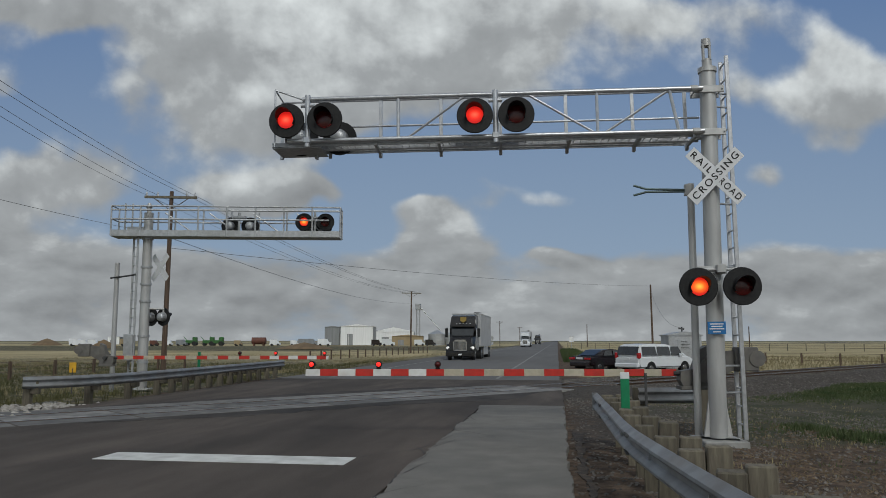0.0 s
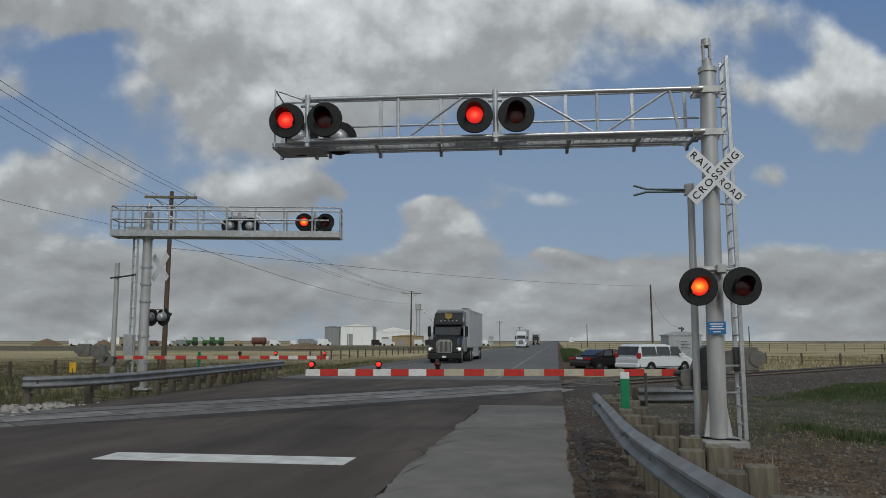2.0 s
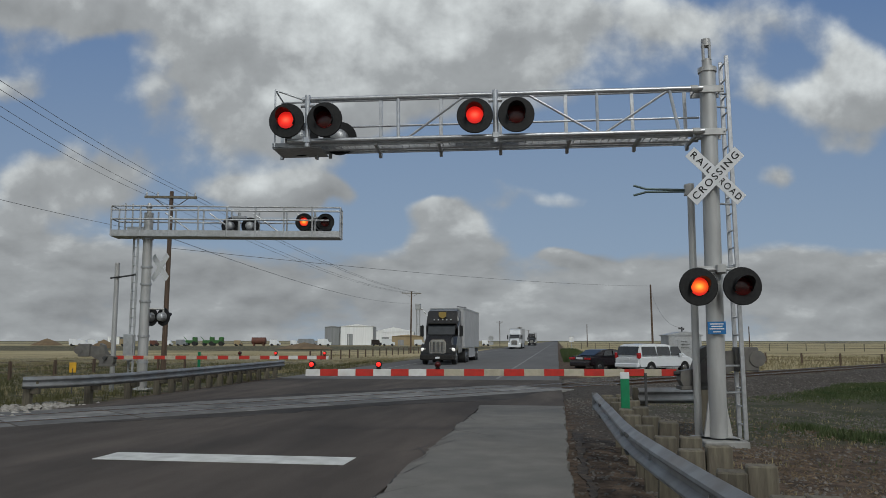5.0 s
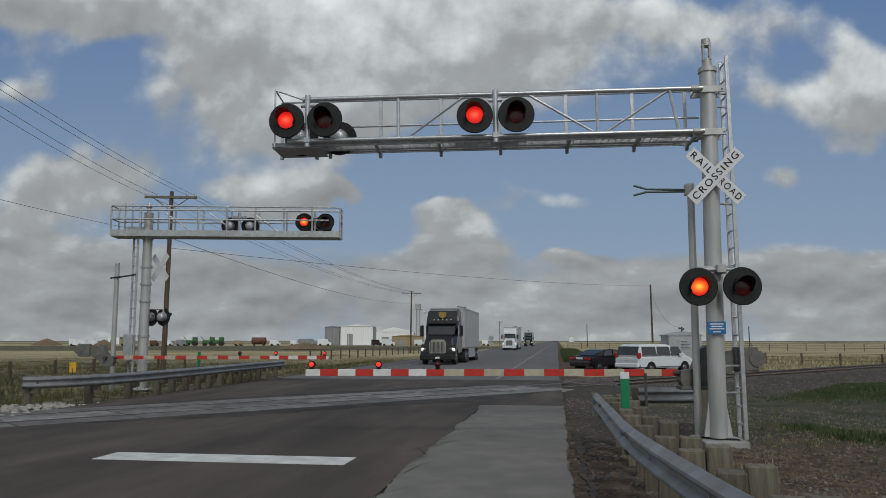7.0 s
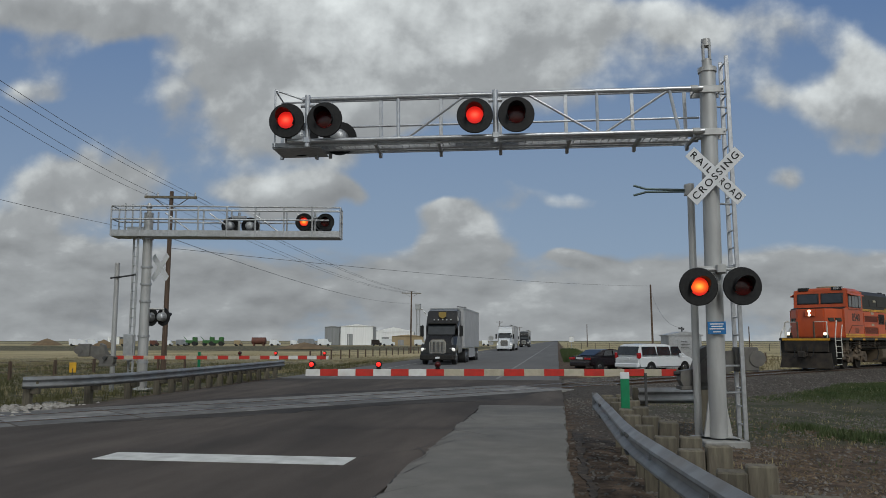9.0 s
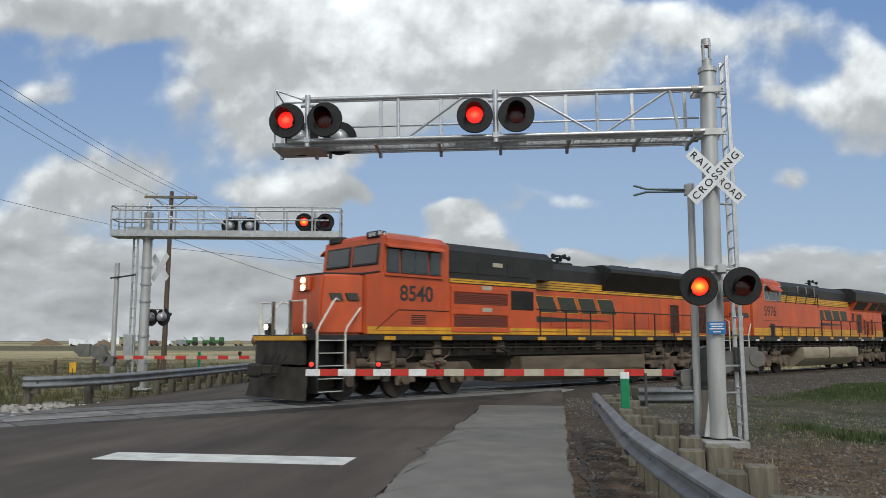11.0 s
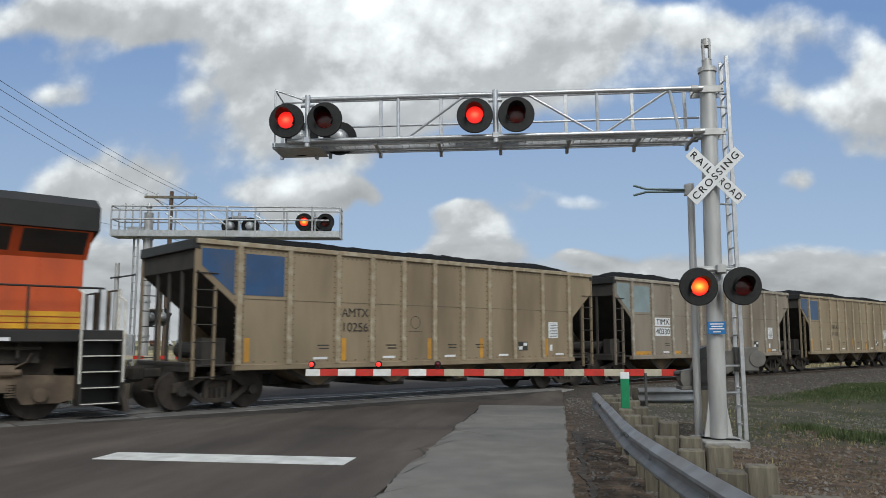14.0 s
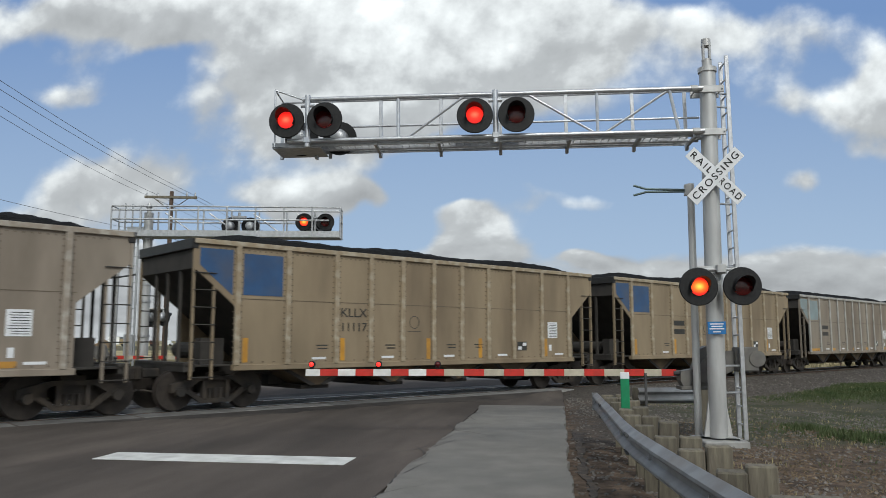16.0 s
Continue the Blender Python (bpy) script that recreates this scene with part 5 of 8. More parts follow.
            # pale notice plates and the vertical panel joints of the flank
            for x0, z0 in ((4.0, 3.2), (4.0, 2.52), (3.5, 3.95)):
                bm = B()
                box(bm, x0 - 0.22, x0 + 0.22, 1.46 * s - 0.02, 1.46 * s + 0.05, z0, z0 + 0.13)
                part("notice_plate", bm, M["aged_white"], L, "small pale notice plate")
            # sand box, pipes and hoses under the sill
            for x0, w0, z0 in ((7.9, 0.5, 1.05), (5.9, 0.3, 1.2), (3.2, 0.4, 1.25), (-2.0, 0.35, 1.3), (-6.0, 0.45, 1.2)):
                bm = B()
                box(bm, x0 - w0 / 2, x0 + w0 / 2, 1.2 * s - 0.12, 1.2 * s + 0.12, z0, zs0, 0.03)
                part("equipment_box", bm, M["truck_frame"], L, "dusty brown equipment box")
            bm = B()
            bar(bm, [(3.4, 1.3 * s, 1.45), (3.0, 1.34 * s, 1.3), (2.75, 1.34 * s, 0.9), (3.0, 1.3 * s, 0.5), (3.5, 1.25 * s, 0.45)], 0.03)
            part("hose", bm, M["black"], L, smooth=True)
            doors = ((-7.9, -7.2, 1.95, 3.1), (-10.5, -9.3, 1.95, 3.1))
            lettering_block(L, 1.1, -3.5, 2.88, s, 1.07 * s)
        else:
            doors = ((-4.9, -4.5, 2.75, 3.25), (-6.1, -5.3, 2.1, 3.2), (-6.75, -6.45, 2.0, 2.9), (-7.35, -7.05, 2.0, 2.8), (-8.0, -7.65, 2.0, 2.9))
            lettering_block(L, 0.6, -3.9, 3.05, s, 1.07 * s)
            bm = B()
            for k in range(2):
                x = 2.0 + k * 1.05
                box(bm, x - 0.06, x + 0.9, 1.46 * s - 0.02, 1.46 * s + 0.02, 3.98, 4.38)
                for j in range(6):
                    box(bm, x, x + 0.84, 1.47 * s - 0.02, 1.47 * s + 0.03, 4.01 + j * 0.06, 4.035 + j * 0.06)
            part("louvre", bm, M["loco_black"], L, "vent louvres")
            bm = B()
            bar(bm, [(5.9, 1.5 * s, 4.0), (5.9, 1.62 * s, 4.05), (1.9, 1.62 * s, 4.05), (1.5, 1.5 * s, 3.4)], 0.022)
            for k in range(4):
                tube(bm, (5.6 - k * 1.2, 1.62 * s, 4.05), (5.6 - k * 1.2, 1.5 * s, 3.5), 0.02, seg=6)
            part("roof_handrail", bm, M["loco_black"], L)
        for x0, x1, z0, z1 in doors:
            bm = B()
            box(bm, x0, x1, 1.05 * s - 0.02, 1.05 * s + 0.024, z0, z1, 0.008)
            opening = part("door_opening", bm, M["loco_black"], L, "dark doorway")
            bm = B()
            for u in (x0 - 0.05, x1):
                box(bm, u, u + 0.05, 1.05 * s - 0.02, 1.05 * s + 0.05, z0 - 0.05, z1 + 0.05, 0.006)
            for zz in (z0 - 0.05, z1):
                box(bm, x0, x1, 1.05 * s - 0.02, 1.05 * s + 0.048, zz, zz + 0.05)
            part("door_frame", bm, M["orange"], opening)
            if a:
                bm = B()
                for k in range(int((x1 - x0) / 0.11)):
                    tube(bm, (x0 + 0.06 + k * 0.11, 1.05 * s + 0.03 * s, z0), (x0 + 0.06 + k * 0.11, 1.05 * s + 0.03 * s, z1), 0.012, seg=6)
                for zz in (0.3, 0.62):
                    box(bm, x0, x1, 1.05 * s + 0.02 * s - 0.01, 1.05 * s + 0.02 * s + 0.01, z0 + (z1 - z0) * zz, z0 + (z1 - z0) * zz + 0.05)
                part("grating", bm, M["rusty_grille"], opening, "rusty vertical bars")
        if not a:
            # stripes carried round the nose, and the low rail beside the cab and cabinet
            for z0, z1 in ((zs + 0.02, zs + 0.13), (zs + 0.15, zs + 0.26), (zs + 0.28, zs + 0.37)):
                bm = B()
                prism(bm, [(cab_f - 0.12, 1.525 * s), (nose_f - 0.02, 0.835 * s), (nose_f - 0.02, 0.7 * s), (cab_f - 0.12, 1.4 * s)], z0, z1, "z")
                part("stripe", bm, M["loco_yellow"], nose, "yellow stripe")
            bm = B()
            tube(bm, (full - 0.1, 1.56 * s, zs + 0.46), (cab_f - 1.6, 1.56 * s, zs + 0.46), 0.018, seg=8)
            part("low_handrail", bm, M["loco_black"], L)
            for k in range(7):
                bm = B()
                tube(bm, (full + 0.2 + k * 0.98, 1.56 * s, zs - 0.02), (full + 0.2 + k * 0.98, 1.56 * s, zs + 0.46), 0.02, seg=8)
                part("low_stanchion", bm, M["loco_black"], L)
            for k in range(3):
                bm = B()
                box(bm, 1.92 + k * 1.04, 1.97 + k * 1.04, 1.46 * s - 0.02, 1.46 * s + 0.05, 3.96, 4.42)
                part("louvre_post", bm, M["car_silver"], L, "pale louvre post")
            for x in (8.9, 6.6, 4.2, 1.9, -1.4, -4.8, -8.2):
                bm = B()
                box(bm, x - 0.16, x + 0.16, 1.5 * s - 0.004, 1.5 * s + 0.007, zs0 + 0.03, zs0 + 0.1)
                part("data_plate", bm, M["sign_white"], L, "small white data plate")
        # walkway handrail
        xs = [full - 0.2 - k * 1.38 for k in range(9)]
        for x in xs:
            bm = B()
            tube(bm, (x, 1.44 * s, zs), (x, 1.44 * s, zs + 0.88), 0.026, seg=8)
            part("stanchion", bm, M["loco_black"], L)
        bm = B()
        tube(bm, (xs[0] + 0.4, 1.44 * s, zs + 0.88), (xs[-1] - 0.1, 1.44 * s, zs + 0.88), 0.022, seg=8)
        part("handrail", bm, M["loco_black"], L)
        for k in range(8):
            bm = B()
            x = cab_f - 0.9 - k * 2.15
            box(bm, x - 0.2, x + 0.2, 1.5 * s - 0.004, 1.5 * s + 0.008, zs - 0.15, zs - 0.04)
            part("reflector", bm, M["loco_yellow"], L, "yellow reflective plate")
    # radiator
    x0, x1 = (-8.6, -2.6) if a else (-9.95, -4.1)
    bm = B()
    if a:
        prism(bm, [(-1.0, 3.3), (-1.0, 3.4), (-1.5, 4.15), (-1.5, 4.28), (-1.1, 4.46), (1.1, 4.46), (1.5, 4.28), (1.5, 4.15), (1.0, 3.4), (1.0, 3.3)], x0, x1, "x")
        box(bm, -10.85, -8.6, -1.1, 1.1, zy1 + 0.15, 4.4, 0.05)
    else:
        prism(bm, [(-1.0, 3.75), (-1.52, 3.95), (-1.52, 4.45), (-1.2, 4.66), (1.2, 4.66), (1.52, 4.45), (1.52, 3.95), (1.0, 3.75)], x0, x1, "x")
    part("radiator", bm, M["loco_black"], L, "black flared radiator housing")
    bm = B()
    for k in range(3):
        box(bm, x0 + 0.4 + k * 1.6, x0 + 1.6 + k * 1.6, -0.7, 0.7, 4.44, 4.56 if a else 4.76, 0.05)
    part("radiator_fan", bm, M["loco_black"], L)
    if not a:
        for s in (1, -1):
            for u, v in ((-6.4, -4.6), (-8.3, -7.1), (-9.75, -8.5)):
                bm = B()
                prism(bm, [(1.09 * s, 3.46), (1.135 * s, 3.46), (1.46 * s, 3.9), (1.42 * s, 3.9)], u, v, "x")
                part("radiator_screen", bm, M["loco_black"], L, "dark radiator screen")
            bm = B()
            prism(bm, [(1.0 * s, 3.36), (1.065 * s, 3.36), (1.48 * s, 3.955), (1.0 * s, 3.955)], -9.85, -4.3, "x")
            part("radiator_flare", bm, M["orange"], L, "orange flared radiator flank")
    bm = B()
    box(bm, -1.8, -0.6, -0.35, 0.35, ht - 0.02, ht + 0.14, 0.04)
    part("exhaust", bm, M["loco_black"], L)
    bm = B()
    hx = -0.7 if a else -0.1
    tube(bm, (hx, 0.5, ht), (hx, 0.5, ht + 0.25), 0.06)
    for y, dz in ((0.3, 0.24), (0.5, 0.34), (0.7, 0.24)):
        tube(bm, (hx - 0.3, y, ht + dz), (hx + 0.12, y, ht + dz), 0.03)
        tube(bm, (hx - 0.42, y, ht + dz), (hx - 0.25, y, ht + dz), 0.09, 0.035)
    tube(bm, (hx + 0.1, 0.6, ht + 0.3), (hx + 0.38, 0.6, ht + 0.3), 0.03, 0.09)
    part("horn", bm, M["black"], L, "black air horn")
    # ends: plow, coupler, end rails
    for way, xe in ((1, 10.45), (-1, -11.3 if a else -10.6)):
        bm = B()
        prism(bm, [(-1.45, 0.12), (1.45, 0.12), (1.3, 0.95), (-1.3, 0.95)], xe - 0.1 * way, xe + 0.02 * way, "x")
        for v in bm.verts:
            if v.co.z < 0.5:
                v.co.x += 0.42 * way * (1 - abs(v.co.y) / 2.4)
        part("plow", bm, M["frame_dirt"], L, "black snow plow")
        bm = B()
        box(bm, xe - 0.4 * way, xe + 0.75 * way, -0.1, 0.1, 0.75, 1.0, 0.03)
        box(bm, xe + 0.6 * way, xe + 0.86 * way, -0.2, 0.2, 0.68, 1.05, 0.06)
        part("coupler", bm, M["frame_dirt"], L)
        bm = B()
        box(bm, xe - 0.1 * way, xe + 0.06 * way, -1.2, 1.2, 1.0, zs - 0.01, 0.02)
        part("end_plate", bm, M["frame_dirt"], L)
        for y in (-1.15, -0.45, 0.45, 1.15):
            bm = B()
            tube(bm, (xe - 0.05 * way, y, zs - 0.05), (xe - 0.05 * way, y, zs + 0.9), 0.035 if abs(y) > 1 else 0.05, seg=8)
            part("end_post", bm, M["truck_frame"] if abs(y) < 1 else M["loco_white"], L)
        for y in (-1, 1):
            bm = B()
            bar(bm, [(xe - 0.05 * way, 1.15 * y, zs + 0.88), (xe - 0.05 * way, 0.45 * y, zs + 0.88)], 0.02)
            part("end_rail", bm, M["loco_white"] if a else M["truck_frame"], L)
        for k in range(4):
            bm = B()
            bar(bm, [(xe, -0.6 + k * 0.35, 1.35), (xe + 0.2 * way, -0.56 + k * 0.34, 1.1), (xe + 0.3 * way, -0.55 + k * 0.33, 0.75), (xe + 0.5 * way, -0.5 + k * 0.3, 0.7)], 0.025)
            part("air_hose", bm, M["black"], L)
        bm = B()
        box(bm, xe - 0.06 * way, xe + 0.08 * way, -1.3, 1.3, zs - 0.16, zs - 0.04)
        part("end_stripe", bm, M["loco_yellow"], L, "yellow end beam")
    # tail stripes
    bm = B()
    box(bm, rear - 0.012, rear, -1.0, 1.0, zy0 + 0.02, zy0 + 0.3)
    part("stripe", bm, M["loco_yellow"], L)
    trains.append((L, qc))
    return L


trains = []
SPEED, PASS = 16.2, 13.0
locomotive("a", "8540", -27.4)
locomotive("b", "5976", -4.45)


bm = B()
tube(bm, (0, 0, -0.12), (0, 0, 0.12), 0.06, seg=8)
SPRING = mesh_of("spring", bm, M["frame_dirt"])


def car_bogie(parent, x):
    bog = thing("bogie", "", "")
    bog.parent = parent
    for s in (1, -1):
        bm = B()
        y0, y1 = (0.95, 1.1) if s > 0 else (-1.1, -0.95)
        for w in (1, -1):
            prism(bm, [(x + 1.1 * w, 0.44), (x + 1.1 * w, 0.64), (x + 0.45 * w, 0.8), (x, 0.8), (x, 0.7), (x + 0.42 * w, 0.7), (x + 0.72 * w, 0.5)], y0, y1)
            prism(bm, [(x + 0.86 * w, 0.5), (x + 0.72 * w, 0.42), (x + 0.38 * w, 0.18), (x, 0.18), (x, 0.28), (x + 0.34 * w, 0.28), (x + 0.68 * w, 0.54)], y0, y1)
            prism(bm, [(x + 0.24 * w, 0.25), (x + 0.34 * w, 0.25), (x + 0.34 * w, 0.74), (x + 0.24 * w, 0.74)], y0, y1)
        part("side_frame", bm, M["frame_dirt"], bog)
        for k in (-1, 0, 1):
            part("spring", SPRING, None, bog, m=pose(x + k * 0.14, 1.02 * s, 0.4))
        for dx in (-0.89, 0.89):
            bm = B()
            tube(bm, (x + dx, 1.0 * s, 0.46), (x + dx, 1.18 * s, 0.46), 0.13, 0.11, seg=12)
            part("bearing_cap", bm, M["frame_dirt"], bog)
    for dx in (-0.89, 0.89):
        part("wheelset", CAR_WHEEL, None, bog, m=pose(x + dx, 0, 0.473))
    bm = B()
    box(bm, x - 0.25, x + 0.25, -1.0, 1.0, 0.4, 0.9)
    part("bolster", bm, M["frame_dirt"], bog)


def coal_mesh(seed):
    rnd = random.Random(seed)
    bm = B()
    nx, ny = 64, 10
    vs = []
    for i in range(nx + 1):
        x = -7.2 + 14.4 * i / nx
        for j in range(ny + 1):
            y = -1.5 + 3.0 * j / ny
            e = min(1, (7.2 - abs(x)) / 1.6) * (1 - (abs(y) / 1.52) ** 2.2)
            z = 3.9 + 0.5 * max(0, e) ** 0.5 * (0.8 + 0.25 * noise.noise((x * 0.35, y, seed))) + 0.05 * noise.noise((x * 4, y * 4, seed)) * (1 if e > 0.05 else 0)
            vs.append(bm.verts.new((x, y, z)))
    for i in range(nx):
        for j in range(ny):
            k = i * (ny + 1) + j
            bm.faces.new((vs[k], vs[k + ny + 1], vs[k + ny + 2], vs[k + 1]))
    return mesh_of("coal_load", bm, M["coal"])


HW, TOP, BOT, XT, XS = 1.58, 3.97, 1.03, 7.38, 6.3


def side_sheet(s, mat):
    bm = B()
    prism(bm, [(-XS, BOT), (XS, BOT), (XS, 2.42), (XT, 3.3), (XT, TOP), (-XT, TOP), (-XT, 3.3), (-XS, 2.42)], HW * s - 0.02, HW * s + 0.02)
    return mesh_of("side_sheet", bm, mat)


bm = B()
tube(bm, (-0.28, 0, 0), (0.28, 0, 0), 0.014, seg=6)
RUNG = mesh_of("rung", bm, M["car_dark"])
RIBS = [-6.1, -4.72, -3.34, -2.2, -1.06, 0.07, 1.23, 2.34, 3.46, 4.91, 6.28]
bm = B()
box(bm, -0.07, 0.07, -0.03, 0.06, BOT + 0.02, TOP - 0.06, 0.012)
RIB = {False: mesh_of("rib", bm, M["car_rib"])}
bm = B()
box(bm, -0.07, 0.07, -0.03, 0.06, BOT + 0.02, TOP - 0.06, 0.012)
RIB[True] = mesh_of("rib", bm, M["car_silver"])
GREY_RIB = RIB[False].copy()
GREY_RIB.materials[0] = M["grey_rib"]
SIDES = {(s, k): side_sheet(s, M[k]) for s in (1, -1) for k in ("car_tan", "car_grey")}
bm = B()
for i, x in enumerate(RIBS):
    for k in range(20):
        for u in (x + 0.09, x - 0.12):
            box(bm, u, u + 0.03, HW + 0.02, HW + 0.036, BOT + 0.15 + k * 0.14, BOT + 0.18 + k * 0.14)
for k in range(92):
    box(bm, -6.9 + k * 0.15, -6.87 + k * 0.15, HW + 0.02, HW + 0.034, TOP - 0.19, TOP - 0.16)
    if k % 2 and abs(-6.9 + k * 0.15) < 6.2:
        box(bm, -6.9 + k * 0.15, -6.87 + k * 0.15, HW + 0.02, HW + 0.034, BOT + 0.08, BOT + 0.11)
RIVETS = mesh_of("rivets", bm, M["rivet"])


def hopper(qc, paint, patch, mark, number, seed, silver=False, marks_left=True):
    """A coal hopper: ribbed sides, sloped ends with ladders, discharge chutes, two bogies, a heap of coal."""
    C = thing("coal_hopper", "loaded %s coal hopper with ribbed sides, %s end panels" % ("weathered grey-brown" if paint == "car_grey" else "dusty tan", "pale blue" if patch == "patch_pale" else "blue"),
              "railway wagon", track_pose(-60), "hopper wagons of the coal train")
    for s in (1, -1):
        sd = part("side_sheet", SIDES[s, paint], None, C, "flat ribbed side sheet")
        for i, x in enumerate(RIBS):
            part("rib", GREY_RIB if paint == "car_grey" and not silver else RIB[silver], None, C, m=pose(x, (HW + 0.02) * s, 0, 0, 0, 0 if s > 0 else 180))
        bm = B()
        box(bm, -XT - 0.02, XT + 0.02, HW * s - 0.06, HW * s + 0.08, TOP - 0.1, TOP + 0.02, 0.012)
        part("top_chord", bm, M["car_silver"] if silver else M["grey_rib"] if paint == "car_grey" else M["car_rib"], C)
        bm = B()
        box(bm, -XS - 0.05, XS + 0.05, HW * s - 0.1, HW * s + 0.06, BOT - 0.1, BOT + 0.04, 0.01)
        part("side_sill", bm, M[paint], C)
        bm = B()
        box(bm, -XS, XS, HW * s + 0.02 * s - 0.004, HW * s + 0.02 * s + 0.006, 2.62, 2.636)
        part("seam", bm, M["rivet"], C)
    tagged(part("rivets", RIVETS, None, C), kind="stuff")
    tagged(part("rivets", RIVETS, None, C, m=pose(0, 0, 0, 0, 0, 180)), kind="stuff")
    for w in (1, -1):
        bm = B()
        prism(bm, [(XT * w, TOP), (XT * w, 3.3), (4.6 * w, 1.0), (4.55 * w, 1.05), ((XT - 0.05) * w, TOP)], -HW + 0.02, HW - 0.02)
        part("slope_sheet", bm, M["car_dark"], C, "dark sloping end sheet")
        bm = B()
        box(bm, min(7.3 * w, 7.46 * w), max(7.3 * w, 7.46 * w), -HW - 0.05, HW + 0.05, TOP - 0.22, TOP + 0.02, 0.01)
        part("end_chord", bm, M["loco_black"], C, "sooty end beam")
        bm = B()
        box(bm, min(4.5 * w, 7.5 * w), max(4.5 * w, 7.5 * w), -0.35, 0.35, 0.78, 1.1, 0.02)
        box(bm, min(7.25 * w, 7.5 * w), max(7.25 * w, 7.5 * w), -1.5, 1.5, 0.92, 1.14, 0.01)
        box(bm, min(6.3 * w, 7.5 * w), max(6.3 * w, 7.5 * w), -1.5, 1.5, 1.04, 1.08)
        part("end_platform", bm, M["car_dark"], C)
        bm = B()
        tube(bm, (6.6 * w, -0.9, 1.4), (6.6 * w, 0.5, 1.4), 0.2, seg=14)
        box(bm, min(6.3 * w, 6.9 * w), max(6.3 * w, 6.9 * w), 0.7, 1.0, 1.08, 1.7)
        part("brake_cylinder", bm, M["car_dark"], C)
        bm = B()
        box(bm, min(7.4 * w, 8.0 * w), max(7.4 * w, 8.0 * w), -0.09, 0.09, 0.76, 0.98, 0.03)
        box(bm, min(7.9 * w, 8.12 * w), max(7.9 * w, 8.12 * w), -0.18, 0.18, 0.7, 1.04, 0.05)
        bar(bm, [(7.5 * w, 0.5, 0.9), (7.75 * w, 0.5, 0.45), (8.05 * w, 0.45, 0.5)], 0.03)
        part("coupler", bm, M["frame_dirt"], C)
        for s in (1, -1):
            for x in (7.36, 6.86):
                bm = B()
                zt = TOP - 0.1 if x > 7 else 2.95
                box(bm, min(x * w, (x + 0.05) * w), max(x * w, (x + 0.05) * w), HW * s - 0.04, HW * s + 0.04, 0.75, zt)
                part("ladder_post", bm, M[paint], C)
            for k in range(7):
                z = 0.8 + k * 0.4
                part("rung", RUNG, None, C, m=pose(7.12 * w, (HW + 0.05) * s, z))
        for y in (-0.7, 0.0, 0.75):
            bm = B()
            box(bm, min(7.3 * w, 7.36 * w), max(7.3 * w, 7.36 * w), y - 0.04, y + 0.04, 1.1, 3.8)
            part("end_post", bm, M["car_dark"], C)
        car_bogie(C, 6.5 * w)
    # discharge chutes
    for k in range(4):
        xc = -3.78 + k * 2.52
        bm = B()
        prism(bm, [(xc - 1.22, BOT - 0.02), (xc + 1.22, BOT - 0.02), (xc + 0.2, 0.5), (xc - 0.2, 0.5)], -1.25, 1.25)
        chute = part("chute", bm, M["chute"], C, "rust-brown discharge chute")
        bm = B()
        box(bm, xc - 0.42, xc + 0.42, -1.15, 1.15, 0.4, 0.5)
        part("chute_gate", bm, M["frame_dirt"], chute)
        for s in (1, -1):
            bm = B()
            for w in (1, -1):
                prism(bm, [(xc + 1.22 * w, BOT - 0.02), (xc + 1.05 * w, BOT - 0.02), (xc + 0.08 * w, 0.52), (xc + 0.2 * w, 0.48)], s * 1.25, s * 1.29)
            part("chute_lip", bm, M["car_dark"], chute, "dark chute edge")
    bm = B()
    box(bm, -4.6, 4.6, -0.2, 0.2, 0.5, 1.0)
    part("centre_sill", bm, M["car_dark"], C)
    part("coal_load", coal_mesh(seed), None, C, "heaped black coal")
    # coloured panels and stencils on both flanks, at the leading end
    y = HW + 0.02
    for s in (1, -1):
        def plate(name, x0, x1, z0, z1, mat, lab="", proud=0.006):
            bm = B()
            box(bm, s * x0, s * x1, s * y - 0.004, s * y + proud * s + 0.0005, z0, z1)
            return part(name, bm, mat, C, lab)
        bm = B()
        prism(bm, [(s * 6.42, 3.78), (s * 7.25, 3.78), (s * 7.25, 3.38), (s * 6.42, 2.7)], s * y - 0.004, s * y + 0.006 * s)
        part("end_panel", bm, M[patch], C, "coloured end panel")
        plate("end_panel", RIBS[9] + 0.16, RIBS[10] - 0.14, 2.72, 3.72, M[patch], "coloured end panel")
        pale = patch == "patch_pale"
        cx, half = ((RIBS[8] + RIBS[9]) / 2, 0.54) if pale else ((RIBS[7] + RIBS[8]) / 2, 0.43)
        if mark:
            rows = ((mark, 2.36), (number, 1.98))
            for wd, z in rows:
                if patch == "patch_pale":
                    plate("stencil_plate", cx - half, cx + half, z - 0.16, z + 0.17, M["sign_white"], "white stencil plate")
                me = text_mesh(wd, 0.33, M["ink"], weight=0.0)
                wid = max(v.co.x for v in me.vertices) * 2
                me.transform(Matrix.Diagonal((min((2 * half - (0.12 if pale else 0)) / wid, 1.25), 1, 1, 1)))
                part("stencil", me, None, C, "black stencilled " + wd, m=pose(s * cx, s * (y + 0.012), z, 0, 0, 180 if s > 0 else 0))
        else:
            plate("stencil", cx - 0.4, cx + 0.4, 2.24, 2.44, M["ink"])
            plate("stencil", cx - 0.4, cx + 0.4, 1.9, 2.1, M["ink"])
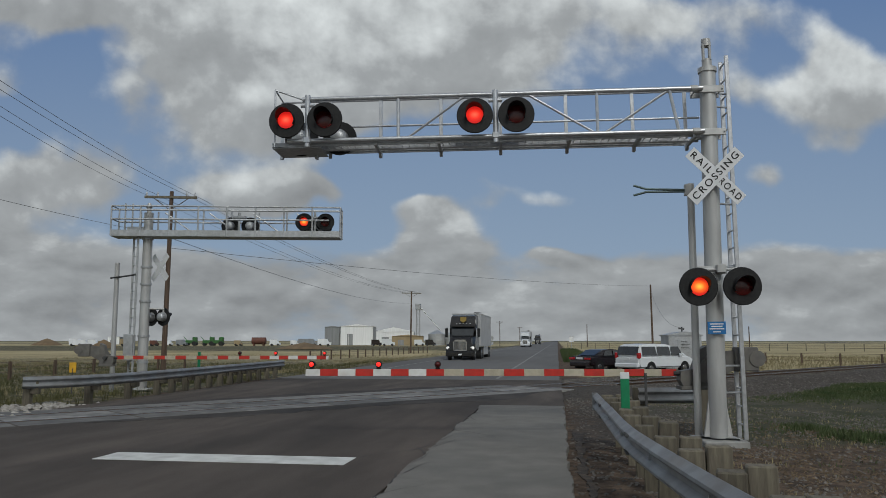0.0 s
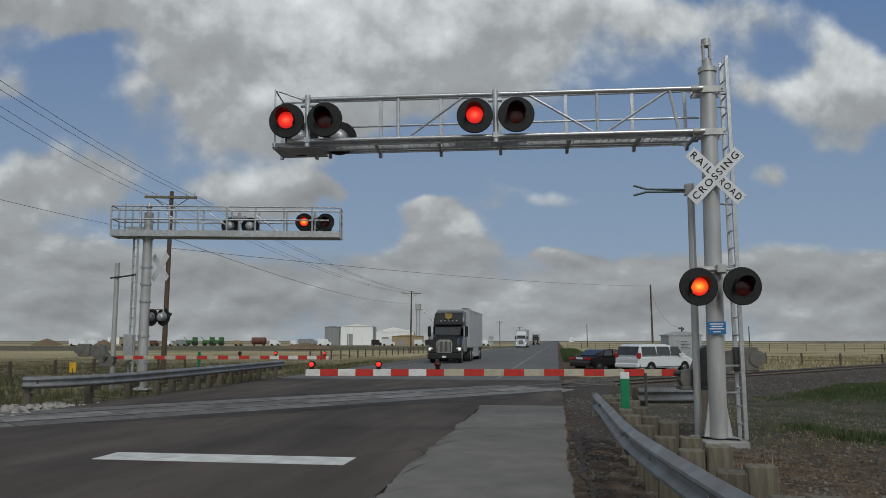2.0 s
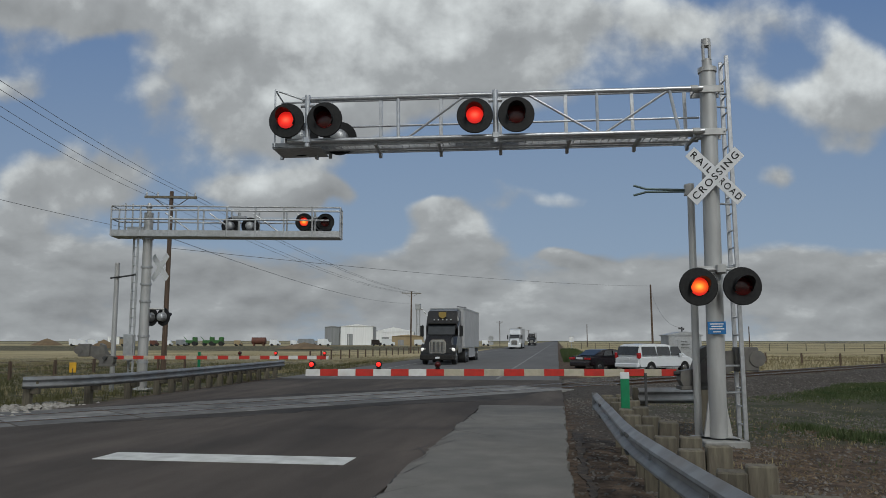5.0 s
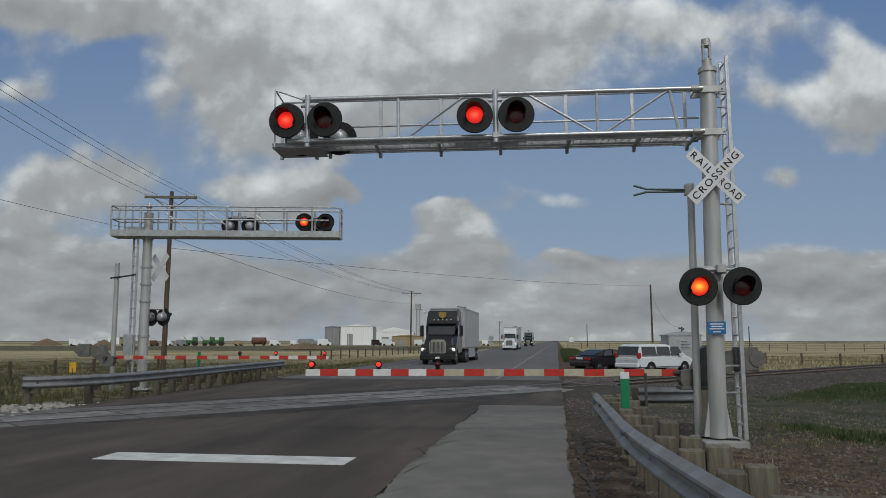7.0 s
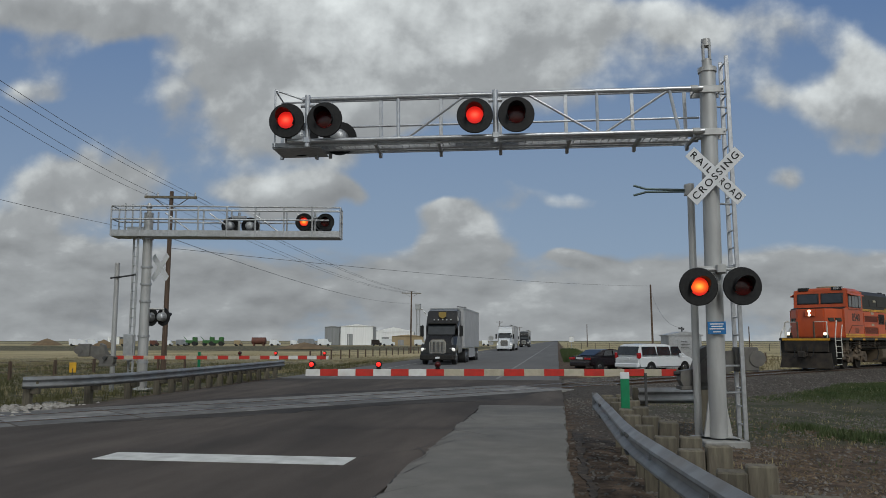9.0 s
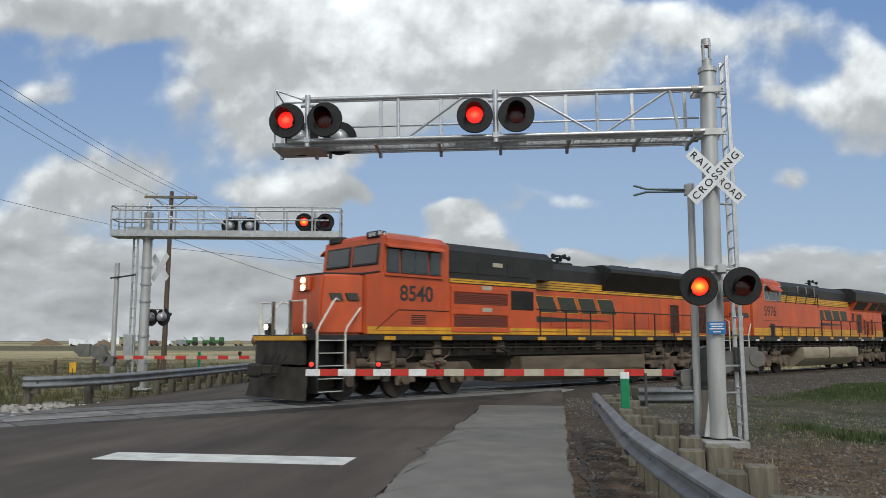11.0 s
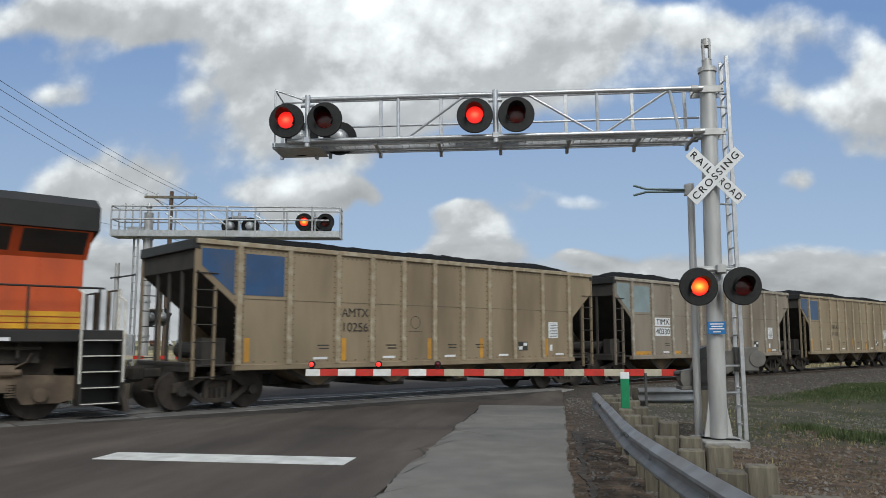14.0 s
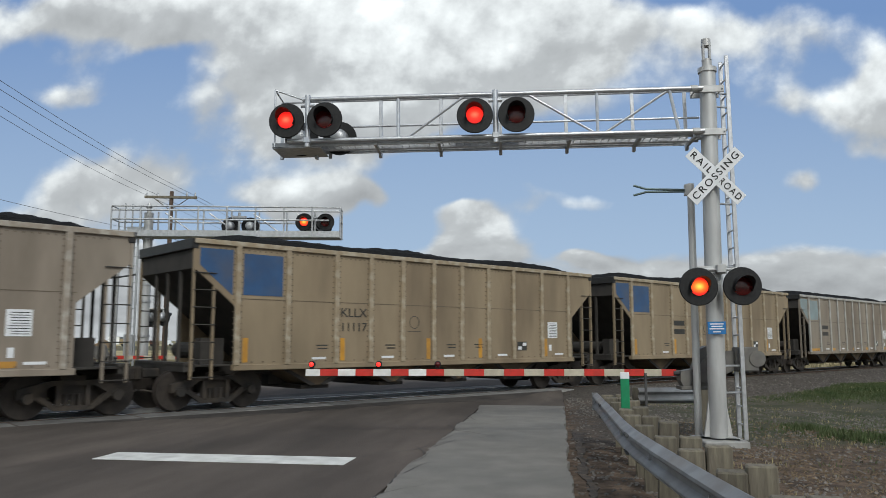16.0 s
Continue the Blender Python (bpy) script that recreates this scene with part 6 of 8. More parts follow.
        if mark == "TIMX":
            for x0, x1 in ((RIBS[4] + 0.3, RIBS[5] - 0.2), (RIBS[3] + 0.15, RIBS[4] - 0.25)):
                bm = B()
                hand = random.Random(int(x0 * 10))
                for k in range(4):
                    u, w = s * (x0 + (x1 - x0) * (k + 0.5) / 4), (x1 - x0) / 8
                    pts = [(u + s * w * hand.uniform(-0.9, 0.9), s * (y + 0.004), z + hand.uniform(-0.07, 0.07)) for z in (1.46, 1.88, 1.7, 1.82, 1.5)]
                    bar(bm, pts, 0.02, 5)
                part("scrawl", bm, M["ink"], C, "black paint scrawl")
        bm = B()
        ex = (RIBS[5] + RIBS[6]) / 2 + 0.14
        for k in range(20):
            a0, a1 = k * math.pi / 10, (k + 1) * math.pi / 10
            pts = [(s * ex + r * math.cos(t), 2.15 + r * math.sin(t)) for r, t in ((0.165, a0), (0.18, a0), (0.18, a1), (0.165, a1))]
            prism(bm, pts, s * y, s * (y + 0.006))
        box(bm, s * ex - 0.25, s * ex + 0.25, s * y - 0.004, s * y + 0.005 * s + 0.0005, 1.88, 1.895)
        part("emblem", bm, M["ink"], C)
        rnd = random.Random(seed)
        plate("data_sheet", RIBS[0] + 0.6, RIBS[0] + 1.08, 1.72, 2.25, M["sign_white"], "white data sheet")
        for k in range(9):
            plate("fine_print", RIBS[0] + 0.64, RIBS[0] + 1.04 - 0.07 * rnd.random(), 1.76 + k * 0.053, 1.775 + k * 0.053, M["ink"], "", 0.009)
        plate("tag_panel", RIBS[1] + 0.75, RIBS[1] + 1.2, 1.32, 1.6, M["ink"], "black and white service panel")
        plate("tag_cell", RIBS[1] + 0.78, RIBS[1] + 0.95, 1.47, 1.57, M["sign_white"], "", 0.009)
        plate("tag_cell", RIBS[1] + 1.0, RIBS[1] + 1.17, 1.35, 1.45, M["sign_white"], "", 0.009)
        plate("tag_panel", RIBS[0] + 0.9, RIBS[0] + 1.02, 1.3, 1.5, M["sign_white"])
        for k, xr in enumerate((RIBS[10] - 0.3, RIBS[8] - 0.28, RIBS[5] + 0.12, RIBS[3] + 0.28, RIBS[1] - 0.26)):
            if pale:
                wr = 1.05 if k == 0 else 0.4
                plate("reflector", xr + 0.12 - wr, xr + 0.12, 1.1, 1.23, M["yellow_patch"], "yellow reflective strip")
            else:
                plate("reflector", xr, xr + 0.14, 1.12, 1.7, M["yellow_patch"], "yellow reflective strip")
        for k in range(0, 10, 2):
            plate("fine_print", RIBS[k] + 0.3, RIBS[k] + 0.72, 1.16, 1.22, M["sign_white"])
        for k in (4, 6, 3, 8):
            plate("fine_print", RIBS[k] + 0.25, RIBS[k] + 0.6, 1.5, 1.53, M["ink"])
            plate("fine_print", RIBS[k] + 0.25, RIBS[k] + 0.55, 1.42, 1.45, M["ink"])
    trains.append((C, qc))
    return C


PITCH, FIRST = 16.18, 15.0
CARS = [("car_tan", "patch_blue", "AMTX", "10256", False), ("car_grey", "patch_pale", "TIMX", "40330", False), ("car_tan", "patch_blue", "KLLX", "11117", False),
        ("car_tan", "patch_blue", "", "", False), ("car_grey", "patch_pale", "", "", True), ("car_tan", "patch_blue", "", "", False), ("car_grey", "patch_pale", "", "", True), ("car_tan", "patch_blue", "", "", False)]
for i, (paint, patch, mark, number, silver) in enumerate(CARS):
    hopper(FIRST + i * PITCH, paint, patch, mark, number, i + 1, silver)


def train_rows(qc):
    return [(t / 2, track_pose(SPEED * (t / 2 - PASS) - qc - 1.3 * (1 - smooth(9.2, 11, t / 2)), 0.013)) for t in range(33)]


# ---- guardrails ----
W_PROF = [(0.0, -0.155), (0.02, -0.14), (0.075, -0.1), (0.08, -0.075), (0.07, -0.06), (0.015, -0.02), (0.015, 0.02), (0.07, 0.06), (0.08, 0.075), (0.075, 0.1), (0.02, 0.14), (0.0, 0.155)]


def w_beam(name, pts, zc, parent, flip=1, label=""):
    """A W-shaped beam swept along plan points; its waves face the road."""
    bm = B()
    rings = []
    n = len(pts)
    for i, (x, y) in enumerate(pts):
        a, b = Vector(pts[max(i - 1, 0)]), Vector(pts[min(i + 1, n - 1)])
        d = (b - a).normalized()
        nx, ny = -d.y * flip, d.x * flip
        outer = [bm.verts.new((x + nx * o, y + ny * o, zc + z)) for o, z in W_PROF]
        inner = [bm.verts.new((x + nx * (o - 0.006), y + ny * (o - 0.006), zc + z)) for o, z in reversed(W_PROF)]
        rings.append(outer + inner)
    k = len(rings[0])
    for a, b in zip(rings, rings[1:]):
        for i in range(k):
            bm.faces.new((a[i], b[i], b[(i + 1) % k], a[(i + 1) % k]))
    bm.faces.new(rings[0])
    bm.faces.new(rings[-1][::-1])
    return part(name, bm, M["guard"], parent, label, smooth=True)


def bend(ctrl, n):
    """Smooth points through the control points."""
    out = []
    c = [Vector(p) for p in ctrl]
    for i in range(len(c) - 1):
        p0, p1, p2, p3 = c[max(i - 1, 0)], c[i], c[i + 1], c[min(i + 2, len(c) - 1)]
        for k in range(n):
            t = k / n
            out.append(tuple(0.5 * ((2 * p1) + (p2 - p0) * t + (2 * p0 - 5 * p1 + 4 * p2 - p3) * t * t + (3 * p1 - p0 - 3 * p2 + p3) * t ** 3)))
    out.append(tuple(c[-1]))
    return out


bm = B()
box(bm, -0.125, 0.125, -0.11, 0.11, -0.4, 0.72, 0.014)
POST = mesh_of("post", bm, M["wood"])
rail_near = thing("guardrail", "weathered steel guardrail on grey timber posts beside the road", "guardrail")
near_line = bend([(0.68, 14.3), (0.73, 11.4), (0.77, 8.95), (0.86, 7.6), (0.97, 6.45), (1.13, 5.0), (1.36, 3.3), (1.75, 0.6), (2.15, -2)], 12)
w_beam("beam", near_line, 0.57, rail_near, -1)
bm = B()
tube(bm, (0.64, 14.32, 0.42), (0.64, 14.32, 0.72), 0.05, seg=10)
part("end_terminal", bm, M["guard"], rail_near)
bm = B()
box(bm, -0.1, 0.1, -0.078, 0.078, -0.4, 0.78, 0.012)
NEAR_POST = mesh_of("post", bm, M["wood"])
bm = B()
box(bm, -0.1, 0.1, -0.078, 0.078, 0.38, 0.77, 0.012)
NEAR_BLOCK = mesh_of("block", bm, M["wood"])
posts = random.Random(31)
for k in range(14):
    y = 13.35 - 0.957 * k
    i = min(range(len(near_line) - 1), key=lambda q: abs(near_line[q][1] - y))
    x = near_line[i][0] + (near_line[i + 1][0] - near_line[i][0]) * (y - near_line[i][1]) / (near_line[i + 1][1] - near_line[i][1])
    part("block", NEAR_BLOCK, None, rail_near, m=pose(x + 0.115, y, posts.uniform(-0.02, 0.012), posts.uniform(-2, 2), posts.uniform(-2, 2), -6 + posts.uniform(-4, 4)))
    part("post", NEAR_POST, None, rail_near, m=pose(x + 0.33, y + posts.uniform(-0.02, 0.04), posts.uniform(-0.025, 0.025), posts.uniform(-2, 2), posts.uniform(-2, 2), -6 + posts.uniform(-5, 5)))
    if k % 2 == 0:
        bm = B()
        tube(bm, (x - 0.04, y, 0.57), (x, y, 0.57), 0.024, seg=8)
        part("bolt", bm, M["galv"], rail_near)
    if k % 4 == 1:
        bm = B()
        for dy in (-0.12, -0.04, 0.04, 0.12):
            for dz in (-0.09, 0.09):
                tube(bm, (x - 0.1, y + dy, 0.57 + dz), (x - 0.06, y + dy, 0.57 + dz), 0.015, seg=6)
        part("splice_bolts", bm, M["dark_steel"], rail_near, "bolts of the lapped joint")
cross_rail = thing("guardrail", "short steel guardrail behind the signal post", "guardrail")
w_beam("beam", [(1.55, 15.9), (2.3, 16.1), (3.1, 16.3)], 0.57, cross_rail, -1)
for x in (1.6, 2.9):
    part("post", POST, None, cross_rail, m=pose(x, 16.25, 0))
rail_far = thing("guardrail", "weathered steel guardrail along the far roadside", "guardrail")
far_line = bend([(-13.6, 18.35), (-13.0, 18.9), (-12.62, 20.0), (-12.42, 21.7), (-12.5, 26.05), (-12.75, 31), (-12.95, 35.8)], 14)
w_beam("beam", far_line, 0.57, rail_far, -1)
run, last = 0.0, far_line[0]
for i, (x, y) in enumerate(far_line):
    run += math.hypot(x - last[0], y - last[1])
    last = (x, y)
    if run > (1.7 if y < 24 else 0.95) or i == 8:
        run = 0.0
        part("block", NEAR_BLOCK, None, rail_far, m=pose(x - 0.12, y, -0.1))
        part("post", NEAR_POST, None, rail_far, m=pose(x - 0.34, y, -0.1, 0, 0, random.uniform(-4, 4)))


def marker_post(x, y, h, mat, cap, label, low=-0.4, w=0.06):
    p = thing("marker_post", label, "marker post", pose(x, y, 0, 0, 0, YAW))
    bm = B()
    box(bm, -w, w, -0.012, 0.012, low, h, 0.006)
    body = part("stake", bm, mat, p)
    bm = B()
    box(bm, -w - 0.001, w + 0.001, -0.013, 0.013, h - 0.07, h + 0.02, 0.004)
    part("cap", bm, cap, p)


marker_post(0.9, 10.95, 1.2, M["green"], M["sign_white"], "green flexible marker post with white top, bolted to the guardrail", 0.42)
marker_post(*spot(-0.312, 33).xy, 1.15, M["green"], M["green"], "green marker post beyond the far guardrail")
marker_post(1.42, 13.2, 1.1, M["dark_steel"], M["dark_steel"], "thin dark marker stake", -0.4, 0.02)
sign = thing("warning_marker", "small yellow warning marker on a stake in the grass", "sign", Matrix.Translation(spot(-0.473, 27, -0.5)) @ pose(0, 0, 0, 0, 0, 30))
bm = B()
box(bm, -0.02, 0.02, -0.02, 0.02, 0, 1.2)
part("stake", bm, M["dark_steel"], sign)
bm = B()
box(bm, -0.11, 0.11, -0.02, 0.02, 1.05, 1.4, 0.015)
part("plate", bm, M["yellow"], sign)

# equipment house beyond the track
house = thing("equipment_house", "grey metal signal equipment house with peaked roof", "equipment house", Matrix.Translation(spot(0.305, 53.5, -0.42)) @ pose(0, 0, 0, 0, 0, 6))
bm = B()
box(bm, -1.1, 1.1, -1.1, 1.1, 0, 2.4, 0.02)
part("body", bm, M["galv"], house)
bm = B()
prism(bm, [(-1.18, 2.4), (1.18, 2.4), (1.18, 2.46), (0.0, 2.68), (-1.18, 2.46)], -1.16, 1.16)
part("roof", bm, M["galv"], house)
bm = B()
box(bm, -0.5, 0.5, -1.125, -1.1, 0.1, 2.1, 0.01)
part("door", bm, M["galv"], house)
bm = B()
for k in range(6):
    box(bm, -0.3, 0.3 - (k % 3) * 0.08, -1.135, -1.125, 1.5 + k * 0.1, 1.525 + k * 0.1)
part("notice", bm, M["ink"], house)
bm = B()
tube(bm, (0.1, 0, 2.55), (0.1, 0, 3.0), 0.05, seg=8)
tube(bm, (-0.12, 0, 2.9), (0.26, 0, 2.86), 0.06, seg=8)
part("roof_fitting", bm, M["dark_steel"], house)

# ---- road vehicles ----
M["truck_black"] = material("black_truck_paint", (0.012, 0.011, 0.011), 0.25, 0, (0.02, 0.018, 0.017), 3, spec=0.6)
M["truck_white"] = material("white_truck_paint", (0.66, 0.68, 0.7), 0.3, 0, (0.6, 0.62, 0.64), 3)
M["trailer"] = material("pale_trailer_side", (0.5, 0.5, 0.51), 0.5, 0, (0.44, 0.44, 0.45), 1.5, dirt=(0.3, 0.3, 0.3), dirt_amt=0.3)
M["chrome"] = material("chrome", (0.6, 0.6, 0.62), 0.18, 0.95, (0.5, 0.5, 0.52), 6)
M["car_black"] = material("dark_car_paint", (0.014, 0.009, 0.011), 0.18, 0.1, (0.018, 0.012, 0.014), 3, spec=0.7)
M["car_white"] = material("white_car_paint", (0.74, 0.76, 0.78), 0.25, 0, (0.7, 0.72, 0.74), 3)
M["tail_red"] = material("red_tail_lamp", (0.5, 0.015, 0.02), 0.2, 0, (0.35, 0.01, 0.015), 10)
M["lamp_clear"] = material("lit_truck_headlamp", (0.8, 0.8, 0.78), 0.2, 0, glow=(1, 0.93, 0.85), glow_strength=0.5)
M["shield_brown"] = material("tan_emblem", (0.34, 0.24, 0.06), 0.5, 0, (0.3, 0.2, 0.05), 8)


def road_wheel(parent, x, y, r, w, m=None):
    s = 1 if x > 0 else -1
    bm = B()
    tube(bm, (x - w / 2, y, r), (x + w / 2, y, r), r, seg=22)
    bmesh.ops.bevel(bm, geom=[e for e in bm.edges], offset=0.03, segments=1, affect="EDGES")
    t = part("tyre", bm, M["rubber"], parent, smooth=True)
    bm = B()
    tube(bm, (x + s * (w / 2 - 0.02), y, r), (x + s * (w / 2 + 0.012), y, r), r * 0.6, r * 0.5, seg=16)
    part("rim", bm, M["chrome"], t, "metal rim", smooth=True)


def semi(label, cabmat, trailer_len, emblem):
    """A tractor and box trailer that drive as one; front looks along -y."""
    T = thing("semi_truck", label, "truck", pose(-8.1, 53, 0), "trucks on the highway")
    bm = B()
    # hood and cab
    prism(bm, [(0.35, 0.55), (0.1, 0.75), (0.15, 1.55), (0.45, 1.85), (1.75, 2.05), (2.15, 2.85), (2.35, 3.05), (2.5, 3.75), (3.2, 3.9), (4.6, 3.9), (4.6, 0.75), (1.9, 0.75)], -1.15, 1.15, "x")
    for v in bm.verts:
        if v.co.y < 1.85 and v.co.z > 1.2:
            v.co.x *= 0.78
        elif v.co.z > 3.5:
            v.co.x *= 0.92
    bmesh.ops.bevel(bm, geom=bm.edges[:], offset=0.07, segments=2, affect="EDGES")
    cab = part("cab", bm, cabmat, T, "tractor cab with sleeper", smooth=True)
    for x in (-1, 1):
        bm = B()
        prism(bm, [(0.25, 0.5), (0.3, 1.15), (0.7, 1.35), (1.5, 1.25), (1.75, 0.7), (1.55, 0.7), (1.4, 1.0), (0.8, 1.0), (0.65, 0.5)], min(0.75 * x, 1.22 * x), max(0.75 * x, 1.22 * x), "x")
        part("fender", bm, cabmat, cab)
    bm = B()
    box(bm, -1.22, 1.22, -0.05, 0.4, 0.32, 0.72, 0.06)
    part("bumper", bm, cabmat, cab)
    bm = B()
    prism(bm, [(-0.55, 0.78), (0.55, 0.78), (0.6, 1.5), (0.42, 1.72), (-0.42, 1.72), (-0.6, 1.5)], 0.04, 0.2)
    g = part("grille", bm, M["chrome"], cab, "chrome grille")
    bm = B()
    for k in range(11):
        box(bm, -0.5 + k * 0.092, -0.45 + k * 0.092, 0.02, 0.06, 0.84, 1.58)
    part("grille", bm, M["dark_steel"], g)
    for x in (-1, 1):
        bm = B()
        box(bm, x * 0.98 - 0.2, x * 0.98 + 0.2, 0.12, 0.4, 0.92, 1.15, 0.06)
        part("headlight", bm, M["lamp_clear"], cab, "bright headlamp")
        bm = B()
        tube(bm, (x * 1.35, 1.85, 1.9), (x * 1.35, 1.85, 2.75), 0.035)
        box(bm, x * 1.4 - 0.12, x * 1.4 + 0.12, 1.8, 1.95, 1.95, 2.7, 0.03)
        part("mirror", bm, M["black"], cab)
        bm = B()
        box(bm, x * 1.135 - 0.02, x * 1.135 + 0.02, 2.15, 3.0, 2.0, 2.7, 0.01)
        part("side_window", bm, M["glass"], cab)
    bm = B()
    prism(bm, [(1.68, 2.08), (1.72, 2.06), (2.12, 2.8), (2.08, 2.82)], -0.95, 0.95, "x")
    part("windscreen", bm, M["glass"], cab)
    bm = B()
    box(bm, -1.0, 1.0, 1.85, 2.2, 2.82, 2.92, 0.02)
    part("visor", bm, cabmat, cab)
    for k in range(5):
        bm = B()
        box(bm, -0.62 + k * 0.3, -0.54 + k * 0.3, 2.22, 2.3, 3.1, 3.15)
        part("marker_lamp", bm, M["sign_white"], cab)
    if emblem:
        bm = B()
        prism(bm, [(-0.27, 3.68), (0.27, 3.68), (0.27, 3.36), (0.0, 3.2), (-0.27, 3.36)], 2.3, 2.36)
        part("emblem", bm, M["shield_brown"], cab, "plain tan shield shape")
    bm = B()
    box(bm, -0.15, 0.15, -0.07, -0.05, 0.42, 0.55)
    part("plate", bm, M["sign_white"], cab)
    bm = B()
    box(bm, -0.45, 0.45, 0.6, 8.0, 0.6, 0.9)
    part("chassis", bm, M["dark_steel"], T)
    y0, y1 = 4.85, 4.85 + trailer_len
    bm = B()
    box(bm, -1.28, 1.28, y0, y1, 1.15, 4.05, 0.05)
    tr = part("trailer", bm, M["trailer"], T, "pale box trailer")
    bm = B()
    for x in (-1, 1):
        for z0, z1 in ((1.12, 1.24), (3.96, 4.08)):
            box(bm, x * 1.28 - 0.02, x * 1.28 + 0.02, y0, y1, z0, z1)
    for z in (1.12, 3.98):
        box(bm, -1.3, 1.3, y0 - 0.02, y0 + 0.04, z, z + 0.1)
    part("trailer_rail", bm, M["galv"], tr)
    bm = B()
    for x in (-1, 1):
        box(bm, x * 1.24 - 0.015, x * 1.24 + 0.015, y0 + 3.2, y1 - 3.4, 0.35, 1.1, 0.005)
    part("skirt", bm, M["trailer"], tr)
    bm = B()
    box(bm, 0.6, 0.9, y0 + 2.5, y0 + 2.9, 4.05, 4.2)
    bar(bm, [(0.4, y0 + 2.7, 4.1), (0.4, y0 + 2.7, 4.28), (1.1, y0 + 2.7, 4.22)], 0.03)
    part("roof_fitting", bm, M["dark_steel"], tr)
    for y in (1.15,):
        for x in (-1.02, 1.02):
            road_wheel(T, x, y, 0.52, 0.3)
    for y in (5.9, 7.2, y1 - 2.6, y1 - 1.3):
        for x in (-0.98, 0.98):
            road_wheel(T, x, y, 0.52, 0.58)
    return T


truck_1 = semi("black semi truck with pale box trailer waiting on the highway", M["truck_black"], 10.8, True)
truck_2 = semi("white semi truck with box trailer coming along the highway", M["truck_white"], 14.0, False)
truck_3 = semi("dark semi truck far along the highway", M["truck_black"], 10.0, False)


def parked_car(label, m, mat, kind):
    """A parked car; front looks along +y."""
    c = thing("car", label, "car", m, "cars parked beyond the track")
    van = kind == "van"
    ln = 5.1 if van else 4.8
    hw = 0.98 if van else 0.9
    if van:
        low = [(-2.46, 0.32), (-2.56, 0.6), (-2.52, 1.05), (1.3, 1.08), (1.75, 1.05), (2.25, 0.9), (2.5, 0.68), (2.52, 0.34)]
        top = [(-2.49, 1.04), (-2.3, 1.64), (-2.05, 1.73), (-1.0, 1.77), (0.1, 1.74), (0.75, 1.58), (1.8, 1.05)]
    else:
        low = [(-2.35, 0.35), (-2.4, 0.7), (-2.3, 0.98), (-1.3, 1.0), (1.0, 0.98), (2.1, 0.8), (2.38, 0.6), (2.38, 0.3)]
        top = [(-1.75, 0.98), (-0.95, 1.38), (-0.4, 1.43), (0.3, 1.4), (1.15, 0.97)]
    bm = B()
    prism(bm, low, -hw, hw, "x")
    bmesh.ops.bevel(bm, geom=bm.edges[:], offset=0.1, segments=3, affect="EDGES")
    body = part("body", bm, mat, c, smooth=True)
    bm = B()
    prism(bm, top, -hw + 0.05, hw - 0.05, "x")
    for v in bm.verts:
        if v.co.z > 1.2:
            v.co.x *= 0.84
    bmesh.ops.bevel(bm, geom=bm.edges[:], offset=0.05, segments=2, affect="EDGES")
    part("cabin", bm, mat, c, smooth=True)
    zb, zt = (1.08, 1.6) if van else (1.02, 1.33)
    for s in (-1, 1):
        spans = ((-2.2, -0.95), (-0.9, 0.28), (0.34, 1.35)) if van else ((-1.15, -0.3), (-0.22, 0.7))
        for a, b in spans:
            bm = B()
            x0, x1 = s * (hw - 0.055), s * (hw - 0.055) * (0.84 + 0.16 * 0.15)
            k = 0.3 if b > 1 or (not van and b > 0.5) else 0.08
            prism(bm, [(a + (0.3 if not van and a < -1 else 0.05), zt), (b - k, zt), (b, zb), (a, zb)], 0, 0.02, "x")
            for v in bm.verts:
                t = (v.co.z - zb) / (zt - zb)
                v.co.x = s * ((hw - 0.04) * (1 - 0.115 * t) + v.co.x) + s * 0.004
            part("side_window", bm, M["glass"], c)
        bm = B()
        if van:
            box(bm, s * 0.875 - 0.1, s * 0.875 + 0.1, -2.545, -2.32, 0.9, 1.24, 0.03)
        else:
            box(bm, s * 0.66 - 0.22, s * 0.66 + 0.22, -2.42, -2.28, 0.77, 0.9, 0.02)
        part("tail_lamp", bm, M["tail_red"], c, "red tail lamp")
        bm = B()
        box(bm, s * (hw + 0.08) - 0.09, s * (hw + 0.08) + 0.09, 0.95, 1.1, 1.02, 1.18, 0.03)
        part("mirror", bm, mat, c)
        for y in (-1.5, 1.5):
            road_wheel(c, s * (hw - 0.12), y, 0.33, 0.24)
            bm = B()
            tube(bm, (s * (hw - 0.2), y, 0.33), (s * (hw + 0.004), y, 0.33), 0.4, seg=20)
            part("wheel_arch", bm, M["black"], c)
    bm = B()
    if van:
        prism(bm, [(-2.515, 1.12), (-2.48, 1.12), (-2.32, 1.6), (-2.35, 1.61)], -0.8, 0.8, "x")
    else:
        prism(bm, [(-1.74, 1.03), (-1.7, 1.03), (-1.05, 1.36), (-1.09, 1.37)], -0.66, 0.66, "x")
    part("rear_window", bm, M["glass"], c)
    bm = B()
    box(bm, -0.26, 0.26, -2.575 if van else -2.42, -2.5 if van else -2.38, 0.8, 0.93)
    part("plate", bm, M["sign_white"], c)
    bm = B()
    box(bm, -hw + 0.05, hw - 0.05, (-2.62 if van else -2.45), -2.4 if van else -2.3, 0.36, 0.62, 0.05)
    part("bumper", bm, mat, c)
    return c


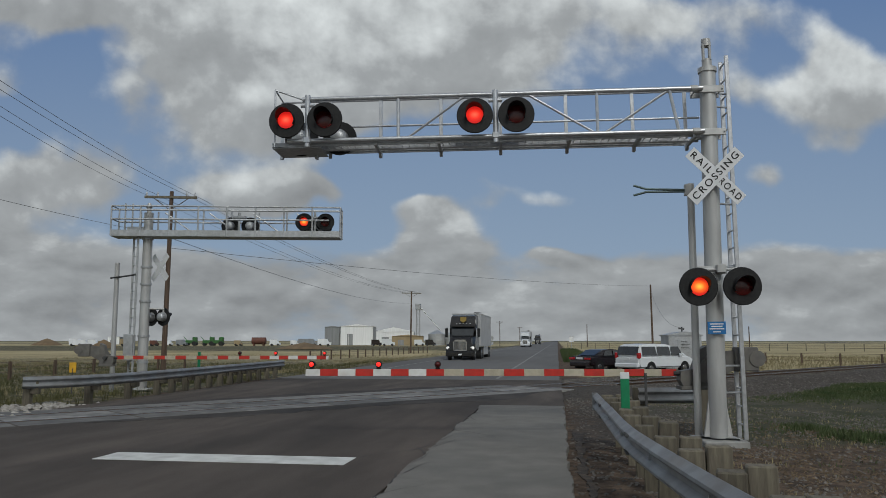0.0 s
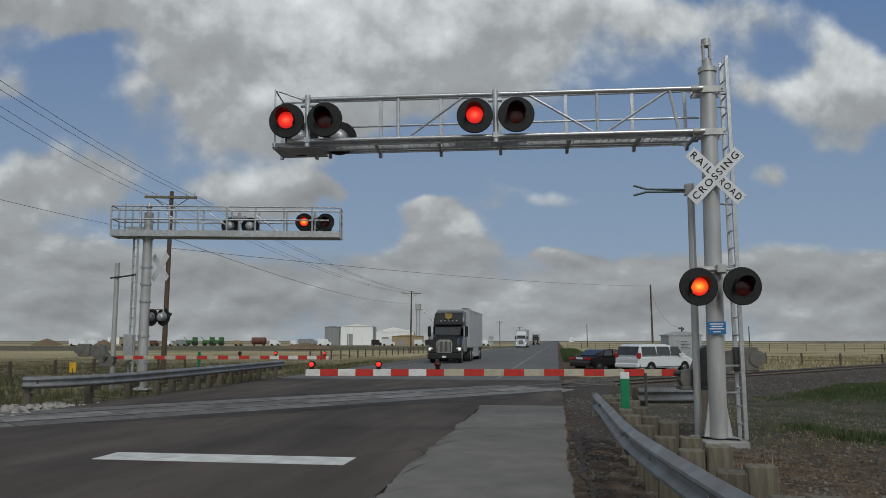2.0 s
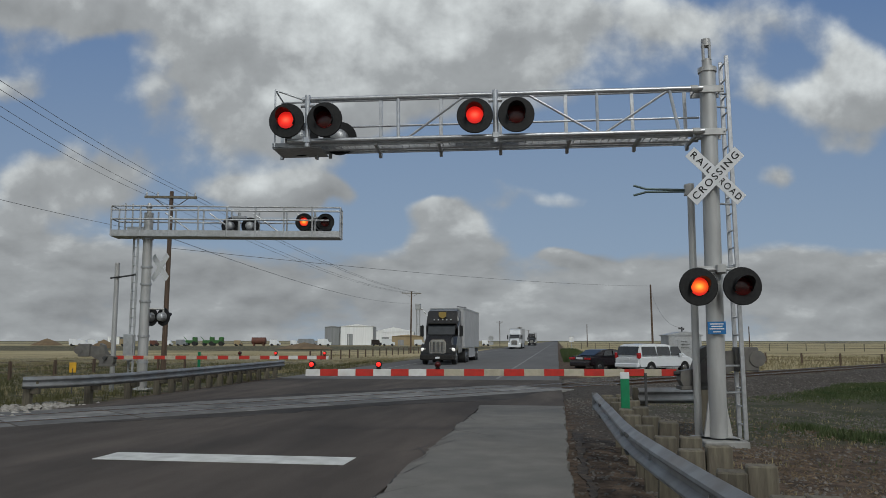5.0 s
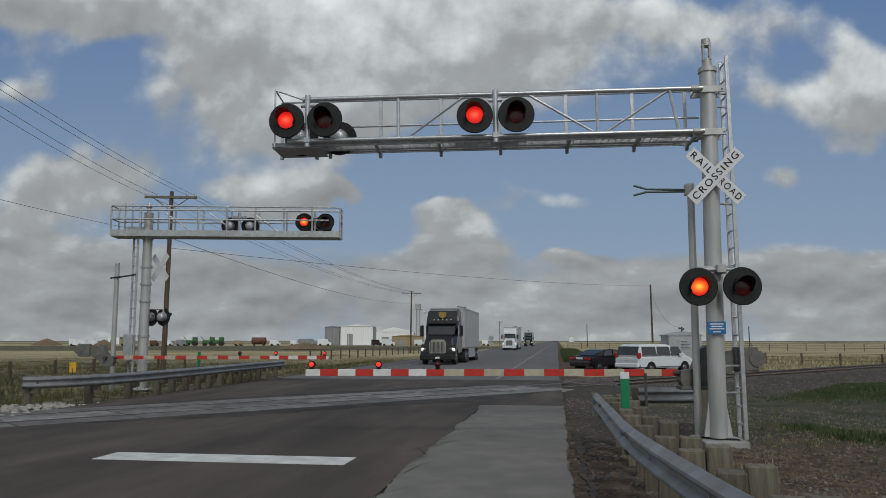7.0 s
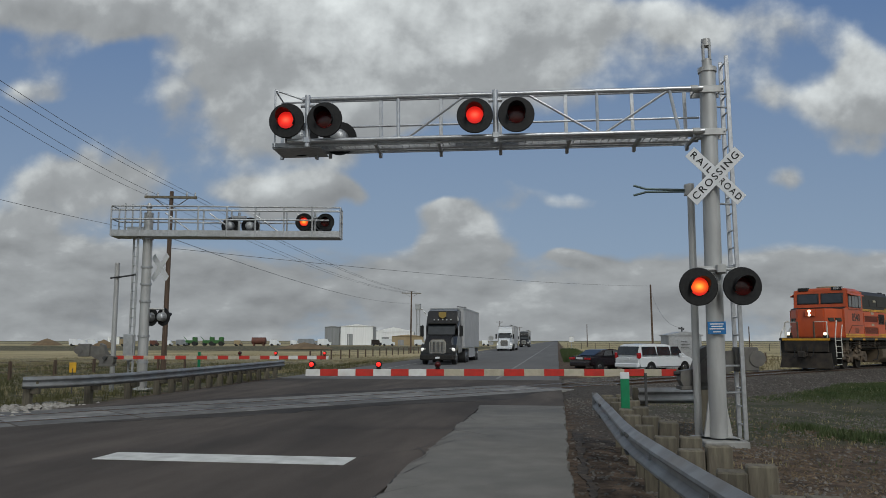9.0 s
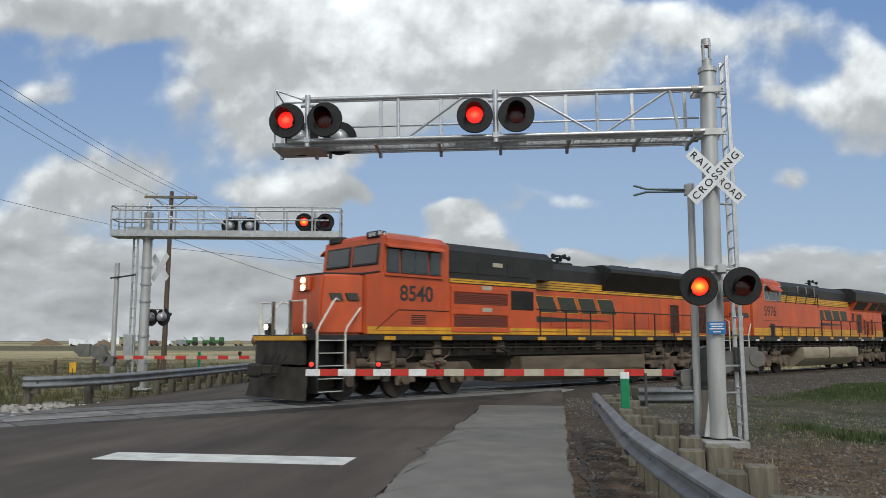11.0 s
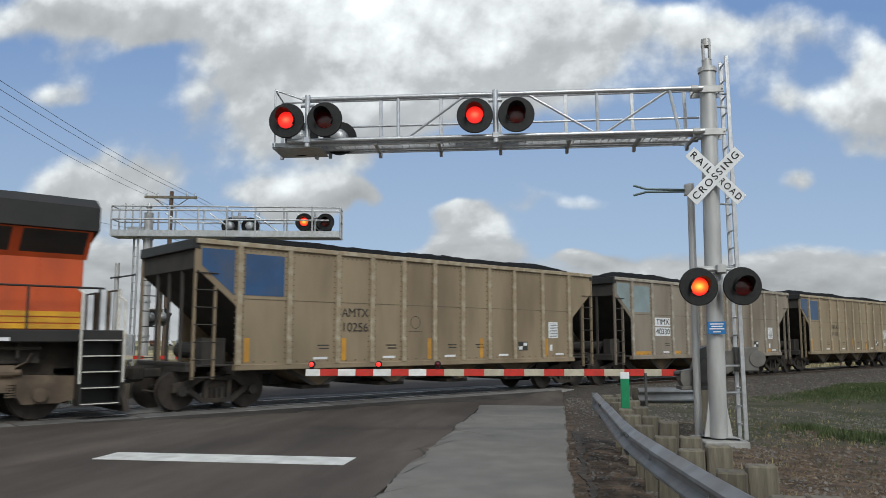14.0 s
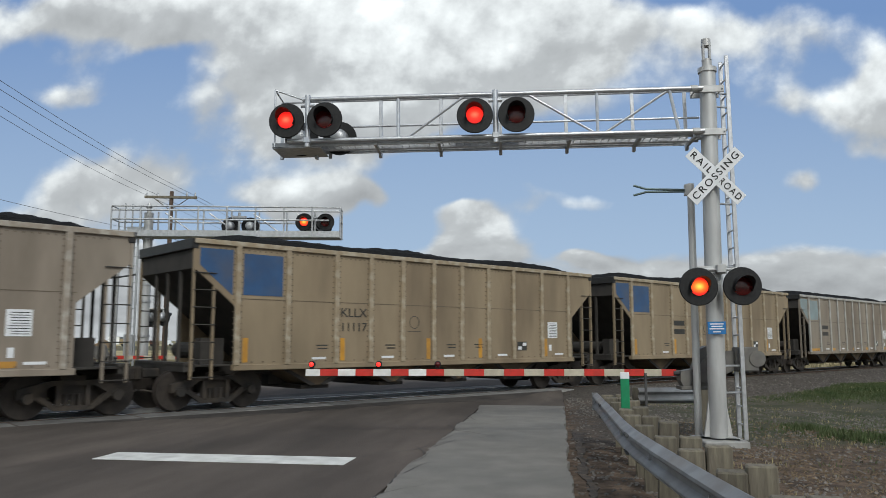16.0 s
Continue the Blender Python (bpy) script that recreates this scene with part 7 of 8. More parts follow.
parked_car("white minivan with dark windows parked beyond the track", Matrix.Translation(spot(0.272, 48, -0.31)) @ pose(0, 0, 0, 0, 0, -48), M["car_white"], "van")
parked_car("dark sedan parked beside the white minivan", Matrix.Translation(spot(0.208, 50.5, -0.31)) @ pose(0, 0, 0, 0, 0, -46), M["car_black"], "sedan")


# ---- poles and wires ----
def utility_pole(p, h, arm, lean, label, turn=0.0):
    u = thing("utility_pole", label, "utility pole", Matrix.Translation(p) @ pose(0, 0, 0, 0, lean, turn))
    bm = B()
    tube(bm, (0, 0, -0.5), (0, 0, h), 0.16, 0.11, seg=12)
    part("pole", bm, M["pole_wood"], u, smooth=True)
    if arm:
        bm = B()
        box(bm, -arm / 2, arm / 2, -0.17, -0.06, h - 0.42, h - 0.28, 0.01)
        part("crossarm", bm, M["wood"], u, "timber crossarm")
        bm = B()
        bar(bm, [(-arm * 0.32, -0.1, h - 0.42), (0, -0.12, h - 1.1), (arm * 0.32, -0.1, h - 0.42)], 0.025)
        part("brace", bm, M["wood"], u)
        for k, x in enumerate((-arm * 0.46, -arm * 0.25, arm * 0.3, arm * 0.46)):
            bm = B()
            tube(bm, (x, -0.12, h - 0.28), (x, -0.12, h - 0.06), 0.06, 0.03, seg=8)
            part("insulator", bm, M["galv"], u)
    return u


P1, P2, P3 = spot(-0.3575, 43, -0.5), spot(-0.0415, 135, -0.5), spot(0.269, 112, -0.5)
utility_pole(P1, 10.5, 2.9, 0.4, "brown timber utility pole with crossarm in the field", 12)
utility_pole(P2, 10.7, 3.4, 0.6, "timber utility pole with crossarm beside the highway", 10)
utility_pole(P3, 10.2, 0, -0.4, "bare timber utility pole beside the highway")
for u, d, h in ((0.073, 300, 9.5), (0.0985, 430, 9.5), (0.185, 260, 7.5), (0.11, 600, 10)):
    utility_pole(spot(u, d), h, 2.6 if u < 0.15 else 0, 0, "distant utility pole beside the highway")
utility_pole(spot(0.393, 190), 5.5, 0, 0, "thin far pole in the field")


M["cable"] = material("dull_grey_cable", (0.16, 0.16, 0.165), 0.6, 0, (0.12, 0.12, 0.125), 4)


def wire(a, b, sag, r=0.008):
    cu = B()
    pts = []
    for i in range(15):
        t = i / 14
        p = Vector(a).lerp(Vector(b), t)
        p.z -= sag * 4 * t * (1 - t)
        pts.append(tuple(p))
    bar(cu, pts, r, 5)
    tagged(part("overhead_wire", cu, M["cable"]), "thin sagging overhead wire between poles", "cable", "wires between the poles")


for k, x in enumerate((-1.3, -0.7, 0.9, 1.3)):
    a = P1 + Vector((x, 0.3 * x, 10.3))
    wire(a, P2 + Vector((x, 0, 10.5)), 1.0, 0.012)
    wire(a, spot(-0.9, 15, 9.6 + k * 0.28 - 0.5), 0.35, 0.009)
wire(P1 + Vector((0, 0, 7.3)), P3 + Vector((0, 0, 10.0)), 0.5, 0.014)
wire(P1 + Vector((0, 0, 8.0)), spot(-0.9, 20, 7.0), 0.2, 0.01)
wire(P2 + Vector((0, 0, 8.6)), P1 + Vector((0, 0, 7.9)), 1.0, 0.016)
wire(P3 + Vector((0, 0, 9.2)), spot(0.307, 53.5, 2.5), 1.2, 0.012)


# ---- farmyard on the horizon ----
M["barn_white"] = material("white_metal_siding", (0.86, 0.87, 0.88), 0.5, 0, (0.78, 0.79, 0.8), 0.4, stretch=(6, 6, 0.3))
M["barn_grey"] = material("grey_siding_and_shaded_ends", (0.3, 0.31, 0.32), 0.5, 0.2, (0.24, 0.25, 0.26), 0.4, stretch=(6, 6, 0.3))
M["barn_tan"] = material("tan_siding", (0.36, 0.28, 0.16), 0.6, 0, (0.3, 0.23, 0.13), 0.5)
M["rust"] = material("rust_red_tank", (0.16, 0.06, 0.04), 0.7, 0, (0.1, 0.045, 0.03), 0.6)
M["farm_green"] = material("green_machine_paint", (0.05, 0.16, 0.04), 0.5, 0, (0.04, 0.12, 0.03), 1)
M["soil"] = material("bare_soil", (0.2, 0.14, 0.08), 0.95, 0, (0.14, 0.1, 0.06), 0.5)


def barn(u, d, w, dep, h, rise, mat, end_mat, label, turn=0.0):
    b = thing("barn", label, "barn", Matrix.Translation(spot(u, d)) @ pose(0, 0, 0, 0, 0, YAW + turn))
    bm = B()
    box(bm, -w / 2, w / 2, -dep / 2, dep / 2, 0, h)
    part("wall", bm, mat, b)
    bm = B()
    prism(bm, [(-w / 2 - 0.4, h), (w / 2 + 0.4, h), (0, h + rise)], -dep / 2 - 0.3, dep / 2 + 0.3)
    part("roof", bm, mat, b)
    # white barns get grey end walls: the shaded side is put into the colour
    for s in (-1, 1):
        bm = B()
        box(bm, s * w / 2 - 0.05, s * w / 2 + 0.05, -dep / 2, dep / 2, 0.1, h - 0.1)
        part("end_wall", bm, end_mat, b)
    n = max(3, int(w / 3))
    for k in range(n + 1):
        bm = B()
        x = -w / 2 + w * k / n
        box(bm, x - 0.06, x + 0.06, -dep / 2 - 0.1, -dep / 2 + 0.05, 0, h)
        part("siding_rib", bm, mat, b)
    bm = B()
    box(bm, -w * 0.3, -w * 0.12, -dep / 2 - 0.08, -dep / 2 + 0.05, 0, h * 0.6)
    part("door", bm, M["barn_grey"], b)


barn(-0.108, 350, 14, 18, 8.2, 1.0, M["barn_white"], M["barn_grey"], "tall white metal barn on the horizon", 0)
# this grey block paints in the shade on the barn's left end
barn(-0.139, 352, 6.5, 16, 8.0, 0.5, M["barn_grey"], M["barn_grey"], "shaded grey end of the metal barn", 0)
barn(-0.062, 380, 19, 16, 6.2, 2.2, M["barn_white"], M["barn_grey"], "long low white barn on the horizon", 0)
barn(-0.045, 330, 13, 8, 3.9, 0.6, M["barn_tan"], M["barn_tan"], "tan farm shed in front of the barns", 0)
barn(-0.42, 420, 6, 5, 4.0, 0.2, M["barn_white"], M["barn_grey"], "small white farm trailer on the horizon", 0)
for u, w, mt in ((-0.47, 5, "barn_white"), (-0.46, 4, "barn_white"), (-0.448, 4, "barn_white"), (-0.352, 3, "barn_white"), (-0.335, 4, "barn_grey"), (-0.262, 3, "barn_tan"), (-0.215, 4, "barn_white"),
                 (-0.19, 3, "barn_white"), (-0.172, 8, "barn_grey"), (-0.152, 5, "barn_white"), (0.055, 3, "barn_white"), (-0.405, 5, "barn_tan"), (-0.37, 3, "rust"), (-0.085, 4, "car_black"), (-0.07, 5, "car_white"), (-0.03, 4, "car_white"), (-0.016, 4, "truck_black")):
    sh = thing("farm_vehicle", "distant pale farm vehicle parked in the yard", "vehicle", Matrix.Translation(spot(u, 300)) @ pose(0, 0, 0, 0, 0, YAW), "vehicles in the farmyard")
    bm = B()
    hh = 1.7 + (w % 3) * 0.3
    prism(bm, [(-w / 2, 0.4), (w / 2, 0.4), (w / 2, hh * 0.6), (w * 0.3, hh * 0.65), (w * 0.2, hh + 0.4), (-w / 2, hh + 0.4)], -1, 1)
    part("body", bm, M[mt], sh)
    bm = B()
    for x in (-w * 0.3, w * 0.3):
        tube(bm, (x, -1.05, 0.45), (x, 1.05, 0.45), 0.45, seg=12)
    part("wheel", bm, M["rubber"], sh)
tank = thing("storage_tank", "rust-red horizontal storage tank in the yard", "tank", Matrix.Translation(spot(-0.236, 300)) @ pose(0, 0, 0, 0, 0, YAW))
bm = B()
tube(bm, (-2.6, 0, 1.9), (2.6, 0, 1.9), 1.35, seg=18)
box(bm, -2.0, -1.6, -1, 1, 0, 1.2)
box(bm, 1.6, 2.0, -1, 1, 0, 1.2)
part("shell", bm, M["rust"], tank, smooth=True)
for u in (-0.322, -0.3, -0.288):
    tr = thing("tractor", "green farm machine parked in the yard", "tractor", Matrix.Translation(spot(u, 310)) @ pose(0, 0, 0, 0, 0, YAW), "machines in the farmyard")
    bm = B()
    box(bm, -2.4, 0.6, -1, 1, 0.9, 2.2, 0.2)
    box(bm, 0.4, 2.0, -1, 1, 1.0, 3.4, 0.2)
    bar(bm, [(-2, 0, 2.2), (-3.4, 0, 3.6)], 0.12)
    part("body", bm, M["farm_green"], tr)
    bm = B()
    tube(bm, (1.2, -1.3, 0.9), (1.2, 1.3, 0.9), 0.9, seg=14)
    tube(bm, (-1.7, -1.2, 0.6), (-1.7, 1.2, 0.6), 0.6, seg=14)
    part("wheel", bm, M["rubber"], tr)
leg = thing("grain_elevator", "slim lattice grain elevator leg behind the barns", "grain elevator", Matrix.Translation(spot(-0.032, 330)))
bm = B()
for x, y in ((-0.7, -0.7), (0.7, -0.7), (0.7, 0.7), (-0.7, 0.7)):
    tube(bm, (x, y, 0), (x, y, 16), 0.12, seg=6)
for k in range(8):
    for a, b in (((-0.7, -0.7), (0.7, -0.7)), ((0.7, 0.7), (-0.7, 0.7)), ((0.7, -0.7), (0.7, 0.7))):
        tube(bm, (*a, k * 2), (*b, k * 2 + 2), 0.07, seg=5)
box(bm, -1.1, 1.1, -1, 1, 15.2, 17.5)
part("tower", bm, M["galv"], leg)
bm = B()
tube(bm, (0.5, 0, 16.5), (10, 0, 6), 0.22, seg=8)
part("spout", bm, M["galv"], leg)
for u, r, h in ((-0.008, 3.6, 4.8), (0.012, 3.0, 4.4)):
    gb = thing("grain_bin", "ribbed steel grain bin with conical roof", "grain bin", Matrix.Translation(spot(u, 330)), "grain bins by the elevator")
    bm = B()
    for k in range(6):
        tube(bm, (0, 0, k * h / 6), (0, 0, (k + 0.9) * h / 6), r, seg=24)
    part("wall", bm, M["galv"], gb)
    bm = B()
    tube(bm, (0, 0, h), (0, 0, h + 1.6), r + 0.1, 0.3, seg=24)
    part("roof", bm, M["galv"], gb)


def mound(u, d, r, h):
    bm = B()
    rings = []
    for k in range(7):
        t = k / 6
        rings.append([bm.verts.new((r * (1 - t) * math.cos(a) * (1 + 0.2 * noise.noise((a, t, u))), r * 0.6 * (1 - t) * math.sin(a), h * t ** 0.8)) for a in [i * math.pi / 10 for i in range(20)]])
    for a, b in zip(rings, rings[1:]):
        for i in range(20):
            bm.faces.new((a[i], a[(i + 1) % 20], b[(i + 1) % 20], b[i]))
    ob = part("soil_mound", bm, M["soil"], None, m=Matrix.Translation(spot(u, d)))
    tagged(ob, "low mound of bare brown soil in the field", "mound", "soil mounds in the field")


mound(-0.508, 330, 7, 3.0)
mound(-0.178, 190, 7, 1.6)
mound(-0.435, 220, 4, 2.4)
# road signs
rs = thing("road_sign", "pale road sign on a post beside the highway", "sign", Matrix.Translation(spot(0.165, 190)) @ pose(0, 0, 0, 0, 0, YAW))
bm = B()
box(bm, -0.06, 0.06, -0.04, 0.04, 0, 3.0)
part("post", bm, M["galv"], rs)
bm = B()
box(bm, -0.55, 0.55, -0.06, -0.04, 1.7, 3.0, 0.05)
part("plate", bm, M["sign_white"], rs)
back = thing("road_sign", "round grey back of a railway warning sign", "sign", Matrix.Translation(spot(0.0615, 150)) @ pose(0, 0, 0, 0, 0, YAW))
bm = B()
tube(bm, (0, 0.02, 2.5), (0, -0.02, 2.5), 0.5, seg=20)
box(bm, -0.45, 0.45, -0.02, 0.02, 1.2, 1.85)
part("plate", bm, M["galv"], back)
bm = B()
box(bm, -0.05, 0.05, 0.02, 0.08, 0, 3.0)
part("post", bm, M["galv"], back)
arm = thing("street_lamp", "thin lamp arm reaching in over the field", "street lamp", Matrix.Translation(spot(-0.62, 60)))
bm = B()
bar(bm, [(0, 0, -0.5), (0, 0, 2.4), (3.2, 0, 3.05)], 0.06)
part("pole", bm, M["galv"], arm)


def fence(a, b, step, h, rails, label, mat):
    f = thing("fence", label, "fence")
    n = int((b - a).length / step)
    bm = B()
    box(bm, -0.07, 0.07, -0.07, 0.07, -0.3, h)
    pm = mesh_of("post", bm, mat)
    for i in range(n + 1):
        p = a.lerp(b, i / n)
        part("post", pm, None, f, m=Matrix.Translation((p.x, p.y, p.z)))
    for z in rails:
        bm = B()
        tube(bm, a + Vector((0, 0, z)), b + Vector((0, 0, z)), 0.05 if h > 1.2 else 0.012, seg=5)
        part("rail", bm, mat, f)


fence(spot(0.16, 190, -0.4), spot(0.62, 150, -0.4), 3.4, 1.45, (0.5, 0.95, 1.4), "pale pipe livestock fence across the dry field", M["wood"])
fence(spot(0.37, 75, -0.5), spot(0.62, 62, -0.5), 3.0, 1.05, (0.4, 0.7, 1.0), "wire fence on thin stakes along the field", M["pole_wood"])
fence(spot(-0.17, 85, -0.45), spot(-0.02, 140, -0.45), 3.2, 1.0, (0.4, 0.7, 0.95), "wire fence on thin stakes beside the highway", M["pole_wood"])
fence(spot(-0.62, 40, -0.5), spot(-0.33, 60, -0.5), 3.2, 1.0, (0.4, 0.7, 0.95), "wire fence on thin stakes in the far field", M["pole_wood"])


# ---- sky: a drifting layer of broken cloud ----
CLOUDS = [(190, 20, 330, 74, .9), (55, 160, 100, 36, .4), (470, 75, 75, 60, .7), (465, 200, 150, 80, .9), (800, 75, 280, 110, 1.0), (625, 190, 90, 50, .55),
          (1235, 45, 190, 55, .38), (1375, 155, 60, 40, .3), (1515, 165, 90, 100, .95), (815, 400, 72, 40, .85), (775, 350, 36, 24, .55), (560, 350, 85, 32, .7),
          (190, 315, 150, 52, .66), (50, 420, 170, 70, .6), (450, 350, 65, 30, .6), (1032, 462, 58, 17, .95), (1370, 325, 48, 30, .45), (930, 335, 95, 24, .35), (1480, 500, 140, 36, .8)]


def sky_layer():
    h, reach = 620.0, 4850.0
    rows, cols = 170, 260
    a0 = radians(YAW)
    pitch, foc = radians(6.744), 1370.0
    vs, cov, lum, tex = [], [], [], []
    for j in range(rows + 1):
        e = -0.6 + (38 + 0.6) * (j / rows) ** 1.15
        for i in range(cols + 1):
            az = radians(-50 + 100 * i / cols)
            # meet the ray with the layer's domed surface
            t = math.tan(radians(max(e, 0.02)))
            r = reach * reach / (2 * h) * (-t + math.sqrt(t * t + 4 * h * h / (reach * reach)))
            z = r * math.tan(radians(e))
            d = Vector((math.sin(az) * r, math.cos(az) * r, z))
            vs.append((d.x * math.cos(a0) - d.y * math.sin(a0), d.x * math.sin(a0) + d.y * math.cos(a0), z + EYE_H))
            dep = d.y * math.cos(pitch) + d.z * math.sin(pitch)
            px = 784 + foc * d.x / dep
            py = 441 - foc * (d.z * math.cos(pitch) - d.y * math.sin(pitch)) / dep
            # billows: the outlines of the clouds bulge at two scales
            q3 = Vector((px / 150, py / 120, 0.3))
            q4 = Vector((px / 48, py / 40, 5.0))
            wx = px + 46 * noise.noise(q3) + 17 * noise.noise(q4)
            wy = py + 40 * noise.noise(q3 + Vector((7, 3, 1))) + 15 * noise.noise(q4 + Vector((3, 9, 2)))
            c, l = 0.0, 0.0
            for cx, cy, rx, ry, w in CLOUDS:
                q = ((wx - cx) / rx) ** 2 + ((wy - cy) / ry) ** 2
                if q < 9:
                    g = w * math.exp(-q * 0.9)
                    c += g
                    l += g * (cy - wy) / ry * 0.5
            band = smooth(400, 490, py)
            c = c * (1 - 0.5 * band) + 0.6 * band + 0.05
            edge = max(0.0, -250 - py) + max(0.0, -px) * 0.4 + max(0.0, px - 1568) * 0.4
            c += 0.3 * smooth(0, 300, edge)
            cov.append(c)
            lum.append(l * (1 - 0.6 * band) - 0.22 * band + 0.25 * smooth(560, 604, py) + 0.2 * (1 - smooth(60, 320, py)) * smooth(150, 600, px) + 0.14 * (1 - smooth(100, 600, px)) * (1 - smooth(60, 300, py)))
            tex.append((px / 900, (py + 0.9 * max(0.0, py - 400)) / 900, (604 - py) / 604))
    n = cols + 1
    fs = [(j * n + i, (j + 1) * n + i, (j + 1) * n + i + 1, j * n + i + 1) for j in range(rows) for i in range(cols)]
    me = bpy.data.meshes.new("sky_backdrop")
    me.from_pydata(vs, [], fs)
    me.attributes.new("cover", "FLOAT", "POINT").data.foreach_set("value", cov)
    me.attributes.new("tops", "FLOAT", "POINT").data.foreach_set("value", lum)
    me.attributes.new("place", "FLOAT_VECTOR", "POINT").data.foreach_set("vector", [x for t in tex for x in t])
    for p in me.polygons:
        p.use_smooth = True
    m = bpy.data.materials.new("broken_cloud_sky")
    m.use_nodes = True
    nt = m.node_tree
    nt.nodes.clear()

    def N(kind, **kw):
        nd = nt.nodes.new("ShaderNode" + kind)
        for k, v in kw.items():
            nd.inputs[k].default_value = v
        return nd

    def attr(name):
        nd = nt.nodes.new("ShaderNodeAttribute")
        nd.attribute_name = name
        return nd

    def op(kind, a, b, c=None):
        nd = nt.nodes.new("ShaderNodeMath")
        nd.operation = kind
        for k, v in enumerate((a, b, c)):
            if v is None:
                continue
            if isinstance(v, (int, float)):
                nd.inputs[k].default_value = v
            else:
                nt.links.new(v, nd.inputs[k])
        return nd.outputs[0]
    place = attr("place").outputs["Vector"]
    n1 = N("TexNoise", Scale=3.7, Detail=11.0, Roughness=0.52, Distortion=0.05)
    n2 = N("TexNoise", Scale=9.0, Detail=6.0, Roughness=0.5)
    n3 = N("TexNoise", Scale=2.2, Detail=4.0)
    flat = nt.nodes.new("ShaderNodeVectorMath")
    flat.operation = "MULTIPLY"
    flat.inputs[1].default_value = (1, 1.1, 0)
    nt.links.new(place, flat.inputs[0])
    for nd in (n1, n2, n3):
        nt.links.new(flat.outputs["Vector"], nd.inputs["Vector"])
    sh = nt.nodes.new("ShaderNodeVectorMath")
    sh.inputs[1].default_value = (-0.012, -0.04, 0)
    nt.links.new(flat.outputs["Vector"], sh.inputs[0])
    n1b = N("TexNoise", Scale=3.7, Detail=11.0, Roughness=0.52, Distortion=0.05)
    nt.links.new(sh.outputs["Vector"], n1b.inputs["Vector"])
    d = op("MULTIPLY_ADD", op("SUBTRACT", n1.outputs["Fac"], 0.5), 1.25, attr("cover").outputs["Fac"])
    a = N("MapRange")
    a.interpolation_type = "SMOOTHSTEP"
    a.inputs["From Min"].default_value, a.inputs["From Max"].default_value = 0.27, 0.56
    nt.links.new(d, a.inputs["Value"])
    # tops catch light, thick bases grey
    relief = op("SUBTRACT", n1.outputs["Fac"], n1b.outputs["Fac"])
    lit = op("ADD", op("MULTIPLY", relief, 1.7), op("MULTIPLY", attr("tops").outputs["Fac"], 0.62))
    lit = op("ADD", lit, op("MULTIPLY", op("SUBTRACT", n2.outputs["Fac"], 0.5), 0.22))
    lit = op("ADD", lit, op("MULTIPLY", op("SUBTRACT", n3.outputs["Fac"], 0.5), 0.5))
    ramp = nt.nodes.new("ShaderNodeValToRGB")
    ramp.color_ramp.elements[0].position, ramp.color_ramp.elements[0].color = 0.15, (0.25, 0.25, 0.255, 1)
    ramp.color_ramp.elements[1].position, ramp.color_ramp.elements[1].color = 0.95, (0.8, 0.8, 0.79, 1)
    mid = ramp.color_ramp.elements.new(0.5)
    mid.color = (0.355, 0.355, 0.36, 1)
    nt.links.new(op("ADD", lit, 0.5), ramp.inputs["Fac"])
    sep = nt.nodes.new("ShaderNodeSeparateXYZ")
    nt.links.new(place, sep.inputs[0])
    blue = nt.nodes.new("ShaderNodeValToRGB")
    blue.color_ramp.elements[0].position, blue.color_ramp.elements[0].color = 0.0, (0.3, 0.37, 0.46, 1)
    blue.color_ramp.elements[1].position, blue.color_ramp.elements[1].color = 1.0, (0.125, 0.195, 0.35, 1)
    mr = N("MapRange")
    mr.inputs["From Min"].default_value, mr.inputs["From Max"].default_value = 0.0, 1.0
    nt.links.new(sep.outputs["Z"], mr.inputs["Value"])
    nt.links.new(mr.outputs["Result"], blue.inputs["Fac"])
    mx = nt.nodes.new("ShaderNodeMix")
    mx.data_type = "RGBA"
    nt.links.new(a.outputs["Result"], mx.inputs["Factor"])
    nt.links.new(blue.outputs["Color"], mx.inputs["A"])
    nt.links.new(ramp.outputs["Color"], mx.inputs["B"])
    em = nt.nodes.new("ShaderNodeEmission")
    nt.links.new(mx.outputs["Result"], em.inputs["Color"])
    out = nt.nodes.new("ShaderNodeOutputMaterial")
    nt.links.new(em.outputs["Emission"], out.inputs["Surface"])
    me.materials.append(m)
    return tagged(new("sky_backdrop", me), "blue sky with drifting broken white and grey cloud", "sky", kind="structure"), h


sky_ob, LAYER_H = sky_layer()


def sky_rows():
    a = radians(YAW)
    vx, vy = 0.0142 * LAYER_H, 0.0077 * LAYER_H
    wx, wy = vx * math.cos(a) - vy * math.sin(a), vx * math.sin(a) + vy * math.cos(a)
    return [(t, pose(wx * (t - 7), wy * (t - 7), 0)) for t in (0, 4, 8, 12, 16)]


# ---- grass, weeds, loose stones ----
def leaf_material(name, c1, c2):
    m = material(name, c1, 0.8, 0, c2, 0.8, 4, spec=0.2)
    return m


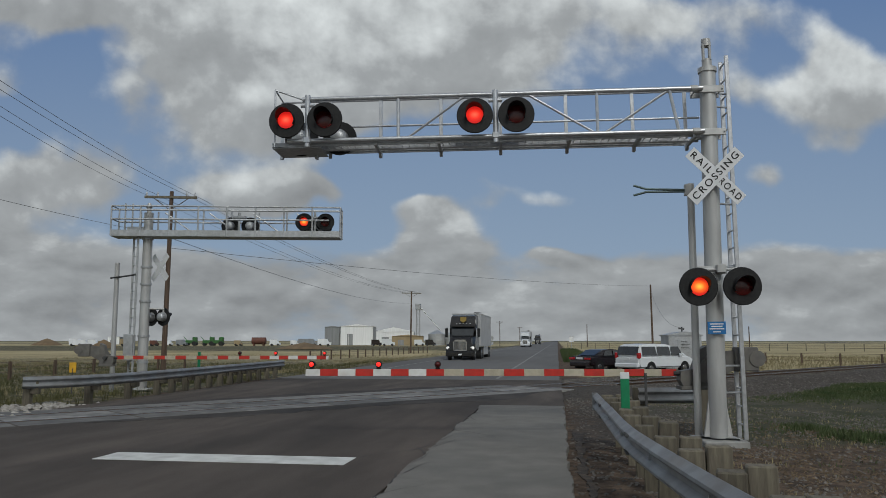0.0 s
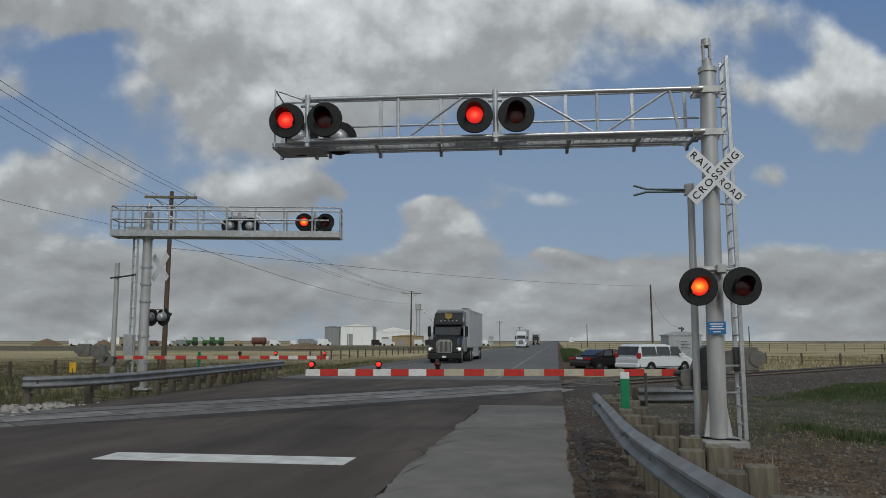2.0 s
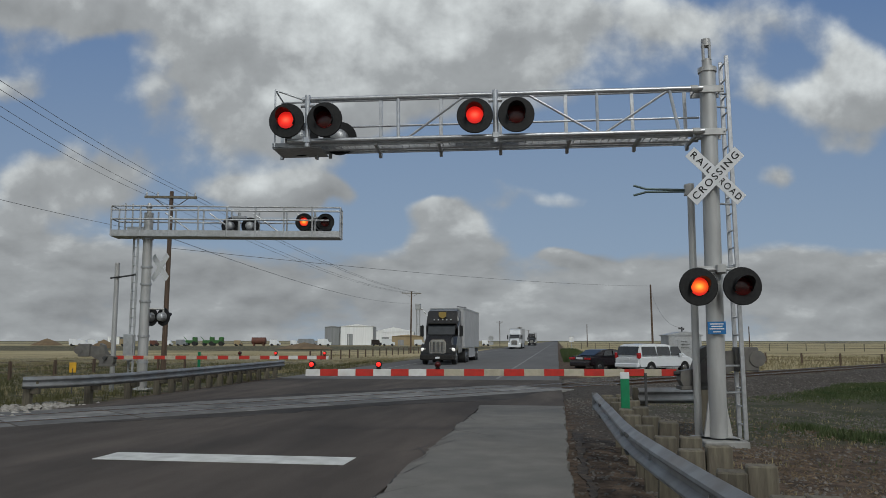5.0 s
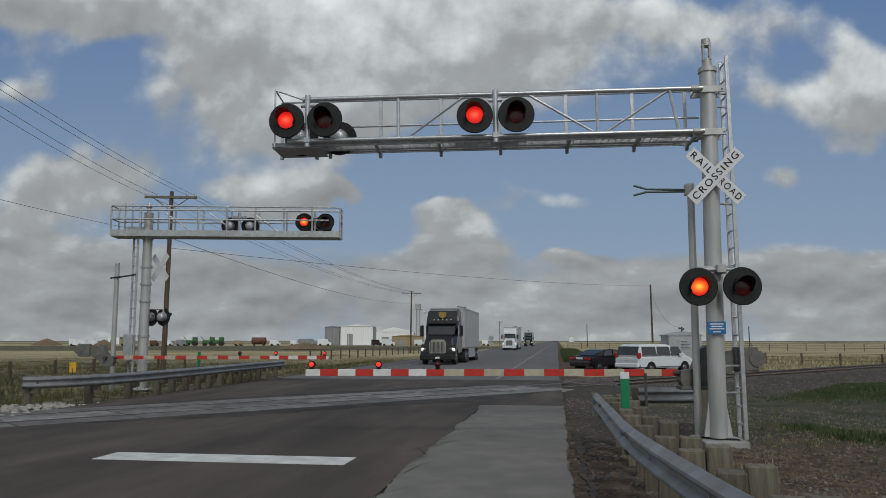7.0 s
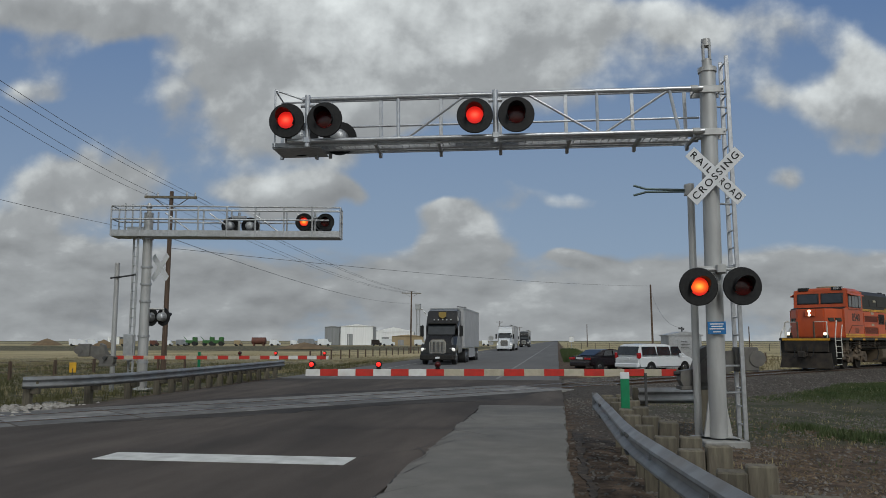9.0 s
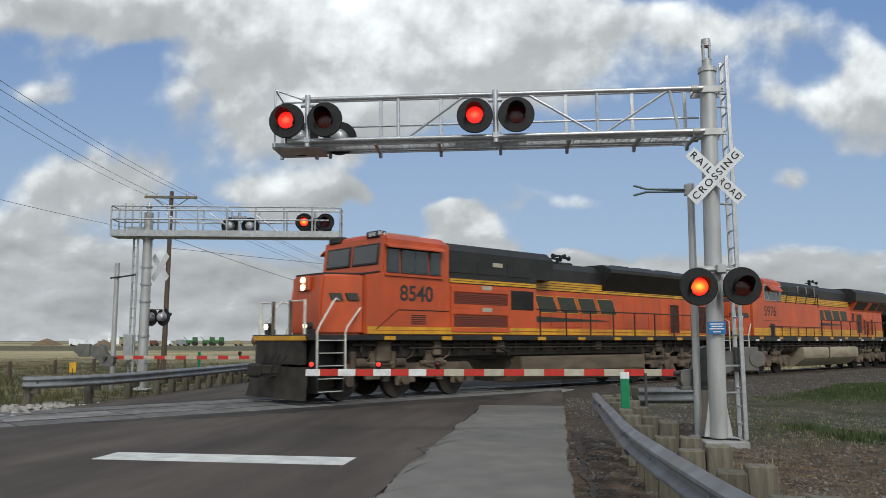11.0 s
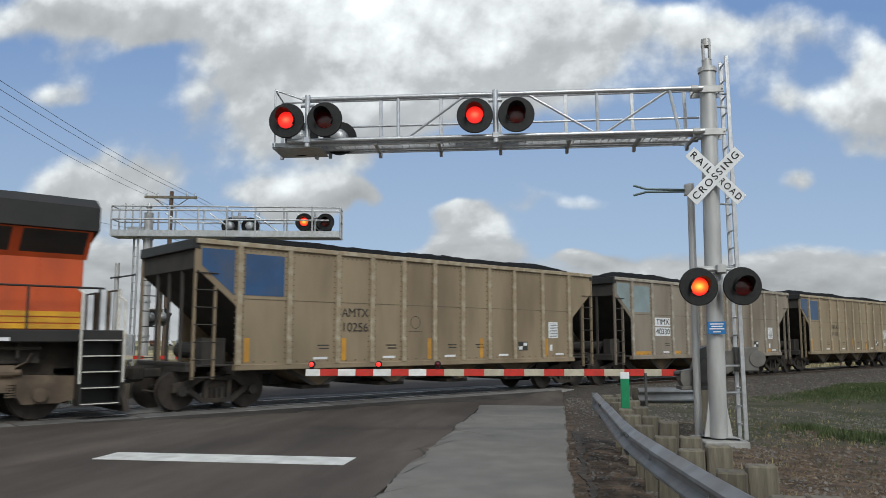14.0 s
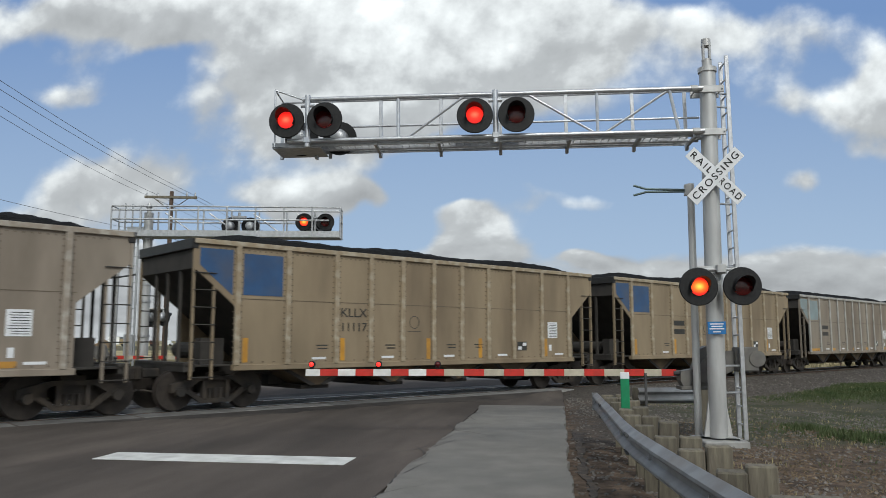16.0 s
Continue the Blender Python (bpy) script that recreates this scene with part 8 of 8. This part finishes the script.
def tufts(name, label, spots, height, mat, blades=6, seed=1):
    rnd = random.Random(seed)
    vs, fs = [], []
    for x, y, k in spots:
        z = ground_height(x, y) - 0.03
        for b in range(blades):
            a = rnd.uniform(0, 6.283)
            h = height * k * rnd.uniform(0.5, 1.2)
            ln = h * rnd.uniform(0.15, 0.6)
            w = 0.003 + 0.006 * rnd.random() + height * 0.012
            bx, by = x + rnd.uniform(-0.09, 0.09), y + rnd.uniform(-0.09, 0.09)
            cx, cy = math.cos(a), math.sin(a)
            i = len(vs)
            vs += [(bx - cy * w, by + cx * w, z), (bx + cy * w, by - cx * w, z), (bx + cx * ln * 0.4 + cy * w * 0.7, by + cy * ln * 0.4 - cx * w * 0.7, z + h * 0.6),
                   (bx + cx * ln * 0.4 - cy * w * 0.7, by + cy * ln * 0.4 + cx * w * 0.7, z + h * 0.6), (bx + cx * ln, by + cy * ln, z + h)]
            fs += [(i, i + 1, i + 2, i + 3), (i + 3, i + 2, i + 4)]
    me = bpy.data.meshes.new(name)
    me.from_pydata(vs, [], fs)
    me.materials.append(mat)
    tagged(new(name, me), label, "grass", kind="stuff")


rnd = random.Random(11)


def scatter(n, x0, x1, y0, y1, keep):
    out = []
    while len(out) < n:
        x, y = rnd.uniform(x0, x1), rnd.uniform(y0, y1)
        k = keep(x, y)
        if rnd.random() < k:
            out.append((x, y, 0.6 + 0.6 * k))
    return out


def patchy(x, y, f=0.35, t=0.0):
    return smooth(t - 0.1, t + 0.3, noise.noise((x * f, y * f, 4)) + 0.4 * noise.noise((x * f * 3, y * f * 3, 9)))


M["grass_green"] = leaf_material("fresh_grass", (0.055, 0.082, 0.03), (0.085, 0.105, 0.045))
M["grass_dry"] = leaf_material("dry_grass", (0.29, 0.245, 0.14), (0.2, 0.175, 0.095))
M["grass_olive"] = leaf_material("olive_weeds", (0.07, 0.075, 0.032), (0.12, 0.11, 0.05))


def near_bed(x, y):
    """A long bed of weeds across the slope beside the signal."""
    t = (x - 4.2) / 5.0
    return (1 - smooth(0.35, 1.3, abs(y - (16.4 - 3.0 * t)) + 0.8 * noise.noise((x * 0.9, y * 0.9, 1)))) * smooth(4.0, 4.8, x)


def bank_bed(x, y):
    """Taller weeds below the ballast bank."""
    o = abs(track_offset(x, y))
    return (1 - smooth(2.2, 4.4, abs(o - 7.6) + 1.6 * noise.noise((x * 0.3, y * 0.3, 6)))) * smooth(28, 36, y)


def right_side(x, y):
    o = abs(track_offset(x, y))
    if o < 4.2 or x < 3.2:
        return 0
    return min(1.0, 0.12 * patchy(x, y) + near_bed(x, y) + bank_bed(x, y))


tufts("grass", "low green grass and weeds below the ballast bank", scatter(26000, 3, 30, 9, 50, right_side), 0.14, M["grass_green"], 6, 2)
tufts("sparse_weeds", "sparse grey-green weeds on the gravelly slope", scatter(9000, 2.6, 24, 11, 40, lambda x, y: 0.25 + 0.5 * patchy(x, y, 0.5) if abs(track_offset(x, y)) > 4.4 else 0), 0.045, M["grass_olive"], 5, 12)
tufts("dry_grass", "dry straw-coloured grass by the roadside", scatter(1600, 1.6, 20, 6, 36, lambda x, y: 0.5 * patchy(x + 40, y, 0.6) if abs(track_offset(x, y)) > 4 else 0), 0.11, M["grass_dry"], 5, 3)
tufts("weeds", "olive weeds along the far guardrail and field", scatter(9000, -48, -13, 18, 70, lambda x, y: (0.25 + 0.75 * patchy(x, y, 0.2)) if abs(track_offset(x, y)) > 3.6 else 0), 0.24, M["grass_olive"], 6, 4)
tufts("dry_grass", "tall dry grass in the far field", scatter(6000, -60, -14, 25, 110, lambda x, y: patchy(x + 9, y, 0.15) if abs(track_offset(x, y)) > 4 else 0), 0.26, M["grass_dry"], 5, 5)
tufts("weeds", "green weeds beside the highway", scatter(2600, 0.5, 3.0, 63, 130, lambda x, y: 0.9), 0.5, M["grass_green"], 6, 6)
tufts("dry_grass", "dry field beyond the track", scatter(8000, 7, 60, 48, 110, lambda x, y: 0.8 if abs(track_offset(x, y)) > 4 else 0), 0.35, M["grass_dry"], 4, 7)


def stones(name, label, spots, lo, hi, mat, seed):
    """Loose angular stones, one joined sheet."""
    r2 = random.Random(seed)
    base = [(1, 0, -.4), (-.5, .87, -.4), (-.5, -.87, -.4), (.6, .5, .45), (-.7, .1, .5), (.2, -.7, .4), (0, 0, .75)]
    face = [(0, 1, 3), (1, 4, 3), (1, 2, 4), (2, 5, 4), (2, 0, 5), (0, 3, 5), (3, 4, 6), (4, 5, 6), (5, 3, 6)]
    vs, fs = [], []
    for x, y, z in spots:
        s, a = r2.uniform(lo, hi), r2.uniform(0, 6.28)
        i = len(vs)
        for p in base:
            q = [c * s * r2.uniform(0.7, 1.25) for c in p]
            vs.append((x + q[0] * math.cos(a) - q[1] * math.sin(a), y + q[0] * math.sin(a) + q[1] * math.cos(a), z + q[2] * 0.8))
        fs += [tuple(i + k for k in f) for f in face]
    me = bpy.data.meshes.new(name)
    me.from_pydata(vs, [], fs)
    me.materials.append(mat)
    tagged(new(name, me), label, "stones", kind="stuff")


M["stone_mix"] = material("mixed_ballast_stone", (0.19, 0.17, 0.15), 0.95, 0, (0.08, 0.072, 0.065), 3, 4, bump=0.3)
spots = []
for k in range(15000):
    s = -8 - 62 * rnd.random() ** 1.4
    o = rnd.uniform(-3.3, 3.9) * SIDE
    if rnd.random() < 0.25:
        o = rnd.gauss(4.3, 0.8) * SIDE
    x, y, h = on_track(s)
    px, py = x + math.cos(h) * o * SIDE, y - math.sin(h) * o * SIDE
    oo = abs(o)
    zz = -0.09 if oo < 1.45 else (-0.1 - 0.04 * (oo - 1.45) / 0.55 if oo < 2 else -0.14 - 0.36 * (oo - 2) / 1.5)
    spots.append((px, py, max(zz, ground_height(px, py)) + 0.004))
stones("ballast_stones", "loose grey and brown ballast stones", spots, 0.02, 0.045, M["stone_mix"], 21)
stones("gravel", "scattered gravel and clods on the dirt verge", [(x, y, ground_height(x, y)) for x, y, k in scatter(9000, 0.2, 10, 5.5, 24, lambda x, y: 0.3 + 0.7 * patchy(x + 20, y, 0.5))], 0.008, 0.042, M["stone_mix"], 22)
stones("pale_rocks", "pale broken rocks heaped along the far verge", [(-12.6 + rnd.gauss(0, 0.35) - 0.28 * (i % 40) * 0.1, 16.0 + rnd.uniform(-1.2, 3.4), -0.04) for i in range(170)], 0.05, 0.15, M["rock"], 23)


def twigs():
    """Straw and broken twigs strewn over the dirt beside the guardrail."""
    r3 = random.Random(41)
    vs, fs = [], []
    for k in range(8000):
        x, y = r3.uniform(1.3, 9.5), r3.uniform(8.5, 17.5)
        if r3.random() > 0.35 + 0.65 * patchy(x + 60, y, 0.7):
            continue
        a, ln, w = r3.uniform(0, 6.283), r3.uniform(0.025, 0.1), r3.uniform(0.003, 0.007)
        z = ground_height(x, y)
        cx, cy = math.cos(a), math.sin(a)
        tilt = r3.uniform(0.0, 0.04)
        i = len(vs)
        vs += [(x - cy * w, y + cx * w, z + 0.004), (x + cy * w, y - cx * w, z + 0.004), (x + cx * ln, y + cy * ln, z + 0.006 + tilt), (x + cx * ln * 0.5, y + cy * ln * 0.5, z + 0.022 + tilt * 0.5)]
        fs += [(i, i + 1, i + 3), (i + 1, i + 2, i + 3), (i + 2, i, i + 3)]
    me = bpy.data.meshes.new("straw_litter")
    me.from_pydata(vs, [], fs)
    me.materials.append(M["straw"])
    tagged(new("straw_litter", me), "pale straw and broken twigs strewn over dirt", "litter", kind="stuff")


M["straw"] = material("strewn_straw", (0.2, 0.145, 0.09), 0.9, 0, (0.1, 0.074, 0.048), 3, 3)
twigs()


def motions():
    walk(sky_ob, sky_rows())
    walk(truck_1, [(t, pose(-8.1, y, 0)) for t, y in ((0, 65.0), (0.5, 62.2), (1, 59.8), (1.5, 57.6), (2, 55.8), (2.5, 54.4), (3, 53.4), (3.5, 52.8), (4, 52.6), (16, 52.6))])
    walk(truck_2, [(t, pose(-8.4, y, 0)) for t, y in ((0, 205.0), (2, 182), (4, 163), (6.5, 141), (8, 131), (9.2, 123), (11, 114), (13, 108), (16, 106))])
    walk(truck_3, [(t, pose(-8.4, y, 0)) for t, y in ((0, 335.0), (4, 272), (8, 212), (9.2, 195), (11, 172), (13, 152), (16, 140))])
    for vehicle, qc in trains:
        walk(vehicle, train_rows(qc))
    for lens, phase in blinkers:
        walk(lens, blink_rows(phase))
    for lens, phase, x, y in arm_lenses:
        flip = Matrix.Rotation(radians(180), 4, "Z") if y > 0 else Matrix.Identity(4)
        if phase < 2:
            walk(lens, [(t, Matrix.Translation((x, y, 1.235)) @ flip @ m.to_3x3().to_4x4()) for t, m in blink_rows(phase)])
        else:
            lens.matrix_basis = Matrix.Translation((x, y, 1.235)) @ flip


motions()
